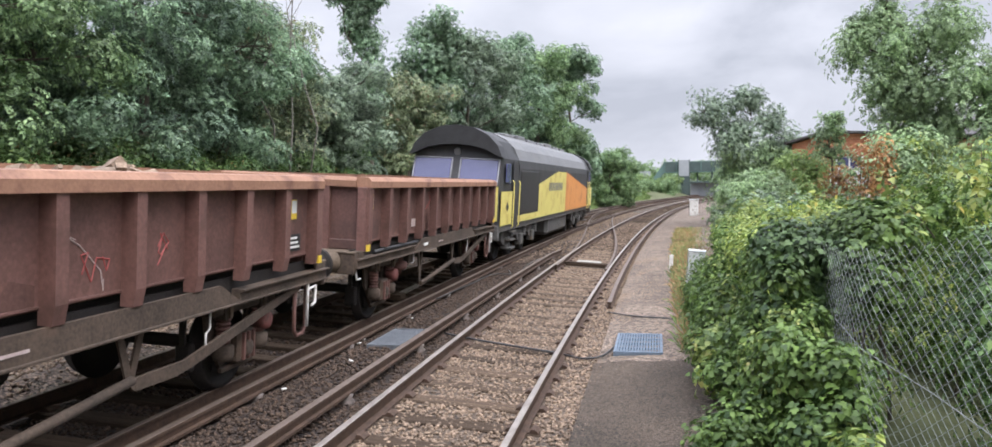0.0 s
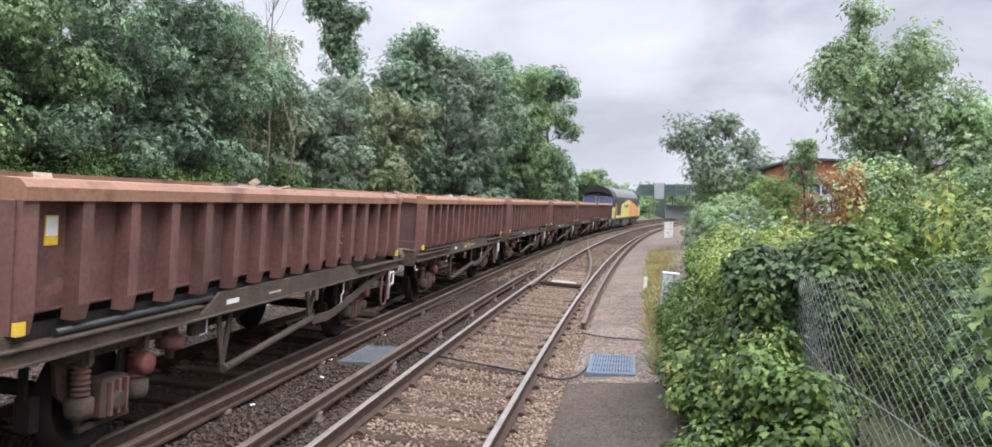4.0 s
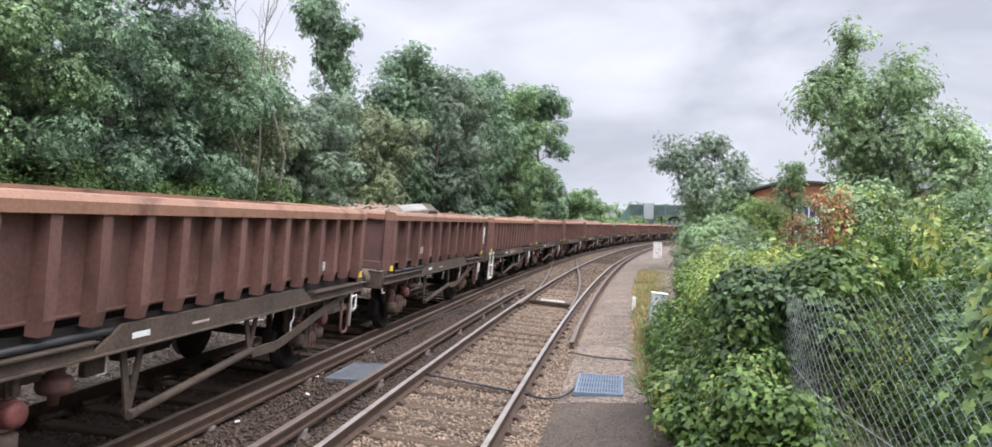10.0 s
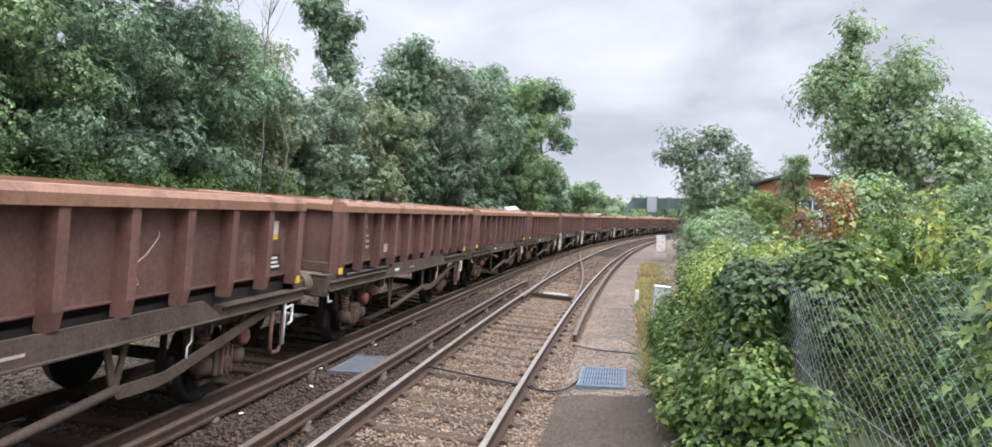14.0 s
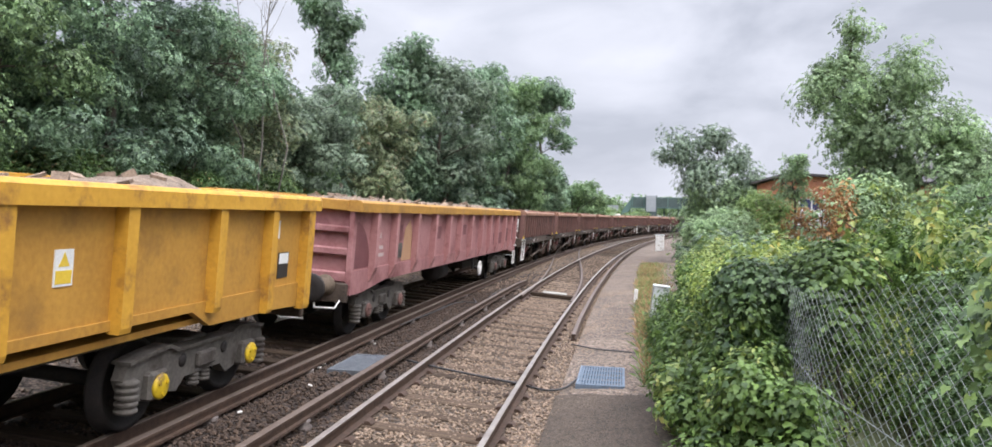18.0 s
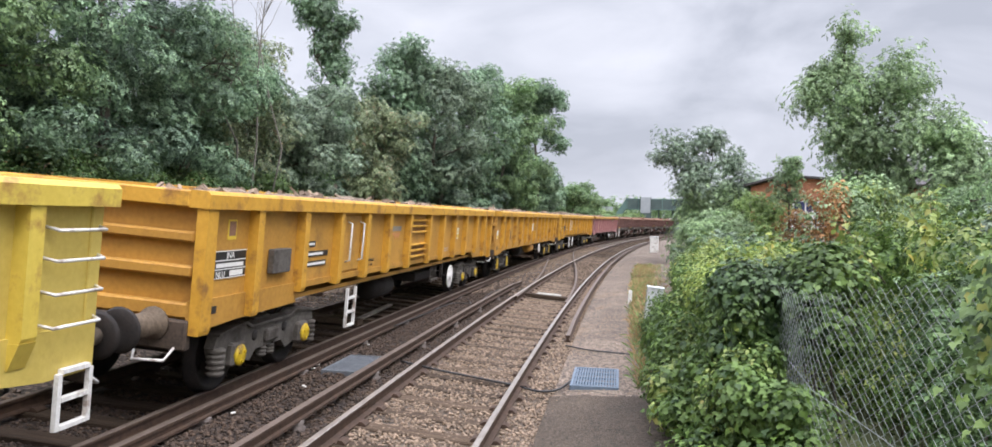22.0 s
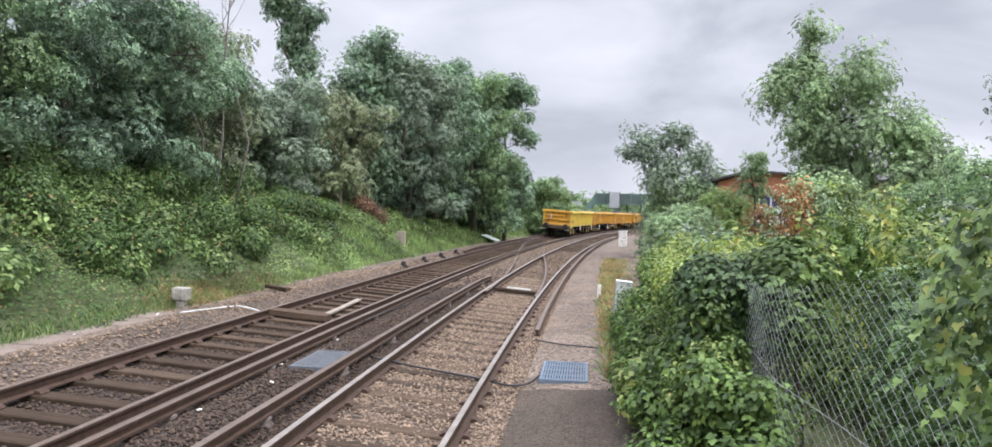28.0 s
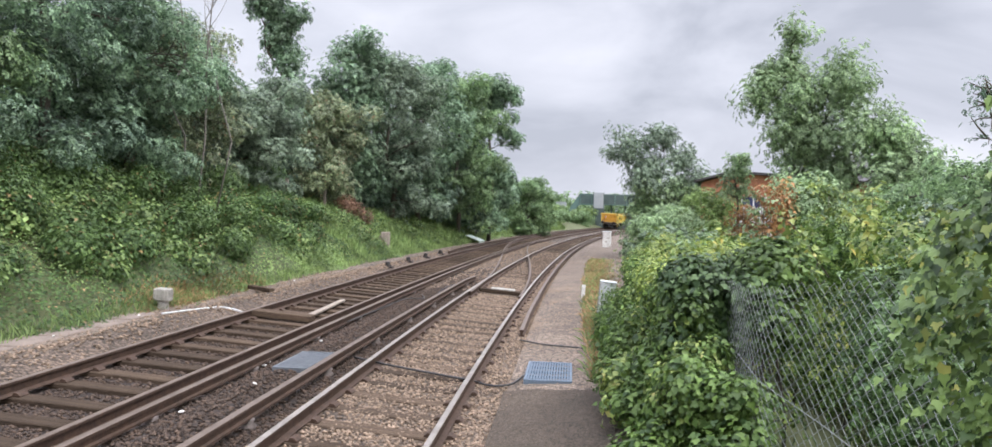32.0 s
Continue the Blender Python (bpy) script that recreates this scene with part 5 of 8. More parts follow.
    for y in (-2.95, 2.95):
        beam = part("axle_beam", boxm(-1.0, 1.0, -.05, .05, -.05, .02), M_GRIME_SHADE, w)
        beam.matrix_basis = Matrix.Translation((0, y, 0.475))
        WHEELS.append(wheelset(beam, WHEEL_BIG))
        for s in (-1, 1):
            def span(a, b):
                return min(s * a, s * b), max(s * a, s * b)
            for q in (-1, 1):      # tall horn plates with a spring pot at each foot
                out = [(y + q * .62, 1.05), (y + q * .30, 1.05), (y + q * .24, .78), (y + q * .17, .34), (y + q * .26, .28), (y + q * .36, .46), (y + q * .52, .62), (y + q * .56, .86)]
                part("axle_guard", prism(bmesh.new(), out, s * .90, s * .94), M_CHASSIS, w)
                pot = part("spring_pot", lathe(bmesh.new(), [(.05, .40), (.10, .41), (.115, .46), (.115, .56), (.07, .58)], "Z", 14, (s * 1.02, y + q * .36, 0)), M_CHASSIS, w)
                part("spring", spring(.08, .58, .86, 6, (s * 1.02, y + q * .36, 0)), M_RUST3, pot)
                part("spring_hanger", prism(bmesh.new(), [(y + q * .28, 1.05), (y + q * .47, 1.05), (y + q * .43, .84), (y + q * .30, .84)], s * .95, s * 1.09), M_CHASSIS, w)
                part("hanger_link", boxm(*span(1.09, 1.12), y + q * .36 - .03, y + q * .36 + .03, .86, 1.06, .006), M_BUFFER, w)
            part("damper", lathe(bmesh.new(), [(.05, s * .98), (.098, s * 1.0), (.105, s * 1.13), (.09, s * 1.16), (.03, s * 1.165)], "X", 16, (0, y + .36, .72)), M_CAPRED, w, "dull red damper cap")
            part("tie_bar", boxm(*span(.94, .99), y - .32, y + .34, .25, .30, .008), M_CHASSIS, w)
            box_ = part("axle_box", boxm(*span(.9, 1.10), y - .17, y + .17, .33, .68, .03), M_CHASSIS, w)
            for k in (-1, 0, 1):
                part("box_rib", boxm(*span(1.10, 1.135), y + k * .10 - .016, y + k * .10 + .016, .36, .66, .004), M_RUST2, box_)
            part("axle_cover", lathe(bmesh.new(), [(.095, s * 1.10), (.095, s * 1.125), (.06, s * 1.14)], "X", 14, (0, y, .475)), M_CHASSIS, box_)
            part("top_beam", boxm(*span(.95, 1.08), y - .62, y + .66, .90, .99, .015), M_CHASSIS, w)
        for q in (-.61, .61):
            part("brake_block", boxm(.66, .84, y + q - .05, y + q + .05, .32, .62, .02), M_GRIME_SHADE, w)
            part("block_hanger", boxm(.72, .78, y + q * 1.08 - .02, y + q * 1.08 + .02, .6, 1.04), M_GRIME_SHADE, w)
    # long brake lever, its hangers and pull rod, white guide, cylinder and pipes
    bm = prism(bmesh.new(), [(3.98, 1.075), (3.98, .985), (1.72, .555), (1.45, .53), (.92, .545), (.86, .60), (.94, .655), (1.62, .645)], 1.19, 1.225)
    part("brake_lever", bm, M_CHASSIS, w, "grimy brown brake lever")
    for y, z in ((.95, .56), (-1.3, .40)):
        for q in (-1, 1):
            part("lever_hanger", prism(bmesh.new(), [(y + q * .20, 1.05), (y + q * .12, 1.05), (y - q * .03, z), (y + q * .05, z)], 1.125 if q > 0 else 1.15, 1.148 if q > 0 else 1.172), M_CHASSIS, w)
        part("hanger_pin", rodm((1.1, y, z + .03), (1.23, y, z + .03), .035, n=10), M_CHASSIS, w)
    part("pull_rod", rodm((1.19, .93, .63), (1.19, -1.34, .41), .043, n=10), M_CHASSIS, w, "grimy brown pull rod")
    bm = bmesh.new()
    tube(bm, [(1.24, 3.98, 1.06), (1.27, 4.06, 1.05), (1.27, 4.06, .52)], .024)
    tube(bm, [(1.27, 4.06, .97), (1.27, 4.28, .99), (1.27, 4.28, .78), (1.27, 4.18, .76)], .02)
    part("lever_guide", bm, M_WHITE, w, "white-painted lever guide")
    bm = bmesh.new()
    tube(bm, [(1.2, 3.86, 1.04), (1.2, 3.86, .50), (1.2, 3.92, .42), (1.2, 4.1, .42), (1.2, 4.16, .50), (1.2, 4.16, 1.04)], .026)
    part("lever_rack", bm, M_RUST2, w)
    bm = bmesh.new()
    lathe(bm, [(.05, -.42), (.19, -.38), (.19, .38), (.05, .42)], "Y", 14, (.35, .0, .82))
    part("air_tank", bm, M_GRIME_SHADE, w)
    cyl = part("brake_cylinder", lathe(bmesh.new(), [(.04, .66), (.05, .74), (.125, .76), (.14, .80), (.14, .87), (.12, .89), (.07, .90), (.07, 1.04)], "Z", 16, (1.02, -2.08, 0)), M_RUST2, w, "rust-brown brake cylinder")
    part("cylinder_arm", boxm(.8, 1.12, -2.18, -1.98, .98, 1.04, .01), M_CHASSIS, cyl)
    bm = bmesh.new()
    tube(bm, [(1.2, 2.05, 1.05), (1.2, 2.05, .86), (1.2, 1.98, .82), (1.2, 1.98, .70), (1.2, 2.04, .66)], .012)
    part("hook", bm, M_WHITE, w, "white painted hook")
    part("bracket_plate", boxm(1.05, 1.12, -1.86, -1.62, .84, 1.042, .008), M_CHASSIS, w)
    bm = bmesh.new()
    tube(bm, [(1.13, -1.62, 1.03), (1.13, -1.62, .84), (1.13, -1.74, .835)], .011)
    part("bracket_edge", bm, M_WHITE, w, "white-edged bracket")
    part("builder_plate", boxm(1.272, 1.279, -1.5, -1.25, 1.13, 1.18), M_LABELW, w, "small white plate")
    if ladder:
        bm = bmesh.new()
        box(bm, 1.25, 1.30, -4.36, -4.30, .42, 1.27)
        box(bm, 1.25, 1.30, -3.86, -3.80, .42, 1.27)
        for z in (.43, .82):
            box(bm, 1.245, 1.305, -4.30, -3.86, z, z + .05)
        part("step_ladder", bm, M_WHITE, w, "white-painted step ladder")
        bm = bmesh.new()
        tube(bm, [(1.05, -L - .04, 2.02), (1.05, -L - .13, 2.0), (1.05, -L - .13, 1.55), (1.05, -L - .04, 1.53)], .018)
        part("grab_handle", bm, M_WHITE, w, "white grab handle")
    else:
        bm = bmesh.new()
        tube(bm, [(1.22, -4.55, 1.05), (1.24, -4.55, .88), (1.24, -4.42, .88)], .016)
        part("lamp_iron", bm, M_WHITE, w, "small white bracket")
    return w


def bogie(parent, y, cap, cap_label, sprung=False):
    """A two-axle bogie under a long wagon: a cast frame, or one with coil springs beside yellow axle boxes."""
    b = part("bogie", boxm(-.95, .95, -.22, .22, .62, .80, .02), M_BOGIE, parent, "grimy steel bogie with coil springs" if sprung else "grimy cast steel bogie")
    b.matrix_basis = Matrix.Translation((0, y, 0))
    for s in (-1, 1):
        def span(a, c):
            return min(s * a, s * c), max(s * a, s * c)
        if sprung:
            out = [(-1.42, .80), (1.42, .80), (1.42, .68), (1.16, .70), (.70, .69), (.52, .56), (.36, .42), (-.36, .42), (-.52, .56), (-.70, .69), (-1.16, .70), (-1.42, .68)]
            part("side_frame", prism(bmesh.new(), out, s * .95, s * .99), M_BOGIE, b)
            rim = [(-1.44, .80), (1.44, .80), (1.44, .835), (-1.44, .835)]
            part("frame_flange", prism(bmesh.new(), rim, s * .90, s * 1.10), M_BOGIE, b)
            low = [(-.70, .67), (-.52, .54), (-.36, .40), (.36, .40), (.52, .54), (.70, .67), (.70, .695), (.50, .575), (.35, .435), (-.35, .435), (-.50, .575), (-.70, .695)]
            part("frame_flange", prism(bmesh.new(), low, s * .90, s * 1.10), M_BOGIE, b)
            for a in (-.34, -.12, .12, .34):
                part("frame_rib", boxm(*span(.99, 1.07), a - .015, a + .015, .44, .80), M_BOGIE, b)
            # flat dark plate: the pocket's shade is painted on
            part("frame_recess", boxm(*span(.985, .994), -.30, .30, .58, .72, .01), M_GRIME_SHADE, b, "dark pocket in the frame")
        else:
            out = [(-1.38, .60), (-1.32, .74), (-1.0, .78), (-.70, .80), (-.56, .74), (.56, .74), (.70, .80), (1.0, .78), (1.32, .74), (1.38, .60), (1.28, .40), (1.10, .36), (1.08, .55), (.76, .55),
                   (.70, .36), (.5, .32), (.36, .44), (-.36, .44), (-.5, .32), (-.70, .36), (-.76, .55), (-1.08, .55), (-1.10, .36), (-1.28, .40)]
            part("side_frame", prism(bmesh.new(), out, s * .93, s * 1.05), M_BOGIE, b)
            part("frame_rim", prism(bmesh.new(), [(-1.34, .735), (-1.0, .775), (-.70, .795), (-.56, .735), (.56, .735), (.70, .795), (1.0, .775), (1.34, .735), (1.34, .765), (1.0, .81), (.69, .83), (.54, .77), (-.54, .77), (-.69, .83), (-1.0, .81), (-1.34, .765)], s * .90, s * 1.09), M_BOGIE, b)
            # dark discs on the casting paint the shade inside its openings
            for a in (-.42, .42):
                part("frame_hole", lathe(bmesh.new(), [(.065, s * 1.045), (.07, s * 1.056), (.02, s * 1.057)], "X", 14, (0, a, .62)), M_GRIME_SHADE, b, "dark round opening in the casting")
            part("bolster_end", boxm(*span(1.04, 1.11), -.17, .17, .50, .66, .02), M_BOGIE, b)
            for a in (-.11, .11):
                part("spring", spring(.07, .30, .52, 5, (s * 1.0, a, 0)), M_BOGIE, b)
        for a in (-.92, .92):
            if sprung:
                tip = prism(bmesh.new(), [(a - .13, .32), (a + .13, .32), (a + .145, .42), (a + .10, .60), (a + .05, .68), (a - .05, .68), (a - .10, .60), (a - .145, .42)], s * .98, s * 1.13)
                ab = part("axle_box", tip, cap, b, "yellow-painted axle box")
                part("box_clamp", boxm(*span(1.0, 1.12), a - .06, a + .06, .70, .765, .012), M_PALECLAMP, ab, "pale clamp")
                part("cover_plate", lathe(bmesh.new(), [(.075, s * 1.13), (.075, s * 1.145), (.03, s * 1.15)], "X", 12, (0, a, .46)), cap, ab)
                for q in (-1, 1):
                    part("spring", spring(.105, .33, .68, 6, (s * 1.04, a + q * .27, 0)), M_GRIME_SHADE, b)
                    part("spring_seat", boxm(*span(.95, 1.14), a + q * .27 - .12, a + q * .27 + .12, .29, .325, .01), M_BOGIE, b)
            else:
                part("axle_box", boxm(*span(.95, 1.13), a - .15, a + .15, .34, .62, .03), M_BOGIE, b)
                hub = part("axle_cap", lathe(bmesh.new(), [(.125, s * 1.12), (.125, s * 1.15), (.105, s * 1.165), (.02, s * 1.166)], "X", 18, (0, a, .47)), cap, b, cap_label)
                for k in range(3):
                    g = k * 2.094 + .5
                    part("bolt", rodm((s * 1.16, a + .07 * math.cos(g), .47 + .07 * math.sin(g)), (s * 1.18, a + .07 * math.cos(g), .47 + .07 * math.sin(g)), .02, n=6), cap, hub)
                part("spring", spring(.105, .28, .60, 5, (s * 1.03, a + (.36 if a > 0 else -.36), 0)), M_BOGIE, b)
    for a in (-.92, .92):
        beam = part("axle", boxm(-.9, .9, -.04, .04, -.04, .04), M_GRIME_SHADE, parent)
        beam.matrix_basis = Matrix.Translation((0, y + a, .46))
        WHEELS.append(wheelset(beam, WHEEL_SMALL))


POSTS = {"corner": (-8.42, -7.35, -6.04, -4.75, -3.55, -2.35, -1.0, 0.56, 1.85, 3.12, 4.47, 5.97, 7.2, 8.3),
         "sill": (-7.5, -6.41, -5.02, -3.63, -2.31, -1.14, .15, 1.6, 2.85, 4.12, 5.49, 6.69, 7.79),
         "last": (-7.8, -6.65, -5.42, -4.10, -2.74, -1.45, -.2, 1.08, 2.43, 3.8, 5.12, 6.43, 7.4)}


def bogie_wagon(style, label, paint, post, rim, cap, cap_label, end=None, length="", sprung=False):
    """A long ribbed box wagon on two bogies: 'corner' has framed ends and side equipment, 'sill' a deep sill with gussets."""
    end_paint = end or paint
    w = thing("bogie_wagon", label, "wagon", "long bogie wagons")
    L, bays = {"corner": 8.50, "sill": 8.40, "last": 8.25}[length or style], len(POSTS[length or style]) - 1
    part("floor", boxm(-1.15, 1.15, -L + .1, L - .1, 1.0, 1.06), paint, w)
    for s in (-1, 1):
        part("side_sheet", boxm(min(s * 1.19, s * 1.225), max(s * 1.19, s * 1.225), -L + .03, L - .03, 1.24, 2.20), paint, w)
        if style == "corner":
            out = [(-L, .92), (-L + .9, .96), (-L + 2.45, .98), (-L + 2.5, 1.16), (L - 2.85, 1.16), (L - 2.5, .98), (L - .9, .96), (L, .92), (L, 1.245), (-L, 1.245)]
        else:
            out = [(-L, .86), (-L + .55, .86), (-L + 1.7, .99), (L - 1.7, .99), (L - .55, .86), (L, .86), (L, 1.245), (-L, 1.245)]
        part("side_sill", prism(bmesh.new(), out, s * 1.17, s * 1.25), paint, w)
        for i in range(bays + 1):
            y = POSTS[length or style][i]
            last = style == "corner" and i in (0, bays)
            if style == "corner":
                z0 = .90 if last else (.97 if i in (1, bays - 1) else 1.13)
                sec = [(s * 1.22, z0), (s * 1.33, z0), (s * 1.345, z0 + .05), (s * 1.345, 2.2), (s * 1.22, 2.2)]
            else:
                if last:
                    continue
                z0 = 1.20
                sec = [(s * 1.22, z0), (s * 1.33, z0 + .02), (s * 1.345, z0 + .05), (s * 1.345, 2.2), (s * 1.22, 2.2)]
                g = prism(bmesh.new(), [(s * 1.248, 1.02), (s * 1.262, 1.02), (s * 1.34, 1.215), (s * 1.248, 1.215)], y - .085, y + .085, "Y")
                part("gusset", g, post, w)
            wd = .10 if last else .075
            part("post", prism(bmesh.new(), sec, y - wd, y + wd, "Y"), post, w)
        part("top_rail", prism(bmesh.new(), [(s * 1.14, 2.195), (s * 1.365, 2.195), (s * 1.365, 2.34), (s * 1.33, 2.375), (s * 1.14, 2.375)], -L - .04, L + .04, "Y"), rim, w)
        part("end_top_rail", boxm(-1.14, 1.14, min(s * (L - .18), s * (L + .05)), max(s * (L - .18), s * (L + .05)), 2.195, 2.37, .015), end or rim, w)
        part("end_sheet", boxm(-1.19, 1.19, s * (L - .12) - .015, s * (L - .12) + .015, 1.06, 2.2), end_paint, w)
        for z0, z1 in ((1.06, 1.22), (1.48, 1.60), (1.84, 1.95)):
            part("end_rib", boxm(-1.19, 1.19, min(s * (L - .12), s * L), max(s * (L - .12), s * L), z0, z1, .02), end_paint, w)
        if style == "sill":
            for x in (-1.2, 1.2):
                part("corner_post", boxm(x - .045, x + .045, min(s * (L - .13), s * (L + .01)), max(s * (L - .13), s * (L + .01)), 1.0, 2.2, .01), paint, w)
        part("headstock", boxm(-1.22, 1.22, min(s * (L - .05), s * (L + .06)), max(s * (L - .05), s * (L + .06)), .74, 1.05, .02), M_CHASSIS, w)
        for x in (-.865, .865):
            buffer(w, x, s * (L + .06), 1.0, s, .56)
        bm = bmesh.new()
        tube(bm, [(0, s * (L + .06), .95), (.03, s * (L + .25), .88), (.02, s * (L + .42), .6), (0, s * (L + .4), .5)], .04)
        part("coupling", bm, M_GRIME_SHADE, w)
        for x in (-1.05, 1.05):
            bm = bmesh.new()
            tube(bm, [(x + .08, s * (L + .1), .78), (x + .08, s * (L + .26), .68), (x - .26, s * (L + .26), .66), (x - .3, s * (L + .18), .74)], .016)
            part("shunter_step", bm, M_WHITE, w, "bent white grab rail")
        bm = bmesh.new()
        tube(bm, [(.3, s * (L + .08), .85), (.32, s * (L + .2), .8), (.3, s * (L + .24), .5), (.2, s * (L + .18), .42)], .022)
        part("air_hose", bm, M_BLACK, w)
    part("centre_sill", boxm(-.3, .3, -L, L, .78, 1.0), M_GRIME_SHADE, w)
    for s in (-1, 1):
        bogie(w, s * (L - 2.2), cap, cap_label, sprung)
    # brake gear slung under the middle
    part("brake_tank", lathe(bmesh.new(), [(.05, -.6), (.22, -.55), (.22, .55), (.05, .6)], "Y", 14, (.7, -1.0, .70)), M_GRIME_SHADE, w)
    part("brake_beam", boxm(.2, .9, 1.2, 2.6, .62, .82, .02), M_GRIME_SHADE, w)
    bm = bmesh.new()
    tube(bm, [(1.05, -L + 3.8, .98), (1.05, L - 3.8, .97)], .022)
    part("cable_duct", bm, M_GRIME_SHADE, w)
    for k in range(4):
        yy = 1.7 + .16 * k
        bm = bmesh.new()
        tube(bm, [(1.12, yy, .98), (1.14, yy, .68 - .04 * (k % 2))], .014)
        rod(bm, (1.10, yy, .66), (1.18, yy, .66), .03, n=8)
        part("brake_handle", bm, M_BOGIE, w, "small dangling brake handle")
    return w


def side_ladder(w, y, z0=.38, z1=1.0):
    bm = bmesh.new()
    box(bm, 1.26, 1.30, y - .20, y - .155, z0, z1)
    box(bm, 1.26, 1.30, y + .155, y + .20, z0, z1)
    for z in (z0, z0 + .22, z0 + .44):
        box(bm, 1.255, 1.305, y - .155, y + .155, z, z + .035)
    part("side_ladder", bm, M_WHITE, w, "white side ladder")


def hand_wheel(w, y, spoked, z=.78):
    bm = bmesh.new()
    if spoked:
        ring = [(.185 + .026 * math.cos(a * math.pi / 3), 1.33 + .026 * math.sin(a * math.pi / 3)) for a in range(7)]
        lathe(bm, ring, "X", 24, (0, y, z))
        spokes = []
        for k in range(5):
            a = 2 * math.pi * k / 5 + .3
            spokes.append(rodm((1.33, y, z), (1.33, y + .18 * math.cos(a), z + .18 * math.sin(a)), .02, n=6))
    else:
        lathe(bm, [(.03, 1.375), (.05, 1.37), (.05, 1.35), (.245, 1.345), (.275, 1.355), (.275, 1.33), (.03, 1.32)], "X", 24, (0, y, z))
    wheel = part("hand_wheel", bm, M_WHITE, w, "white spoked brake wheel" if spoked else "white round brake disc")
    part("spindle", rodm((1.1, y, z), (1.34, y, z), .03, n=8), M_GRIME_SHADE, wheel)
    if spoked:
        for q in spokes:
            part("spoke", q, M_WHITE, wheel)
    part("wheel_bracket", boxm(1.08, 1.14, y - .06, y + .06, z - .05, 1.02), M_GRIME_SHADE, w)


def build_wagons():
    close = (-1, -2, -3, -5, -7, -8, -10, -11, -17)      # wagons with narrow bays
    first = {(False, 10): box_wagon(False, "rust-brown ribbed two-axle box wagon with grimy underframe"),
             (False, 15): box_wagon(False, "brown two-axle box wagon with closely spaced ribs", 15),
             (True, 15): box_wagon(True, "rust-brown closely ribbed box wagon with white step ladder", 15)}
    loads = {1: .35, 0: .2, -1: .3, -2: .3, -3: .3, -4: .45, -5: .5, -6: .3, -7: .4, -8: .3, -9: .45, -12: .3, -14: .25, -15: .2}
    late = {2: 0, 1: -0.05, 0: 0.12, -1: 0.15, -2: 0.1, -3: -0.02, -4: -0.12, -5: 0.13, -6: 0.09, -7: 0.04, -8: 0.03, -9: 0.05, -10: -0.03, -11: -0.07, -12: -0.02, -13: 0.05, -14: 0.02, -15: 0.11, -16: 0.0, -17: -0.02}
    used = set()
    for n in range(2, -18, -1):
        kind = (n in (-8, -10, -11, -17), 15 if n in close else 10)
        w = first[kind] if kind not in used else copy_thing(first[kind], Matrix())
        used.add(kind)
        TRAIN.append((w, -0.69 + 10.25 * n + late[n] - 4.4, 2.95))
    # markings and loads come after the copies, so that no two wagons are quite alike
    for k, (w, c, hf) in enumerate(list(TRAIN)):
        n = 2 - k
        rng = random.Random(700 + n)
        if n in loads:
            load(w, 1.09, -4.15, 4.15, 2.08, loads[n], n + 50)
            w["label"] = w["label"].replace("with", "heaped with spoil, with") if len(w["label"].split()) < 10 else w["label"]
        X = 1.178
        e = .10 if n in close else 0.0
        wp = plate(w, X, -3.97, -3.84, 1.87, 2.09, M_LABELY, "yellow warning notice", "warning_notice")
        part("notice_field", boxm(X + .006, X + .009, -3.96, -3.85, 1.94, 2.08), M_LABELW, wp, "white upper half")
        if n % 2 == 0:
            plate(w, X, 2.68, 3.08, 1.45, 1.57, M_LABELW, "white data label with unreadable print", "data_label")
            bars(w, X + .007, 2.70, 3.03, 1.46, 1.56, 3, M_BLACK)
        dk = plate(w, X, 3.62 + e, 4.0 + e, 1.46, 1.66, M_BLACK, "black data panel with white print", "data_panel")
        bars(w, X + .007, 3.65 + e, 3.97 + e, 1.48, 1.64, 3, M_LABELW)
        wy = plate(w, X, 3.74 + e, 3.88 + e, 1.84, 2.07, M_LABELY, "yellow warning notice", "warning_notice")
        part("notice_field", boxm(X + .006, X + .009, 3.75 + e, 3.87 + e, 1.91, 2.06), M_LABELW, wy, "white upper half")
        part("code_label", boxm(X, X + .005, -1.98, -1.76, 1.50, 1.64), M_CHALK, w, "small pale code label")
        if n in (-6, -8, -11, -12, -13, -14, -15, 1):
            m = M_LABELW if n in (-11, 1) else M_LOGO
            writing("MHA", .17, (X + .002, -3.28, 1.92), SIDE, m, w)
            bars(w, X, -3.28, -2.78, 1.58, 1.86, 3, m)
        if n in (-6, -9, -13):      # faded company letters as plain yellow shapes
            for i in range(3):
                y = .07 + i * .20
                part("logo_mark", boxm(X - .002, X + .003, y, y + .13, 1.87, 2.05, .002), M_LOGO, w, "faded ochre logo mark")
        for g in range(rng.randint(1, 3)):       # chalky scrawls
            bm = bmesh.new()
            y, z = rng.choice([-2.0, -1.1, 0.35, 1.2, 2.1, -.3]) + rng.uniform(-.1, .1), rng.uniform(1.55, 1.85)
            p = Vector((X + .001, y, z))
            for i in range(rng.randint(4, 9)):
                q = p + Vector((0, rng.uniform(-.16, .22), rng.uniform(-.18, .18)))
                q.y, q.z = min(max(q.y, y - .25), y + .3), min(max(q.z, 1.42), 2.1)
                rod(bm, p, q, .006, n=4)
                p = q
            part("graffiti_scrawl", bm, (M_CHALK, M_CHALK, M_REDPAINT)[rng.randint(0, 2)], w, "faint scrawled graffiti line")
    # a type name stencilled on one sole bar, and a black code panel
    for k in (4, 7, 10):
        cw = TRAIN[k][0]
        writing("COALFISH", .165, (1.274, -.53, 1.105), SIDE, M_LOGO, cw, "faded cream lettering")
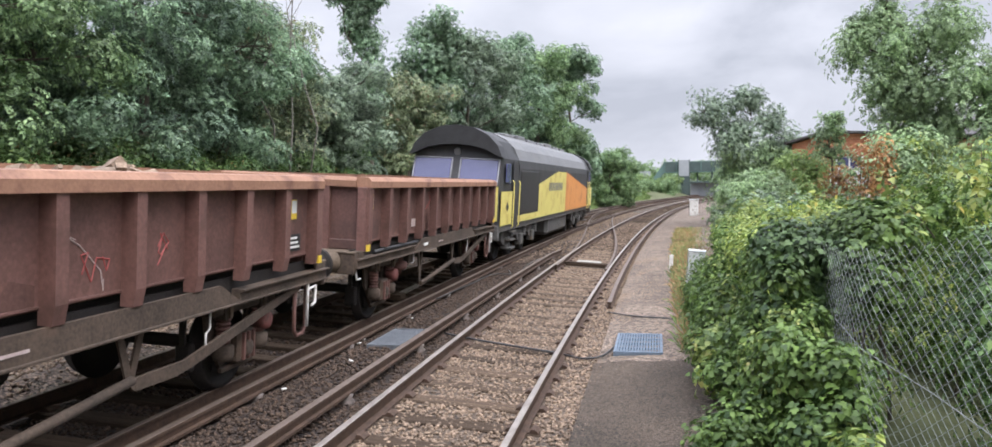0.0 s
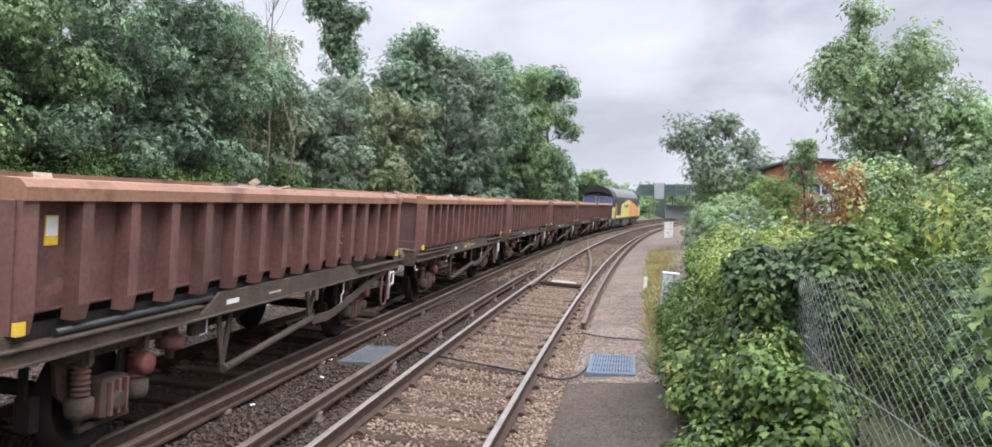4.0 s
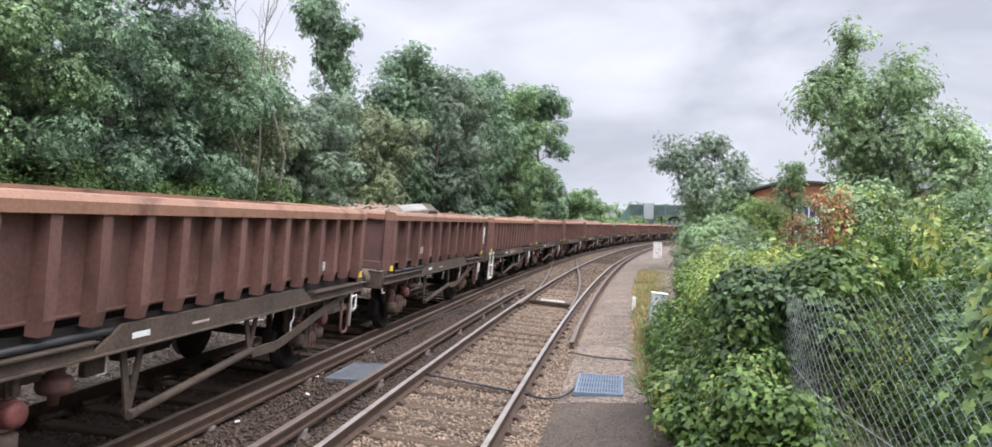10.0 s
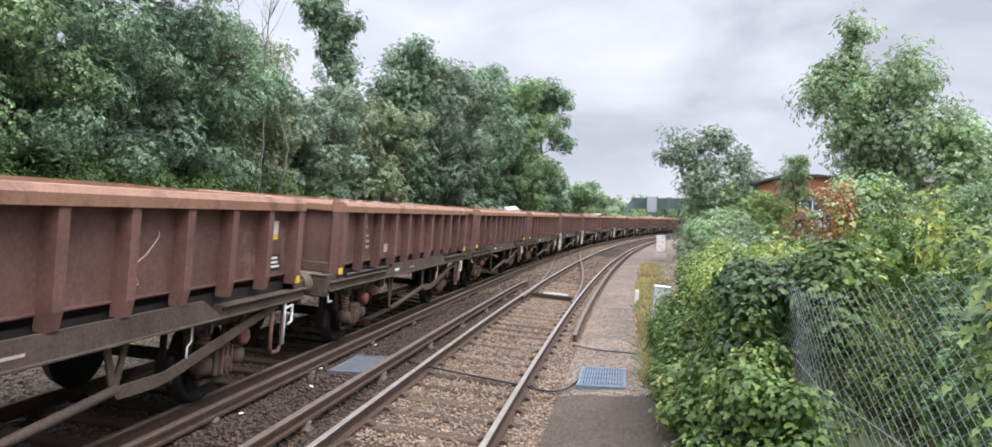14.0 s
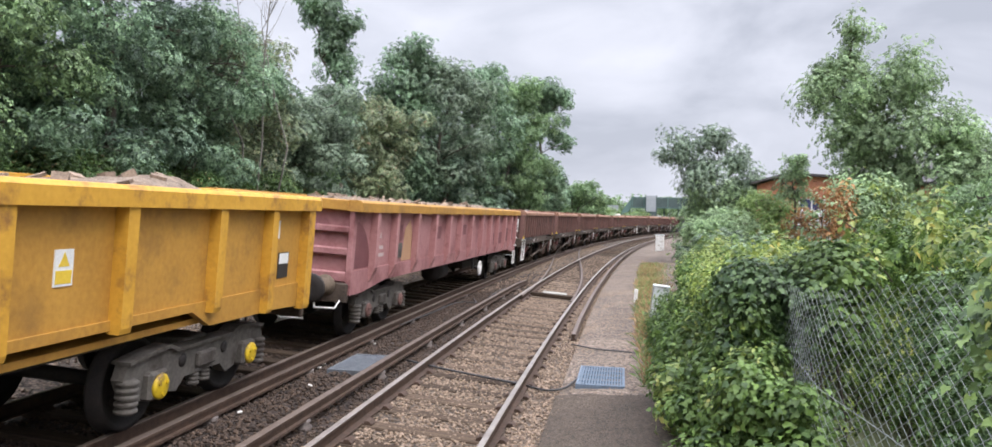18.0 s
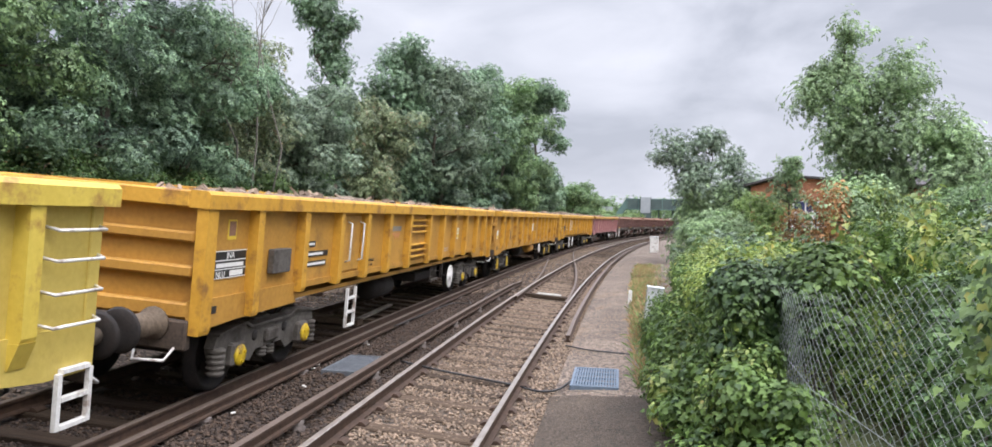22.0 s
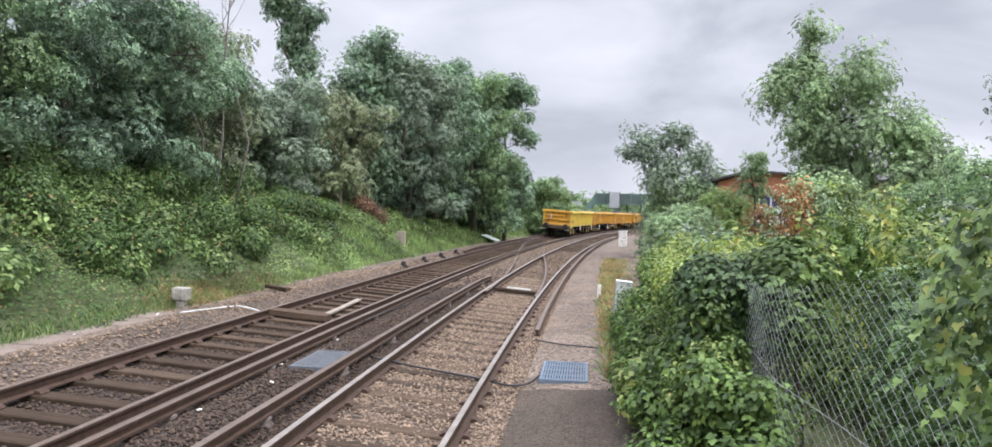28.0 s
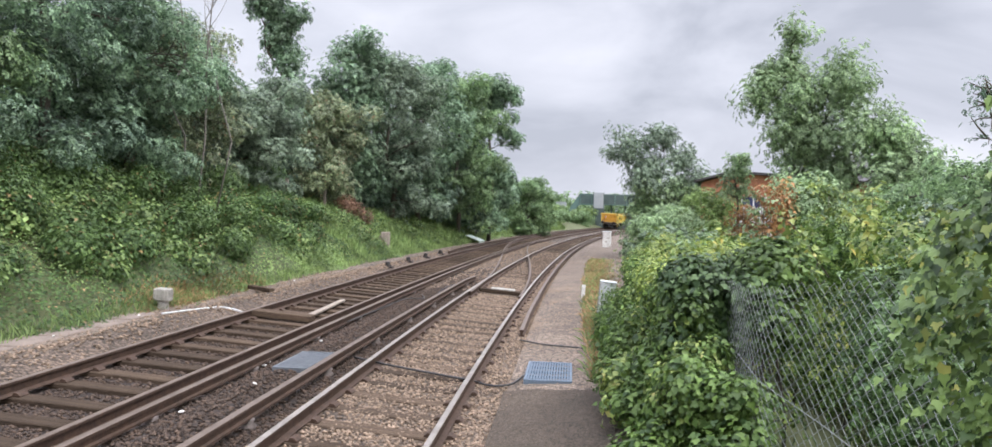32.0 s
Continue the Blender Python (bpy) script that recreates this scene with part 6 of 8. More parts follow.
        bars(cw, 1.273, .30, .68, 1.13, 1.18, 1, M_CHALK, "stencil", "faint stencilled code")
    cw = TRAIN[4][0]
    plate(cw, X, -4.0, -3.5, 1.78, 1.97, M_BLACK, "black panel with white letters", "data_panel")
    writing("PA", .17, (X + .008, -3.78, 1.81), SIDE, M_LABELW, cw)
    bars(cw, X, -3.95, -3.45, 1.50, 1.66, 1, M_LOGO)
    for a, b, z0, z1 in ((-.80, -.37, 1.71, 1.96), (-.21, .21, 1.72, 1.95), (.37, .72, 1.74, 1.93), (.95, 1.3, 1.47, 1.72)):
        bm = prism(bmesh.new(), [(a, z0 + .03), (a + .12, z0), (b, z0 + .02), (b, z1 - .04), (b - .1, z1), (a, z1 - .02)], 1.1765, 1.180)
        part("repaint_patch", bm, M_REDPAINT, cw, "faded red repainted patch")
    writing("RAIL", .30, (1.180, -1.55, 1.66), SIDE, M_CHALK, TRAIN[1][0], "chalked word")
    # red repaint in the lower halves of two bays, and a chalked letter
    w0 = TRAIN[2][0]
    for a, b, z in ((.10, .78, 1.74), (1.82, 2.52, 1.70)):
        bm = prism(bmesh.new(), [(a, 1.42), (b, 1.42), (b, z), (b - .2, z + .03), (a + .3, z - .04), (a, z - .02)], 1.173, 1.179)
        part("repaint_patch", bm, M_REDPAINT, w0, "red repainted patch")
    for k in (2,):
        writing("P", .34, (1.179, -.62, 1.68), SIDE, M_CHALK, TRAIN[k][0], "chalked letter")
    for k, (w, c, hf) in enumerate(TRAIN):
        rng = random.Random(900 + k)
        bars(w, 1.273, -.55, -.15, 1.12, 1.17, 1, M_CHALK, "stencil", "faint stencilled code")
        for j in range(rng.randint(1, 3)):      # scuffed and re-rusted bays
            i = rng.randint(0, 9)
            y0 = -4.33 + i * .866 + .09
            zz = rng.uniform(1.5, 2.0)
            bm = prism(bmesh.new(), [(y0, 1.415), (y0 + .68, 1.415), (y0 + .68, zz), (y0 + .45, zz + .06), (y0 + .2, zz - .03), (y0, zz + .02)], 1.1735, 1.1765)
            part("rust_patch", bm, M_RUST3, w, "darker rust patch")
        for j in range(4):      # rubble showing over the rim
            if k % 3 != 1:
                continue
            bm = boxm(-.12, .12, -.09, .09, -.06, .06, .025)
            ob = part("rubble_chunk", bm, (M_SLABGREY, M_SPOIL, M_RUST2)[j % 3], w, "broken chunk on the load")
            ob.matrix_basis = pose(rng.uniform(-.5, .5), rng.uniform(-3.6, 3.6), 2.30, rng.uniform(-30, 30), rng.uniform(-30, 30), rng.uniform(0, 180))
    # slabs of broken concrete riding on two loads
    for n, y, k, m, lab in ((-9, .05, .62, M_SLABGREY, "broken pale concrete slab"), (-9, .72, .7, M_CHASSIS, "dark bent scrap plate"), (-12, -3.85, .55, M_PALESLAB, "broken pale concrete slab")):
        w = TRAIN[2 - n][0]
        bm = boxm(-.5 * k, .5 * k, -.45 * k, .45 * k, -.06, .06, .02)
        ob = part("broken_slab", bm, m, w, lab)
        ob.matrix_basis = pose(.35, y, 2.42, 14, -9, 30)
    ylab = "long amber-yellow ribbed bogie wagon with white side ladder"
    red = bogie_wagon("sill", "long faded maroon bogie wagon with a yellow top rail", M_PINK, M_PINK_POST, M_YELLOW, M_RUST2, "dull red axle cap")
    y1 = bogie_wagon("corner", ylab, M_YELLOW, M_YELLOW_POST, M_YELLOW_POST, M_HUB, "yellow axle cap")
    y2 = bogie_wagon("sill", "long amber-yellow bogie wagon with scraped sides", M_YELLOW, M_YELLOW_POST, M_YELLOW_POST, M_HUB, "yellow axle cap", sprung=True)
    lemon = bogie_wagon("sill", "long lemon-yellow bogie wagon with a red tail lamp", M_LEMON, M_LEMON_POST, M_LEMON_POST, M_HUB, "yellow axle cap", M_YELLOW_POST, "last", True)
    # equipment of the framed wagons
    X = 1.228
    bay = (2 * 8.4 - .16) / 12
    before = set(y1.children)
    plate(y1, X, 7.66, 7.84, 1.84, 2.06, M_LABELW, "white notice plate", "notice_plate")
    dq = plate(y1, X, 7.86, 8.16, 1.34, 1.66, M_BLACK, "black data panel with white lettering", "data_panel")
    part("data_field", boxm(X + .006, X + .009, 7.88, 8.14, 1.52, 1.65), M_LABELW, dq, "pale printed field")
    part("side_door", boxm(X, X + .02, -4.36, -3.42, 1.28, 2.14, .006), M_YELLOW, y1, "yellow hatch")
    for y in (-4.02, -3.46):
        bm = bmesh.new()
        tube(bm, [(X, y, 1.42), (X + .09, y, 1.45), (X + .09, y, 2.02), (X, y, 2.05)], .016)
        part("grab_handle", bm, M_WHITE, y1, "white grab handle")
    side_ladder(y1, -3.7)
    hand_wheel(y1, -2.7, False, .72)
    louvre = part("louvre_panel", boxm(X, X + .012, -.62, .72, 1.26, 2.16), M_YELLOW, y1, "panel with heavy slats")
    # shade between the slats, painted as two dark ochre fields
    part("gap", boxm(X + .012, X + .018, -.60, .70, 1.84, 2.06), M_OCHRE2, louvre, "dark gap between the slats")
    part("gap", boxm(X + .012, X + .018, -.60, .70, 1.34, 1.58), M_OCHRE2, louvre, "dark gap between the slats")
    for z in (2.06, 1.94, 1.82, 1.56, 1.44, 1.32):
        part("slat", prism(bmesh.new(), [(X + .012, z), (X + .075, z - .012), (X + .08, z + .012), (X + .012, z + .03)], -.62, .72, "Y"), M_YELLOW_POST, louvre)
    hs = plate(y1, X, -3.82, -3.66, 1.52, 1.78, M_LABELY, "yellow handbrake notice", "warning_notice")
    part("notice_field", boxm(X + .006, X + .009, -3.80, -3.68, 1.62, 1.76), M_LABELW, hs)
    writing("HANDBRAKE", .075, (X + .002, -2.98, 1.36), SIDE, M_BLACK, y1, "small black stencil")
    writing("ON   OFF", .075, (X + .002, -2.94, 1.28), SIDE, M_BLACK, y1, "small black stencil")
    part("logo_bar", boxm(X - .002, X + .003, -1.98, -1.06, 1.86, 1.95), M_SLATE, y1, "faded dark logo bar")
    part("logo_swoosh", prism(bmesh.new(), [(-1.86, 1.83), (-1.1, 1.83), (-1.24, 1.70), (-1.3, 1.76), (-1.42, 1.70), (-1.5, 1.78)], X - .002, X + .003), M_RED2, y1, "faded red swoosh mark")
    part("mesh_box", boxm(X, X + .08, -6.62, -6.12, 1.42, 1.72, .01), M_BOGIE, y1, "grey mesh equipment box")
    plate(y1, 1.252, -8.0, -7.78, 1.08, 1.16, M_BLACK, "small black arrow plate")
    wn_ = plate(y1, X, -7.62, -7.44, 1.86, 2.08, M_LABELY, "yellow warning notice", "warning_notice")
    part("notice_mark", boxm(X + .006, X + .009, -7.6, -7.46, 1.9, 2.06), M_RIM, wn_)
    dp = plate(y1, X, -7.86, -7.18, 1.44, 1.74, M_BLACK, "black data panel with white lettering", "data_panel")
    for z in (1.44, 1.535, 1.63, 1.732):
        part("panel_line", boxm(X + .006, X + .009, -7.86, -7.18, z, z + .01), M_LABELW, dp)
    writing("JNA", .10, (X + .010, -7.62, 1.655), SIDE, M_LABELW, y1)
    writing("NLU", .095, (X + .010, -7.82, 1.455), SIDE, M_LABELW, y1)
    part("number_bar", boxm(X + .007, X + .010, -7.53, -7.24, 1.46, 1.52), M_LABELW, dp, "white bar")
    part("number_bar", boxm(X + .007, X + .010, -7.82, -7.24, 1.56, 1.605), M_LABELW, dp, "white bar")
    for i, (a, b) in enumerate(((-5.5, -5.2), (-5.52, -4.72), (-5.55, -4.78))):
        plate(y1, X, a, b, 1.70 - i * .14, 1.78 - i * .14, M_BLACK, "black stencilled notice", "stencil")
        bars(y1, X + .007, a + .02, b - .03, 1.705 - i * .14, 1.775 - i * .14, 1, M_LABELW)
    fn = plate(y1, X, 4.0, 4.2, 1.58, 1.86, M_LABELW, "white warning notice", "warning_notice")
    part("notice_field", boxm(X + .006, X + .009, 4.015, 4.185, 1.60, 1.70), M_LABELY, fn, "yellow lower half")
    part("notice_mark", prism(bmesh.new(), [(4.04, 1.73), (4.16, 1.73), (4.10, 1.84)], X + .006, X + .009), M_LABELY, fn, "yellow triangle")
    bars(y1, X, 2.72, 3.1, 1.30, 1.40, 2, M_CHALK, "stencil", "faint stencilled marks")
    for o in y1.children:      # the whole kit sits a little towards the rear
        if o not in before:
            o.matrix_basis = Matrix.Translation((0, -.28, 0)) @ o.matrix_basis
    y3 = copy_thing(y1, Matrix())
    for o in y3.children:      # its brake disc hangs farther along
        if o.name.startswith(("hand_wheel", "wheel_bracket")):
            o.matrix_basis = Matrix.Translation((0, 5.78, -.04)) @ o.matrix_basis
    for t in (y1, y3):
        load(t, 1.14, -8.3, 8.3, 2.22, .26 if t is y1 else .18, 61 if t is y1 else 62)
    # the others
    load(red, 1.14, -8.2, 8.2, 2.22, .22, 63)
    load(y2, 1.14, -8.2, 8.2, 2.12, .34, 64)
    X = 1.228
    writing("MLA", .17, (X + .002, -7.30, 1.72), SIDE, M_CHALK, red)
    bars(red, X, -7.30, -6.75, 1.38, 1.64, 2, M_CHALK)
    part("mesh_box", boxm(X, X + .04, -6.2, -5.84, 1.34, 1.62, .01), M_BOGIE, red, "grey mesh vent")
    for a, b, z0, z1, m in ((-6.17, -5.77, 1.66, 1.96, M_MAROON), (-3.45, -2.8, 1.62, 1.9, M_MAROON), (-.7, -.15, 1.66, 1.92, M_MAROON), (1.8, 2.3, 1.68, 1.94, M_MAROON), (6.3, 8.2, 1.3, 1.75, M_MAROON), (3.9, 5.9, 1.25, 1.62, M_MAROON)):
        part("paint_patch", boxm(X - .002, X + .003, a, b, z0, z1), m, red, "darker maroon repaint patch")
    arc = [(-8.36, 1.27)] + [(-8.36 + .8 * math.sin(a * math.pi / 20), 1.27 + .78 * math.cos(a * math.pi / 20)) for a in range(0, 11)]
    part("paint_patch", prism(bmesh.new(), arc, X - .002, X + .003), M_MAROON, red, "dark maroon quarter-round patch")
    part("paint_patch", prism(bmesh.new(), [(-5.74, 1.27), (-5.1, 1.27), (-5.15, 1.8), (-5.3, 2.05), (-5.6, 1.9)], X - .002, X + .003), M_OCHRE, red, "ochre paint streak")
    for z in (1.12, 1.4, 1.66, 1.92):
        bm = bmesh.new()
        tube(bm, [(1.23, 7.75, z), (1.33, 7.8, z - .03), (1.33, 8.25, z - .03), (1.23, 8.3, z)], .014)
        part("rung", bm, M_WHITE, red, "white side rung")
    hand_wheel(red, 1.6, True, .67)
    side_ladder(red, 8.05, .42, .86)
    writing("MLA", .17, (X + .002, -7.32, 1.72), SIDE, M_BLACK, y2)
    bars(y2, X, -7.34, -6.76, 1.38, 1.66, 2, M_OCHRE)
    for z in (1.35, 1.67, 1.93):
        part("panel_line", boxm(X - .002, X + .003, -7.36, -6.74, z, z + .012), M_SLATE, y2)
    writing("101", .20, (1.252, -8.25, 1.02), SIDE, M_BLACK, y2)
    wv = plate(y2, X, -8.25, -8.02, 1.42, 1.7, M_LABELW, "white warning notice", "warning_notice")
    part("notice_field", boxm(X + .006, X + .009, -8.22, -8.05, 1.44, 1.54), M_LABELY, wv)
    part("mesh_box", boxm(X, X + .06, -6.28, -5.86, 1.34, 1.64, .01), M_BOGIE, y2, "grey mesh vent")
    plate(y2, X, -1.04, .04, 1.58, 1.93, M_LABELW, "blank white panel", "sign_panel")
    hand_wheel(y2, 1.72, True, .76)
    part("air_tank", lathe(bmesh.new(), [(.05, -.52), (.19, -.48), (.2, -.4), (.2, .4), (.19, .48), (.05, .52)], "Y", 18, (1.0, .4, .80)), M_YELLOW, y2, "dull yellow air tank")
    rs_s = random.Random(44)
    for wgn, paint in ((y2, M_OCHRE2), (lemon, M_OCHRE2)):      # scrapes and bare brown scuffs
        for k in range(16):
            posts = POSTS["sill" if wgn is y2 else "last"]
            i = rs_s.randint(0, 11)
            y0, z = rs_s.uniform(posts[i] + .12, posts[i + 1] - .3), rs_s.uniform(1.35, 2.0)
            bm = bmesh.new()
            h, q = rs_s.uniform(-.1, .14), rs_s.uniform(.04, .16)
            prism(bm, [(y0, z), (y0 + q * .5, z + h * .4), (y0 + q, z + h), (y0 + q + .02, z + h + .015), (y0 + q * .5, z + h * .4 + .03), (y0 + .01, z + .03)], X - .001, X + .002)
            part("scrape", bm, paint, wgn, "brown scrape in the paint")
    # lemon wagon: faded slogan, rungs, hinges, tail lamp
    writing("Renewing", .225, (X + .002, -5.12, 1.68), SIDE, M_SLATE, lemon, "faded slate lettering")
    writing("the Tube.", .225, (X + .002, -3.80, 1.68), SIDE, M_SLATE, lemon, "faded slate lettering")
    writing("MLA", .19, (X + .002, -7.62, 1.74), SIDE, M_SLATE, lemon)
    for z in (1.38, 1.56, 1.70, 1.95):
        part("panel_line", boxm(X - .002, X + .003, -7.68, -6.98, z, z + .008), M_SLATE, lemon)
    bars(lemon, X, -7.66, -7.0, 1.58, 1.68, 1, M_SLATE)
    bars(lemon, X, -7.5, -7.05, 1.42, 1.53, 1, M_SLATE)
    bars(lemon, X, -6.45, -5.62, 1.72, 1.84, 1, M_FAINT, "logo_bar", "faded company name")
    vent = part("mesh_vent", boxm(X, X + .02, -6.54, -6.14, 1.30, 1.58, .006), M_BOGIE, lemon, "grey mesh vent")
    for k in range(6):
        part("vent_bar", boxm(X + .02, X + .028, -6.52, -6.16, 1.325 + k * .045, 1.34 + k * .045), M_GRIME_SHADE, vent)
    hand_wheel(lemon, -1.95, True)
    bm = bmesh.new()
    pts = [(3.98 + .62 * k / 8, 2.0 - .02 * k + .05 * math.sin(k * .8)) for k in range(9)]
    for (a, b), (c, d) in zip(pts, pts[1:]):
        rod(bm, (X + .001, a, b), (X + .001, c, d - .012), .016, n=5)
    part("logo_swoosh", bm, M_RED, lemon, "red wavy logo mark")
    bars(lemon, X, 3.92, 4.66, 1.83, 1.91, 1, M_SLATE, "logo_bar", "faded grey logo bar")
    part("logo_ring", lathe(bmesh.new(), [(.085, X), (.085, X + .006), (.12, X + .006), (.12, X), (.085, X)], "X", 24, (0, 5.42, 1.9)), M_RED, lemon, "red ring logo mark")
    part("logo_bar", boxm(X + .006, X + .010, 5.27, 5.57, 1.875, 1.925), M_BLUE, lemon, "blue bar")
    part("whitewash", boxm(X - .002, X + .003, 5.65, 6.05, 1.86, 1.98), M_CHALK, lemon, "pale painted-out patch")
    plate(lemon, X, 6.78, 6.92, 1.42, 1.58, M_BLUE, "small blue label")
    part("brake_release", boxm(1.18, 1.23, 1.5, 1.6, .62, .82, .01), M_RED, lemon, "red brake release tag")
    bm = bmesh.new()
    tube(bm, [(1.2, 1.26, .9), (1.22, 1.24, .5), (1.22, 1.18, .45), (1.22, 1.12, .48), (1.22, 1.02, .47)], .014)
    part("hook", bm, M_GALV2, lemon, "bare steel hook")
    for z in (1.3, 1.55, 1.8, 2.03):
        bm = bmesh.new()
        tube(bm, [(1.23, 7.62, z), (1.33, 7.65, z - .02), (1.33, 8.18, z - .02), (1.23, 8.22, z)], .014)
        part("rung", bm, M_WHITE, lemon, "white side rung")
    side_ladder(lemon, 8.0, .46, .90)
    for z in (1.2, 1.55, 1.85):
        part("hinge", boxm(1.22, 1.27, -8.3, -7.85, z, z + .06, .008), M_LEMON_POST, lemon)
    plate(lemon, 1.252, -6.9, -6.6, 1.3, 1.55, M_BOGIE, "grey label plate", "label_plate")
    part("warning_label", boxm(X, X + .006, -7.6, -7.3, 1.35, 1.6), M_LABELY, lemon)
    lamp = part("tail_lamp", boxm(-.63, -.45, -8.52, -8.42, 1.66, 1.98, .025), M_LABELW, lemon, "white tail lamp with a red square")
    part("lens", lathe(bmesh.new(), [(.02, -8.535), (.055, -8.53), (.065, -8.515)], "Y", 16, (-.54, 0, 1.88)), M_BLACK, lamp, "dark round lens")
    part("red_square", boxm(-.615, -.465, -8.526, -8.518, 1.67, 1.77), M_RED, lamp, "red reflector square")
    part("lamp_bracket", boxm(-.57, -.51, -8.47, -8.42, 1.55, 1.66, .01), M_GALV2, lamp)
    tagged(lemon, "long lemon-yellow bogie wagon with red tail lamp and faded slogan")
    for wgn, q in ((red, -185.2), (y1, -203.75), (y2, -222.3), (y3, -240.45), (lemon, -258.98)):
        TRAIN.append((wgn, q - (8.52 if wgn in (y1, y3) else 8.27 if wgn is lemon else 8.42), 6.05))


M_PALESLAB = surface("pale_concrete", (0.32, 0.30, 0.27), (0.50, 0.47, 0.43), 5, 0.9, 0.4)
M_SLABGREY = surface("broken_concrete", (0.15, 0.135, 0.12), (0.30, 0.275, 0.25), 5, 0.9, 0.5)
M_BLUE = surface("label_blue", (0.03, 0.06, 0.25), (0.05, 0.10, 0.33), 6, 0.6, 0.0)
M_GALV2 = surface("bare_steel", (0.3, 0.3, 0.3), (0.45, 0.45, 0.45), 8, 0.5, 0.1, metal=0.6)
# bare scrapes, and the painted shade in the louvre gaps
M_OCHRE2 = surface("scraped_paint_and_gap_shade", (0.16, 0.085, 0.03), (0.28, 0.15, 0.05), 8, 0.8, 0.1)
M_LOGO = surface("faded_ochre", (0.36, 0.22, 0.09), (0.50, 0.33, 0.15), 6, 0.7, 0.1)
M_CHALK = surface("chalky_paint", (0.36, 0.26, 0.24), (0.5, 0.42, 0.4), 6, 0.8, 0.0)
M_REDPAINT = surface("faded_red_paint", (0.28, 0.05, 0.05), (0.36, 0.09, 0.08), 6, 0.7, 0.0)
M_RED2 = surface("washed_red", (0.5, 0.2, 0.06), (0.55, 0.26, 0.1), 6, 0.7, 0.0)
M_MAROON = surface("maroon_patch", (0.115, 0.035, 0.04), (0.17, 0.06, 0.062), 3, 0.7, 0.1)
M_OCHRE = surface("ochre_patch", (0.34, 0.185, 0.105), (0.42, 0.25, 0.14), 3, 0.7, 0.1)
M_FAINT = surface("faint_lettering", (0.40, 0.32, 0.09), (0.47, 0.37, 0.11), 6, 0.7, 0.0)
M_SLATE = surface("faded_slate", (0.17, 0.15, 0.13), (0.28, 0.25, 0.2), 6, 0.7, 0.0)
build_wagons()

M_LOCOBLACK = surface("loco_black", (0.018, 0.018, 0.02), (0.045, 0.045, 0.048), 2, 0.6, 0.05, stain=(0.05, 0.047, 0.045), stain_scale=1.5)
# roof grey is lightened: pale sky sheen painted into the colour
M_ROOF = surface("loco_roof_grey", (0.085, 0.085, 0.09), (0.19, 0.19, 0.195), 2, 0.42, 0.1, stain=(0.15, 0.145, 0.14), stain_scale=1.2)
M_LOCOYELLOW = surface("loco_yellow", (0.58, 0.50, 0.14), (0.70, 0.61, 0.19), 2, 0.45, 0.05, stain=(0.45, 0.33, 0.08), stain_scale=1.6)
M_LOCOORANGE = surface("loco_orange", (0.60, 0.235, 0.06), (0.74, 0.32, 0.095), 2, 0.45, 0.05, stain=(0.45, 0.16, 0.05), stain_scale=1.6)
# lilac base colour holds the sky's reflection in the glass
M_GLASS = surface("glass_with_sky_tint", (0.06, 0.065, 0.15), (0.09, 0.095, 0.19), 2, 0.08, 0.0, spec=0.6)
M_GLASS.node_tree.nodes["Principled BSDF"].inputs["IOR"].default_value = 1.5
M_TOWERGREY = surface("pale_window_surround", (0.22, 0.22, 0.24), (0.33, 0.33, 0.36), 6, 0.6, 0.0)
M_LOCOFRAME = surface("loco_underframe", (0.045, 0.043, 0.042), (0.12, 0.115, 0.11), 3, 0.75, 0.3, stain=(0.1, 0.075, 0.05), stain_scale=2)


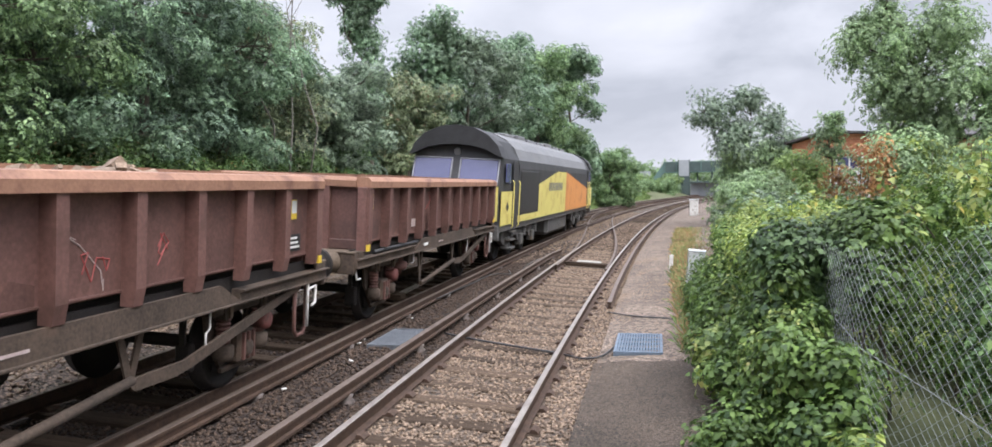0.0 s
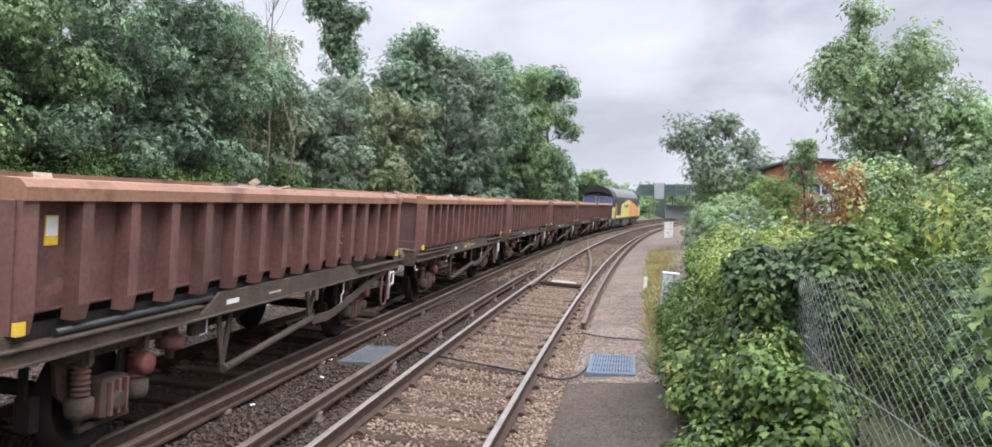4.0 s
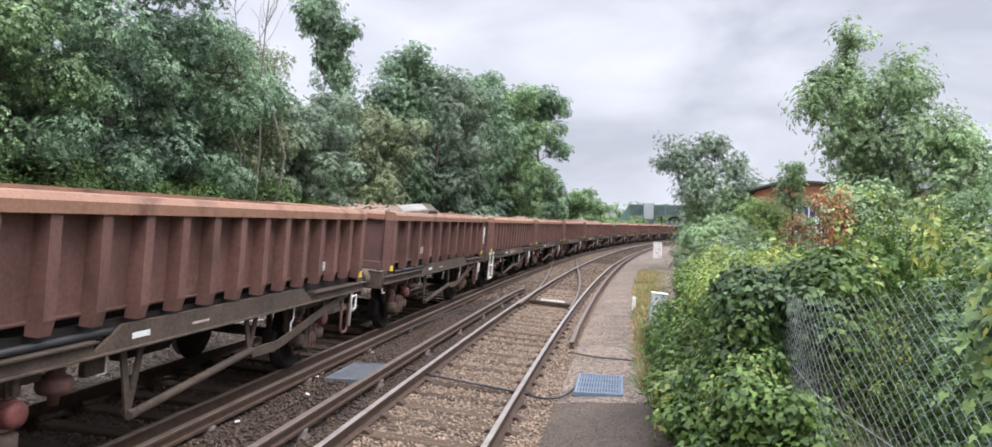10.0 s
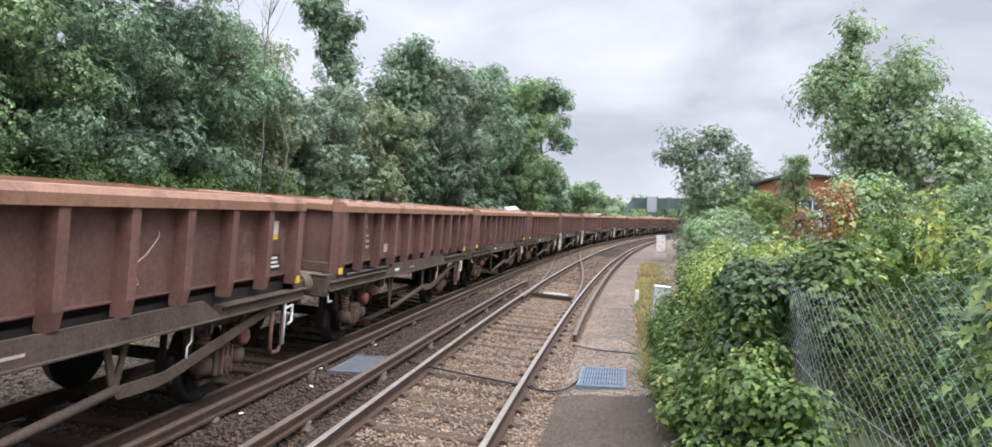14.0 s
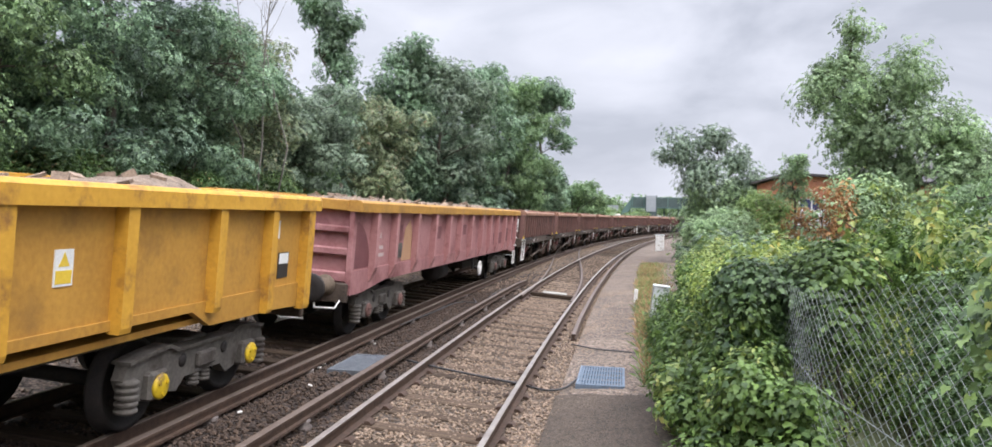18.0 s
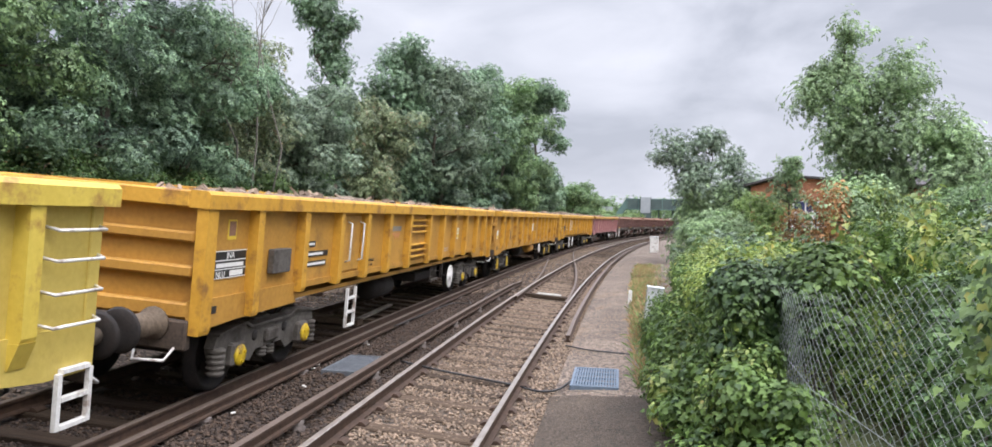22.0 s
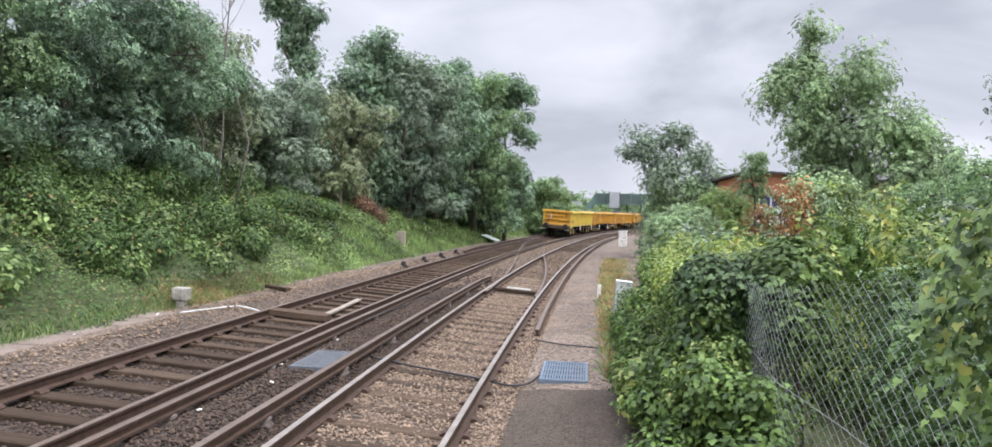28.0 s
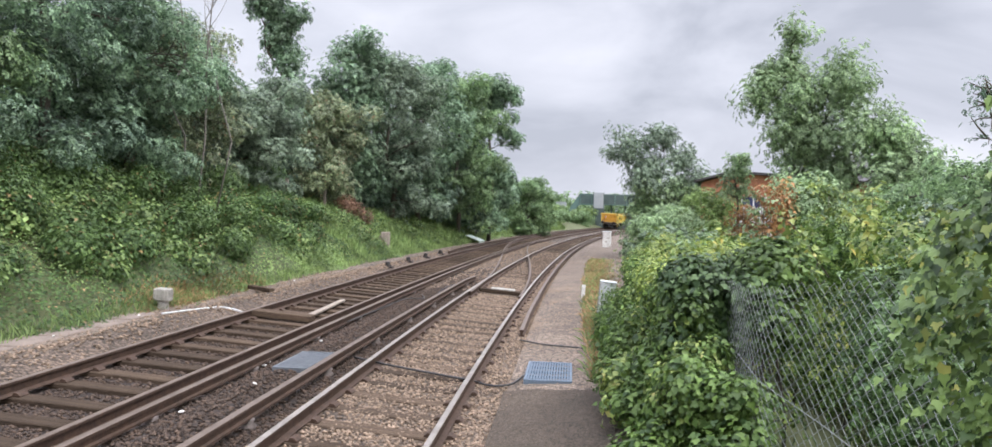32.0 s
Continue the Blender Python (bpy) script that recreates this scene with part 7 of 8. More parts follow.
def build_loco():
    w = thing("diesel_locomotive", "black diesel locomotive with yellow and orange sides", "locomotive")
    L = 10.45
    # body section: sides straight, upper sides slope in, low roof
    sec = [(-1.32, 1.05), (1.32, 1.05), (1.32, 2.72), (1.28, 2.95), (.92, 3.62), (.5, 3.78), (-.5, 3.78), (-.92, 3.62), (-1.28, 2.95), (-1.32, 2.72)]
    part("body_shell", prism(bmesh.new(), sec[:3] + [(1.28, 2.95), (-1.28, 2.95), (-1.32, 2.72)], -L + 2.3, L - 2.3, "Y"), M_LOCOBLACK, w)
    part("roof", prism(bmesh.new(), [(1.285, 2.952), (1.14, 3.28), (.86, 3.55), (.45, 3.73), (0, 3.79), (-.45, 3.73), (-.86, 3.55), (-1.14, 3.28), (-1.285, 2.952)], -L + 2.3, L - 2.3, "Y"), M_ROOF, w, "dull grey sloping roof")
    for k in range(7):
        part("roof_hatch", boxm(-.42, .42, -6.5 + k * 1.9, -5.2 + k * 1.9, 3.70, 3.83 + .05 * (k % 3 == 1), .03), M_ROOF, w)
    for s in (-1, 1):
        # cab: end slopes back above the waist
        bm = bmesh.new()
        base = [(-1.32, 1.05), (1.32, 1.05), (1.32, 2.30), (1.27, 2.95), (.98, 3.44), (.4, 3.74), (-.4, 3.74), (-.98, 3.44), (-1.27, 2.95), (-1.32, 2.30)]
        depth = [L, L, L, L - .2, L - .36, L - .46, L - .46, L - .36, L - .2, L]
        a = [bm.verts.new((x, s * (L - 2.302), z)) for x, z in base]
        b = [bm.verts.new((x * (.95 if z > 2.2 else .97), s * d, z)) for (x, z), d in zip(base, depth)]
        for i in range(10):
            bm.faces.new((a[i], a[(i + 1) % 10], b[(i + 1) % 10], b[i]))
        bm.faces.new(a)
        bm.faces.new((b[0], b[1], b[2], b[9]))
        bm.faces.new((b[9], b[2], b[3], b[8]))
        bm.faces.new((b[8], b[3], b[4], b[7]))
        bm.faces.new((b[7], b[4], b[5], b[6]))
        bmesh.ops.recalc_face_normals(bm, faces=bm.faces)
        cab = part("cab", bm, M_LOCOBLACK, w, "black driving cab")
        for x in (-.66, .66):
            m = Matrix.Translation((x, s * (L - .075), 2.56)) @ Matrix.Rotation(s * radians(-18.7) * -1, 4, "X")
            win = part("windscreen", boxm(-.52, .52, -.02, .02, -.34, .34, .015), M_GLASS, cab, "tinted windscreen")
            win.matrix_basis = m
            for dx0, dx1, z0, z1 in ((-.56, .56, .34, .38), (-.56, .56, -.38, -.34), (-.56, -.52, -.34, .34), (.52, .56, -.34, .34)):
                fr = part("window_frame", boxm(dx0, dx1, -.028, .028, z0, z1, .012), M_TOWERGREY, win)
        arc = [(1.31, 2.97), (1.17, 3.28), (.89, 3.56), (.46, 3.75), (0, 3.81), (-.46, 3.75), (-.89, 3.56), (-1.17, 3.28), (-1.31, 2.97),
               (-1.22, 2.98), (-.8, 3.18), (-.4, 3.26), (0, 3.28), (.4, 3.26), (.8, 3.18), (1.22, 2.98)]
        part("visor", prism(bmesh.new(), arc, s * (L - .62), s * (L + .02), "Y"), M_BLACK, cab, "black hood over the cab end")
        part("warning_panel", boxm(-1.24, 1.24, s * L - .012, s * L + .012, 1.25, 2.18, .01), M_LOCOYELLOW, cab, "yellow end panel")
        bm = bmesh.new()
        tube(bm, [(-1.2, s * (L - .24), 3.0), (1.2, s * (L - .24), 3.0)], .016)
        part("orange_line", bm, M_LOCOORANGE, cab, "thin orange line above the windows")
        bm = bmesh.new()
        lathe(bm, [(.05, s * (L - .36)), (.12, s * (L - .25)), (.10, s * (L - .2))], "Y", 16, (0, 0, 3.08))
        part("headlamp", bm, M_ROOF, cab)
        part("cab_window", boxm(1.30, 1.322, min(s * (L - .55), s * (L - 1.15)), max(s * (L - .55), s * (L - 1.15)), 2.28, 2.82, .01), M_GLASS, cab, "side window")
        part("cab_door", boxm(1.31, 1.335, min(s * (L - 1.45), s * (L - 2.05)), max(s * (L - 1.45), s * (L - 2.05)), 1.2, 2.9, .01), M_LOCOBLACK, cab)
        for y in (L - 1.36, L - 2.14):
            bm = bmesh.new()
            tube(bm, [(1.33, s * y, 1.0), (1.38, s * y, 1.05), (1.38, s * y, 2.3), (1.33, s * y, 2.35)], .018)
            part("handrail", bm, M_LOCOYELLOW, cab, "yellow handrail")
        part("cab_side_panel", boxm(1.318, 1.328, min(s * (L - .05), s * (L - 1.4)), max(s * (L - .05), s * (L - 1.4)), 1.12, 2.05), M_LOCOYELLOW, cab, "yellow lower cab side")
        bm = prism(bmesh.new(), [(s * (L - .62), 1.62), (s * (L - .8), 1.76), (s * (L - .98), 1.62), (s * (L - .8), 1.48)], 1.329, 1.333)
        part("emblem", bm, M_BLACK, cab, "small black diamond emblem")
        part("buffer_beam", boxm(-1.3, 1.3, min(s * (L - .1), s * (L + .06)), max(s * (L - .1), s * (L + .06)), .72, 1.12, .02), M_LOCOFRAME, w)
        for x in (-.865, .865):
            buffer(w, x, s * (L + .06), 1.0, s, .5)
        for q in range(3):
            part("cab_step", boxm(1.1, 1.34, min(s * (L - 1.45), s * (L - 2.05)), max(s * (L - 1.45), s * (L - 2.05)), .38 + .24 * q, .42 + .24 * q), M_LOCOFRAME, w)
        # three-axle bogie
        yb = s * (L - 3.55)
        bg = part("bogie", boxm(-.9, .9, -.3, .3, .6, .85), M_LOCOFRAME, w, "three-axle bogie frame")
        bg.matrix_basis = Matrix.Translation((0, yb, 0))
        for sx in (-1, 1):
            out = [(-2.5, .86), (2.5, .86), (2.5, .62), (2.2, .5), (1.5, .52), (1.2, .7), (.5, .7), (.3, .5), (-.3, .5), (-.5, .7), (-1.2, .7), (-1.5, .52), (-2.2, .5), (-2.5, .62)]
            part("side_frame", prism(bmesh.new(), out, sx * 1.0, sx * 1.14), M_LOCOFRAME, bg)
            for a in (-1.85, 0, 1.85):
                part("axle_box", boxm(min(sx * 1.0, sx * 1.22), max(sx * 1.0, sx * 1.22), a - .2, a + .2, .36, .72, .03), M_LOCOFRAME, bg)
                part("spring", spring(.09, .62, .92, 4, (sx * 1.18, a + .34, 0)), M_LOCOFRAME, bg)
        for a in (-1.85, 0, 1.85):
            beam = part("axle", boxm(-.9, .9, -.05, .05, -.05, .05), M_GRIME_SHADE, w)
            beam.matrix_basis = Matrix.Translation((0, yb + a, .475))
            WHEELS.append(wheelset(beam, WHEEL_BIG))
    # livery on the visible side
    X = 1.322
    part("yellow_band", prism(bmesh.new(), [(-8.2, 1.12), (1.2, 1.12), (1.2, 2.72), (-1.0, 2.72), (-4.9, 2.25), (-4.9, 1.32), (-8.2, 1.32)], X - .002, X + .003), M_LOCOYELLOW, w, "yellow side band")
    part("orange_band", prism(bmesh.new(), [(1.202, 1.12), (9.9, 1.12), (9.9, 1.55), (8.2, 2.05), (1.202, 2.74), (1.202, 1.12)][:-1], X - .002, X + .003), M_LOCOORANGE, w, "orange side band")
    for i in range(9):
        part("logo_mark", boxm(X + .003, X + .006, -2.9 + i * .36, -2.64 + i * .36, 2.0, 2.3), M_ROOF, w, "grey logo mark")
    part("engine_grille", boxm(X - .01, X + .012, -7.9, -5.1, 1.37, 2.65, .01), M_BLACK, w, "black side grille")
    part("fuel_tank", boxm(-1.2, 1.2, -2.2, 2.6, .32, 1.02, .12), M_LOCOFRAME, w, "grimy rounded fuel tank")
    part("side_sill", boxm(-1.3, 1.3, -L + .1, L - .1, .95, 1.06), M_LOCOFRAME, w)
    TRAIN.append((w, 20.62 + L, 6.8))


build_loco()

# ---------- lineside things ----------
M_CONCRETE = surface("weathered_concrete", (0.20, 0.185, 0.16), (0.42, 0.40, 0.36), 5, 0.9, 0.5, fine=60, stain=(0.12, 0.12, 0.09), stain_scale=3)
M_PALE = surface("pale_grey_plastic", (0.5, 0.52, 0.52), (0.68, 0.70, 0.70), 4, 0.6, 0.1, stain=(0.36, 0.38, 0.34), stain_scale=4)
M_GALV = surface("galvanised_wire", (0.15, 0.165, 0.16), (0.27, 0.29, 0.28), 12, 0.6, 0.1, metal=0.2)
M_TIMBER = surface("grey_timber", (0.15, 0.12, 0.095), (0.34, 0.29, 0.24), 6, 0.9, 0.5, fine=40, stretch=(1, 1, 0.2))
M_PATHSLAB = surface("dusty_path_slab", (0.12, 0.092, 0.075), (0.25, 0.198, 0.165), 5, 0.95, 0.5, fine=60)
# bridge greens with distance haze mixed into the colour
M_BRIDGE = surface("hazed_dark_green_steel", (0.040, 0.062, 0.060), (0.075, 0.105, 0.10), 1, 0.6, 0.1)
M_BRIDGE2 = surface("hazed_mid_green_steel", (0.075, 0.13, 0.118), (0.11, 0.18, 0.165), 1, 0.6, 0.1)
M_TOWER = surface("light_grey_cladding", (0.25, 0.265, 0.285), (0.34, 0.355, 0.375), 1, 0.6, 0.1)
M_SLATE_ROOF = surface("dark_roof", (0.05, 0.045, 0.045), (0.11, 0.10, 0.10), 3, 0.8, 0.3)
M_RENDER = surface("white_render", (0.68, 0.68, 0.67), (0.8, 0.8, 0.79), 2, 0.8, 0.2)
M_COVER = surface("pale_green_cover", (0.38, 0.47, 0.42), (0.52, 0.60, 0.55), 3, 0.6, 0.2, stain=(0.3, 0.34, 0.28), stain_scale=2)


def brick_wall(name):
    m, n, l, b = principled(name)
    co = n.new("ShaderNodeTexCoord")
    mp = n.new("ShaderNodeMapping")
    mp.inputs["Rotation"].default_value = (radians(90), 0, 0)
    br = n.new("ShaderNodeTexBrick")
    br.inputs["Scale"].default_value = 4.4
    br.inputs["Color1"].default_value = (0.40, 0.150, 0.085, 1)
    br.inputs["Color2"].default_value = (0.54, 0.225, 0.125, 1)
    br.inputs["Mortar"].default_value = (0.42, 0.26, 0.18, 1)
    br.inputs["Mortar Size"].default_value = 0.012
    l.new(co.outputs["Object"], mp.inputs["Vector"])
    l.new(mp.outputs[0], br.inputs["Vector"])
    l.new(br.outputs["Color"], b.inputs["Base Color"])
    b.inputs["Roughness"].default_value = 0.9
    return m


M_BRICK = brick_wall("orange_red_brick")


def grating(label, u0, u1, v0, v1, z, bars_n, across, steel):
    g = thing("drain_grating", label, "grating", "blue gratings")
    um, vm = (u0 + u1) / 2, (v0 + v1) / 2
    g.matrix_world = facing(um, vm, z)
    a, b = (v1 - v0) / 2, (u1 - u0) / 2
    for x0, x1, y0, y1 in ((-a, a, -b, -b + .04), (-a, a, b - .04, b), (-a, -a + .04, -b + .04, b - .04), (a - .04, a, -b + .04, b - .04)):
        part("frame", boxm(x0, x1, y0, y1, -.06, .025, .004), steel, g)
    # shallow black plate paints the shade of a pit
    part("pit", boxm(-a + .03, a - .03, -b + .03, b - .03, -.06, -.045), M_BLACK, g, "dark pit below the bars")
    for i in range(bars_n):
        if across:
            c = -b + .04 + (i + .5) * (2 * b - .08) / bars_n
            part("bar", boxm(-a + .04, a - .04, c - .011, c + .011, -.03, .018), steel, g)
        else:
            c = -a + .04 + (i + .5) * (2 * a - .08) / bars_n
            part("bar", boxm(c - .011, c + .011, -b + .04, b - .04, -.03, .018), steel, g)
    for i in range(3):
        c = -b + (i + 1) * 2 * b / 4
        part("cross_bar", boxm(-a + .04, a - .04, c - .008, c + .008, -.035, .012), steel, g)


grating("blue-grey steel grating set in the path end", 10.9, 12.25, 1.50, 2.18, -0.125, 15, False, M_GRATE)
grating("dusty dark grey steel grating between the tracks", 10.2, 11.4, -1.88, -1.28, 0.035, 13, False, M_GRATE_DUSTY)


def chain_fence():
    f = thing("chain_link_fence", "sagging galvanised chain-link fence tangled with leaves", "fence")
    V0 = 3.52
    verts, faces = [], []
    cell, tall = 0.15, 0.085      # the slack mesh is pulled wide
    cols = int((8.4 - 0.4) / cell)
    r = 0.0019

    def top(u):
        return float(np.interp(u, [0.4, 3.2, 4.2, 5.6, 6.6, 8.4], [2.02, 2.02, 1.97, 1.80, 1.70, 1.7]))

    def at(u, z):
        sag = 0.05 * math.sin(u * 1.9) * math.sin(z * 1.6) + 0.03 * noise.noise((u * 1.3, z * 1.3, 2))
        return spot(u, V0 + sag, z)
    for cidx in range(cols):
        for par in (0, 1):
            u0 = 0.4 + cidx * cell + par * cell / 2
            n = int((top(u0) + 0.15) / (tall / 2))
            prev = None
            for k in range(n + 1):
                z = -0.15 + k * tall / 2
                side = (k + par) % 2
                c = at(u0 + (cell / 4 if side else -cell / 4) * 1.06, z)
                b = len(verts)
                off = 0.002 if side else -0.002
                verts += [(c.x + r, c.y + off, c.z), (c.x - r * .5, c.y + off, c.z + r), (c.x - r * .5, c.y + off, c.z - r)]
                if prev is not None:
                    for i in range(3):
                        faces.append((prev + i, prev + (i + 1) % 3, b + (i + 1) % 3, b + i))
                prev = b
    part("wire_mesh", mesh_of("wire_mesh", verts, faces, M_GALV), None, f, "galvanised diamond wire mesh")
    for u in (0.6, 2.6):
        bm = boxm(-.055, .055, -.055, .055, -.3, top(u) + .12, .012)
        p = part("post", bm, M_CONCRETE, f, "weathered concrete post")
        p.matrix_world = facing(u, V0 + .09, 0)
    for z in (0.35, 1.05):
        bm = bmesh.new()
        tube(bm, [at(u, z) + Vector((.01, 0, 0)) for u in np.arange(.5, 8.3, .6)], .003, 4)
        part("line_wire", bm, M_GALV, f)


chain_fence()


def small_thing(name, label, category, m, pieces, group=""):
    t = thing(name, label, category, group, m)
    for pn, bm, mat in pieces:
        part(pn, bm, mat, t)
    return t


# concrete stub by the path, with a darker cap and a bent wire
small_thing("marker_stub", "short fluted concrete marker stub beside the gravel", "post", facing(15.0, -6.15, 0.05, .04),
            [("shaft", boxm(-.09, .09, -.08, .08, -.1, .2, .012), M_CONCRETE), ("head", boxm(-.15, .15, -.11, .11, .2, .46, .02), M_CONCRETE),
             ("rib", boxm(-.165, -.10, -.12, .12, .24, .44, .01), M_CONCRETE), ("rib", boxm(.02, .08, -.125, .12, .24, .44, .01), M_CONCRETE)])
small_thing("lineside_cabinet", "pale leaning plastic cabinet half hidden by the hedge", "cabinet", facing(17.3, 2.86, -0.12, .09),
            [("body", boxm(-.17, .17, -.12, .12, 0, .86, .015), M_PALE), ("lid", boxm(-.185, .185, -.135, .135, .86, .90, .01), M_PALE), ("edge", boxm(-.19, -.172, -.1, .1, .05, .84), M_CONCRETE)])
small_thing("lineside_cabinet", "white equipment cabinet standing beside the curve", "cabinet", facing(57, 2.95, -0.1),
            [("body", boxm(-.3, .3, -.25, .25, 0, 1.1, .02), M_WHITE), ("lid", boxm(-.33, .33, -.28, .28, 1.1, 1.16, .01), M_PALE), ("plinth", boxm(-.33, .33, -.28, .28, -.2, .0), M_CONCRETE)])
small_thing("marker_peg", "small white marker peg in the verge", "post", facing(21.8, 2.4, -0.1, .05), [("peg", boxm(-.05, .05, -.04, .04, -.05, .36, .01), M_WHITE)])
small_thing("timber_stump", "weathered split timber stump on the bank", "post", Matrix.Translation(polar(-7.97, 36) + Vector((0, 0, .1))),
            [("stump", boxm(-.2, .2, -.16, .16, -.2, .72, .03), M_TIMBER), ("split_board", boxm(-.26, -.19, -.14, .16, -.1, .56, .01), M_TIMBER)])
small_thing("white_pole", "slim pole with a white lower half by the wood", "pole", Matrix.Translation(polar(-1.28, 58)),
            [("pole", rodm((0, 0, -.2), (0.05, 0, 2.5), .05, .04), M_TIMBER), ("white_sleeve", rodm((0, 0, -.1), (0.012, 0, .75), .075, .075), M_WHITE)])
small_thing("cover_sheet", "pale green sloping cover sheet beside the track", "cover", facing(53, -6.1, .38, .35),
            [("sheet", boxm(-.55, .55, -.9, .9, 0, .04, .01), M_COVER), ("lip", boxm(.5, .56, -.9, .9, -.22, .0, .01), M_COVER)])
for k in range(6):
    u = 30.5 + k * 4.6
    p = spot(u, -9.9 - .15 * (k % 3))
    small_thing("fence_post", "old grey timber fence post under the trees", "post", Matrix.Translation((p.x, p.y, ground_at(p.x, p.y))) @ Matrix.Rotation(.04 * (k % 3 - 1), 4, "Y"),
                [("post", boxm(-.06, .06, -.05, .05, -.2, 1.25, .012), M_TIMBER)], "fence posts along the bank")
# boards and plates in the tracks
small_thing("track_board", "dark timber board laid across the far track", "board", facing(14.9, -3.62, top_far(-3.62) - .13, math.atan(CANT_FAR)), [("board", boxm(-.66, .66, -.17, .17, 0, .12, .012), M_SLEEPER)])
small_thing("track_board", "pale narrow plank lying between the far rails", "board", facing(16.6, -3.25, top_far(-3.2) - .12, math.atan(CANT_FAR), .06), [("plank", boxm(-.06, .06, -1.5, 1.5, 0, .05, .008), M_TIMBER)])
small_thing("track_plate", "worn concrete plate between the near rails", "plate", facing(23.2, .05, top_near(0) - .12, math.atan(CANT)), [("plate", boxm(-.42, .3, -.3, .3, 0, .04, .01), M_CONCRETE), ("beam", boxm(-.7, .7, -.75, -.5, -.03, .07, .01), M_SLEEPER)])
small_thing("old_timber", "short dark offcut of timber on the gravel", "board", facing(18.4, -5.55, .14, 0, .9), [("timber", boxm(-.07, .07, -.55, .55, 0, .10, .012), M_SLEEPER)])
for k in range(4):
    small_thing("insulator_pot", "dark conductor rail insulator lying on the gravel", "insulator", facing(27.5 + 3.1 * k, -4.75, .13), [("pot", lathe(bmesh.new(), [(.12, 0), (.13, .05), (.09, .1), (.10, .16), (.05, .2)], "Z", 12), M_GRIME_SHADE), ("base", boxm(-.2, .2, -.12, .12, -.02, .03, .01), M_GRIME_SHADE)], "loose insulators")
for k in range(7):
    small_thing("path_slab", "worn concrete path slab sunk in gravel", "slab", facing(8.2 + k * .95, -6.28 + .06 * (k % 2), .075, .01 * (k % 3 - 1), .02 * (k % 3 - 1)), [("slab", boxm(-.42, .42, -.44, .44, -.05, .022, .012), M_PATHSLAB)], "path slabs")
# insulators under the conductor rails nearby
for k in range(11):
    u = 5.2 + 2.6 * k
    for v, h in ((-0.7525 - .43, top_near(-1.18) - .16), (-GAP + .7525 + .43, top_far(-2.23) - .16)):
        if v > -1.5 and u > 25:
            continue
        small_thing("rail_insulator", "grimy porcelain insulator under the conductor rail", "insulator", facing(u, v, h), [("pot", lathe(bmesh.new(), [(.09, -.02), (.1, .03), (.07, .06), (.085, .1), (.05, .12)], "Z", 10), M_POT)], "rail insulators")


def cable(label, pts, r, material, name="cable"):
    bm = bmesh.new()
    P = [spot(u, v, z) for u, v, z in pts]
    fine = []
    for i in range(len(P) - 1):
        a, b, c, d = P[max(0, i - 1)], P[i], P[i + 1], P[min(len(P) - 1, i + 2)]
        for k in range(5):
            t = k / 5
            fine.append(0.5 * ((2 * b) + (c - a) * t + (2 * a - 5 * b + 4 * c - d) * t * t + (3 * b - a - 3 * c + d) * t ** 3))
    fine.append(P[-1])
    tube(bm, fine, r, 6)
    ob = part(name, bm, material)
    tagged(ob, label, "cable", "track cables")


cable("black bonding cable lying across the near track", [(11.5, -1.1, -.02), (11.3, -.6, -.06), (11.2, -.1, -.11), (11.0, .4, -.13), (11.0, .72, -.17)], .018, M_BLACK)
cable("black bonding cable looping to the grating", [(11.0, .8, -.19), (10.7, 1.1, -.17), (10.75, 1.35, -.14), (11.2, 1.5, -.1)], .016, M_BLACK)
cable("black cable crossing the gravel verge", [(14.5, 1.2, -.15), (14.0, 1.7, -.13), (13.7, 2.4, -.12), (13.0, 2.9, -.1)], .014, M_BLACK)
cable("thin black cable between the tracks", [(19.5, -1.7, .06), (18.7, -1.5, .06), (18.5, -1.9, .07), (16.5, -2.0, .07), (14.4, -2.1, .07)], .012, M_BLACK)
cable("pale cable beside the far rail", [(14.0, -5.6, .14), (14.6, -5.3, .15), (15.0, -4.9, .17), (14.9, -4.4, .1)], .016, M_PALE)
cable("black cable under the conductor rail end", [(24.8, -1.2, .0), (22.5, -1.5, .03), (20.2, -1.45, .04)], .014, M_BLACK)
rs_l = random.Random(5)
for u, v in ((12.6, -2.0), (10.9, -2.2), (10.6, -2.15), (13.9, -6.0), (11.4, -5.9), (9.2, -1.7), (8.0, -2.0), (21.5, -5.9)):
    bm = boxm(-.028, .028, -.018, .018, 0, .018, .005)
    ob = part("litter_scrap", bm, M_WHITE)
    ob.matrix_world = facing(u, v, bed(v) + .035, rs_l.uniform(-.5, .5), rs_l.uniform(0, 3))
    tagged(ob, "crumpled white scrap of litter on the ballast", "litter", "litter scraps")

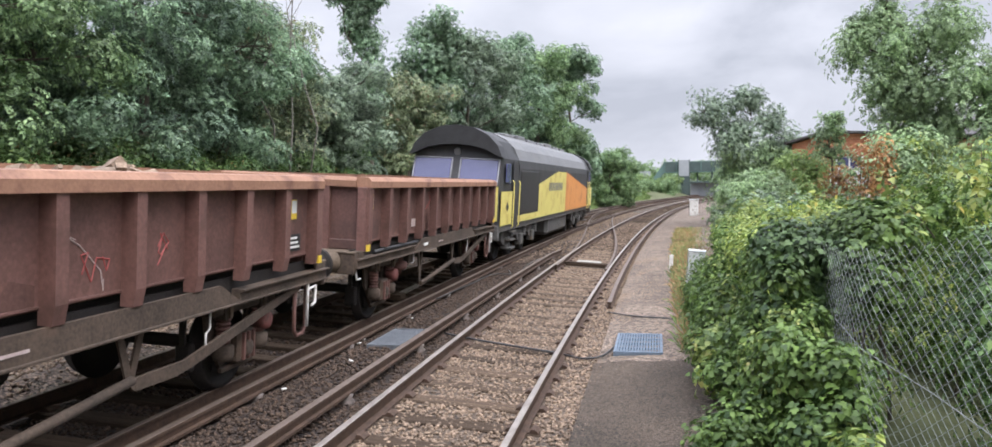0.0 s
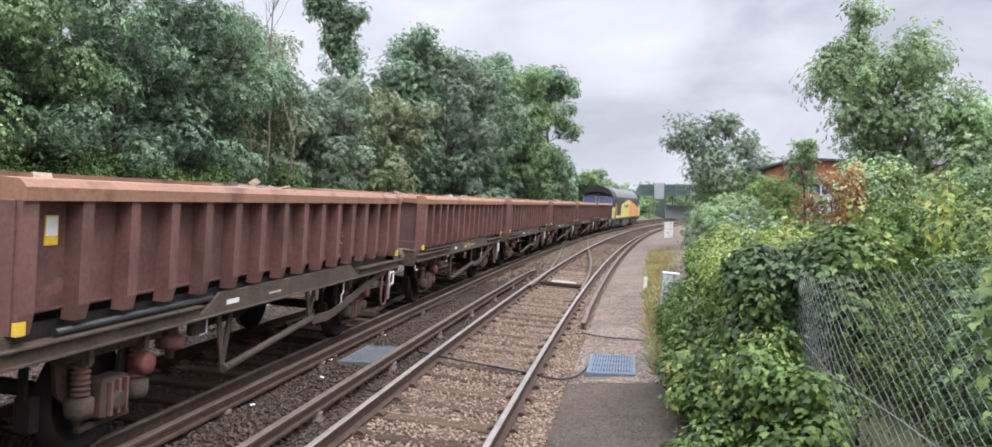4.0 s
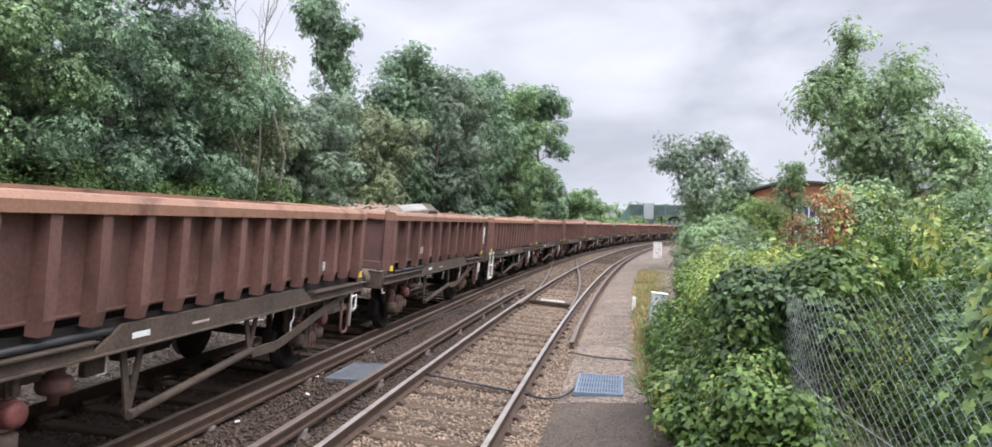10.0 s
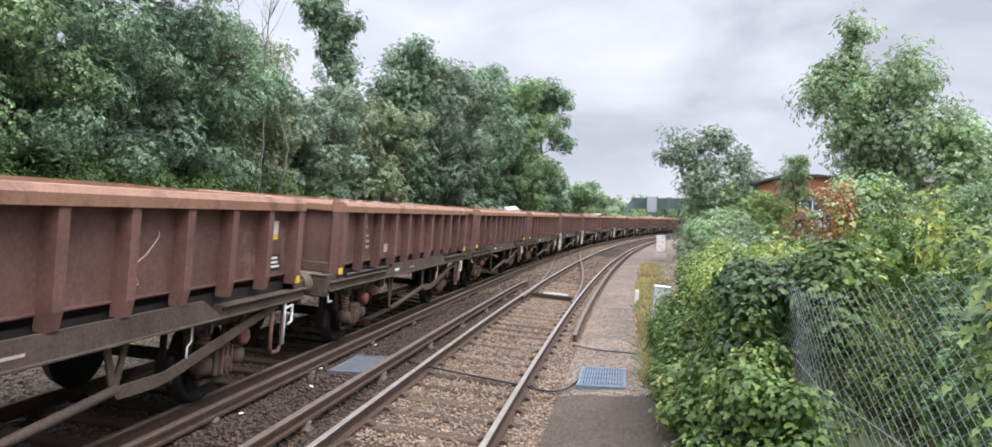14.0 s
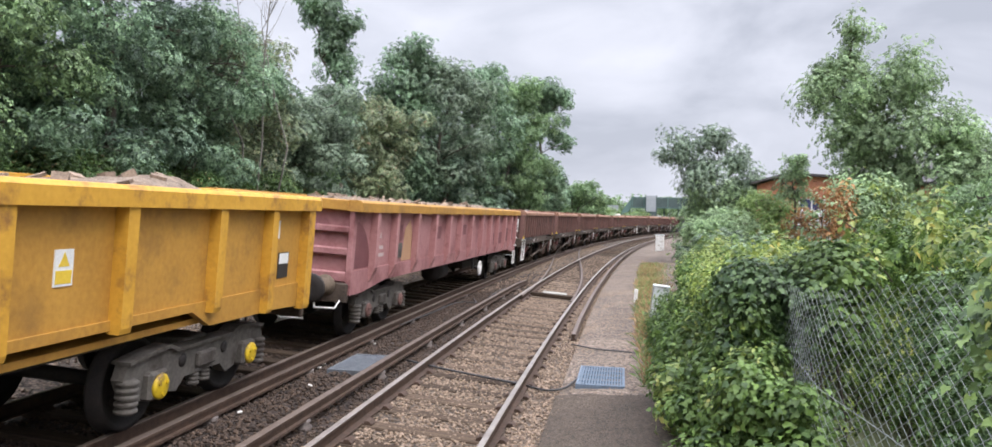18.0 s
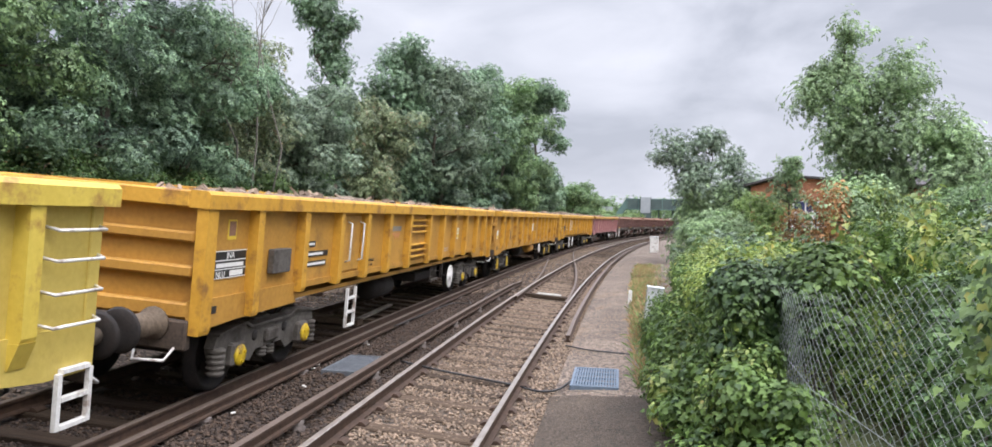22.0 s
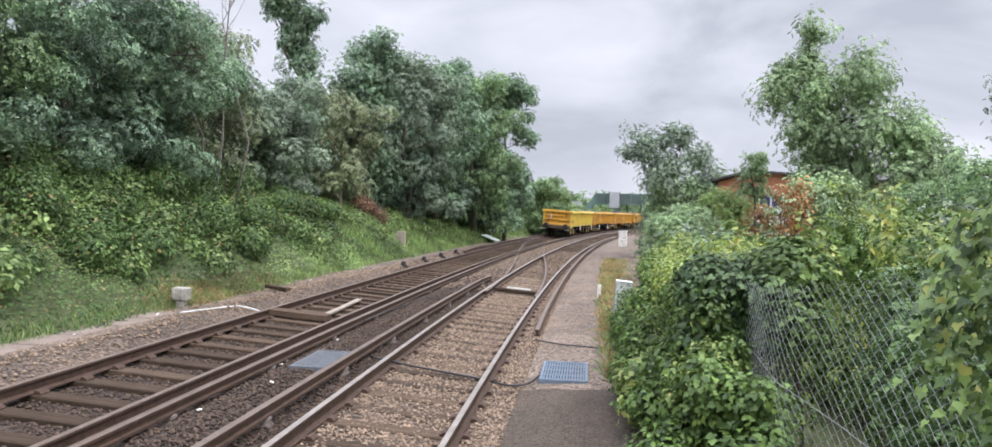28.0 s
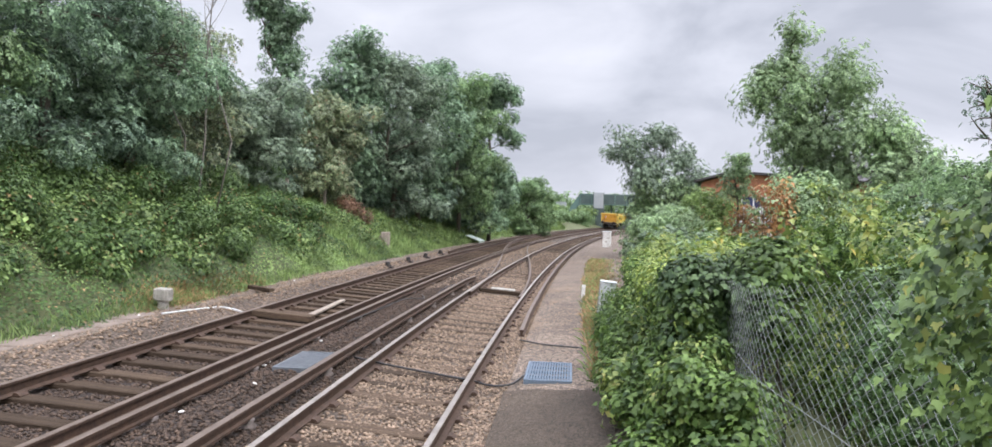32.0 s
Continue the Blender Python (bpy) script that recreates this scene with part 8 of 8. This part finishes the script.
# ---------- the station footbridge in the distance ----------
def footbridge():
    c = Vector((18.5, 134.0, 0.0))
    way = Matrix.Translation(c) @ Matrix.Rotation(radians(-8), 4, "Z")
    b = thing("footbridge", "distant green steel station footbridge with grey lift tower", "bridge", "", way)
    part("deck", boxm(-3.4, 15, -1.0, 1.0, 4.05, 4.2), M_BRIDGE, b)
    for y in (-1.0, 1.0):
        part("parapet", boxm(-3.4, 15, y - .05, y + .05, 4.2, 5.75), M_BRIDGE, b, "dark green parapet panel")
        part("top_rail", boxm(-3.4, 15, y - .08, y + .08, 5.75, 5.9), M_BRIDGE2, b)
        part("bottom_rail", boxm(-3.4, 15, y - .08, y + .08, 4.0, 4.15), M_BRIDGE2, b)
        for k in range(10):
            part("parapet_post", boxm(-3.3 + 2 * k, -3.14 + 2 * k, y - .1, y + .1, 4.1, 5.85), M_BRIDGE2, b)
    tw = part("lift_tower", boxm(-1.0, .9, -1.6, -1.02, 3.4, 6.15, .03), M_TOWER, b, "light grey lift tower")
    # the bridge's dark colour here stands for shade on the shaft
    part("tower_base", boxm(-.9, .8, -1.55, -1.05, -.2, 3.4), M_BRIDGE, b, "shaded lower lift shaft")
    for x in (-1.0, .8):
        part("tower_corner", boxm(x, x + .12, -1.64, -1.58, -.2, 6.2), M_BRIDGE, tw)
    for x in (2.2, 4.6, 7.5, 13.5):
        part("column", rodm((x, 0, -.3), (x, 0, 4.05), .14), M_BRIDGE, b)
    # stairs going down to the left-hand platform
    for y in (-.9, .9):
        part("stair_parapet", prism(bmesh.new(), [(-3.4, 4.1), (-3.4, 5.7), (-5.6, 2.6), (-5.6, 1.0)], y - .05, y + .05, "Y"), M_BRIDGE2, b, "mid-green sloping stair parapet")
    for k in range(12):
        part("step", boxm(-3.6 - .17 * k, -3.42 - .17 * k, -.85, .85, 3.9 - .24 * k, 4.0 - .24 * k), M_BRIDGE, b)
    for x in (-5.4,):
        part("column", rodm((x, 0, -.3), (x, 0, 1.2), .14), M_BRIDGE, b)
    part("half_landing", boxm(-7.4, -5.6, -1, 1, .9, 1.05), M_BRIDGE, b)
    part("landing_screen", boxm(-7.4, -5.6, -1.05, -.98, 1.05, 4.4), M_TOWER, b, "pale lattice screen")
    part("column", rodm((-6.5, 0, -.3), (-6.5, 0, .95), .14), M_BRIDGE, b)
    s = thing("platform_shelter", "low dark platform shelter under the footbridge", "shelter", "", Matrix.Translation((21.0, 127.5, 0)) @ Matrix.Rotation(radians(-16), 4, "Z"))
    part("roof", boxm(-2.6, 2.6, -.8, .8, 2.2, 2.45, .03), M_BRIDGE, s)
    part("back_wall", boxm(-2.5, 2.5, .65, .72, -.1, 2.2), M_TOWER, s)
    for x in (-2.4, 2.4):
        part("post", rodm((x, -.7, -.1), (x, -.7, 2.2), .06), M_BRIDGE, s)


footbridge()


def buildings():
    a, bpt = polar(15.2, 41, 0), polar(20.8, 39, 0)
    d = bpt - a
    m = Matrix.Translation(a) @ Matrix.Rotation(math.atan2(d.y, d.x), 4, "Z")
    h = thing("brick_building", "orange-red brick building with a dark low-pitched roof", "building", "", m)
    W = d.length
    part("front_wall", prism(bmesh.new(), [(0, -.3), (W + 4, -.3), (W + 4, 3.9), (W * .42, 4.5), (0, 4.05)], 0, .25, "Y"), M_BRICK, h)
    part("side_wall", boxm(0, .25, .25, 7, -.3, 4.05), M_BRICK, h)
    part("side_wall", boxm(W + 3.75, W + 4, .25, 7, -.3, 3.85), M_BRICK, h)
    part("back_wall", boxm(.25, W + 3.75, 6.75, 7, -.3, 3.8), M_BRICK, h)
    part("roof", prism(bmesh.new(), [(-.25, 4.06), (W * .42, 4.53), (W + 4.25, 3.90), (W + 4.25, 4.0), (W * .42, 4.64), (-.25, 4.16)], -.3, 7.3, "Y"), M_SLATE_ROOF, h, "dark roof with a plain verge")
    win = part("window", boxm(2.3, 3.5, -.03, .04, 2.3, 3.3), M_GLASS, h, "white-framed window")
    for x0, x1, z0, z1 in ((2.25, 3.55, 3.3, 3.38), (2.25, 3.55, 2.22, 2.3), (2.25, 2.32, 2.3, 3.3), (3.48, 3.55, 2.3, 3.3), (2.88, 2.94, 2.3, 3.3)):
        part("window_frame", boxm(x0, x1, -.06, .02, z0, z1), M_RENDER, win)
    f = thing("picket_fence", "white picket fence in front of the brick building", "fence", "", Matrix.Translation(polar(17.6, 37, 0)) @ Matrix.Rotation(math.atan2(d.y, d.x), 4, "Z"))
    for k in range(14):
        part("picket", boxm(k * .13, k * .13 + .08, -.02, .02, 0, 2.75 + .05 * (k % 2), .008), M_RENDER, f)
    for z in (1.0, 2.4):
        part("rail", boxm(-.05, 1.85, .02, .06, z, z + .09), M_RENDER, f)
    m2 = Matrix.Translation(polar(28.6, 44, 0)) @ Matrix.Rotation(radians(20), 4, "Z")
    g = thing("white_house", "white rendered house gable beyond the garden trees", "house", "", m2)
    part("gable_wall", prism(bmesh.new(), [(-3, -.3), (3, -.3), (3, 3.9), (0, 5.6), (-3, 3.9)], 0, .3, "Y"), M_RENDER, g)
    part("side_wall", boxm(-3, -2.7, .3, 8, -.3, 3.9), M_RENDER, g)
    part("side_wall", boxm(2.7, 3, .3, 8, -.3, 3.9), M_RENDER, g)
    part("roof", prism(bmesh.new(), [(-3.3, 3.75), (0, 5.62), (3.3, 3.75), (3.3, 3.9), (0, 5.8), (-3.3, 3.9)], -.2, 8.2, "Y"), M_SLATE_ROOF, g)


buildings()

# copper-coloured dying shrub and foliage poking through the wire
cl = []
rng_c = random.Random(3)
for i in range(9):
    p = polar(-10.2 + rng_c.uniform(-1.0, 1.0), 37.5 + rng_c.uniform(-.5, .5))
    cl.append((p + Vector((0, 0, rng_c.uniform(.2, .9))), .45, .8))
bush("dying copper-brown shrub under the trees", cl, 2600, .11, [M_LEAF_RUST], 501, "shrub", category="shrub", stems=5)
cl = []
for i in range(26):
    cl.append((spot(rng_c.uniform(2.9, 6.4), 3.36, rng_c.uniform(-.1, .5)), rng_c.uniform(.16, .28), .8))
bush("low bramble leaves at the foot of the wire fence", cl, 5200, .065, [M_LEAF_MID, M_LEAF_LIGHT], 502, "bramble", "pointed", [0.05], stems=0, category="shrub")

# ---------- what moves ----------
def motions():
    for ob, centre, half in TRAIN:
        walk(ob, [(t, on_far(centre + travel(t), half)) for t in np.arange(0, 32.01, 0.5)])
    # every wheel turns with the way that the train has gone; wheels of one size share one action
    lead = {}
    every = [o for ob, _, _ in TRAIN for o in ob.children_recursive if "turns" in o]
    for o in every:
        r = o["turns"]
        if r not in lead:
            rows, t = [], 0.0
            while t < 32.001:
                rows.append((t, Matrix.Rotation(-travel(t) / r, 4, "X")))
                t += 1 / 30 if r < 0 else 0.0333333333 * 1.0
            rows[-1] = (32.0, rows[-1][1]) if abs(rows[-1][0] - 32) > 1e-3 else rows[-1]
            walk(o, rows)
            lead[r] = o
        else:
            o.rotation_mode = "QUATERNION"
            o.animation_data_create()
            o.animation_data.action = lead[r].animation_data.action
            o.animation_data.action_slot = lead[r].animation_data.action_slot


motions()
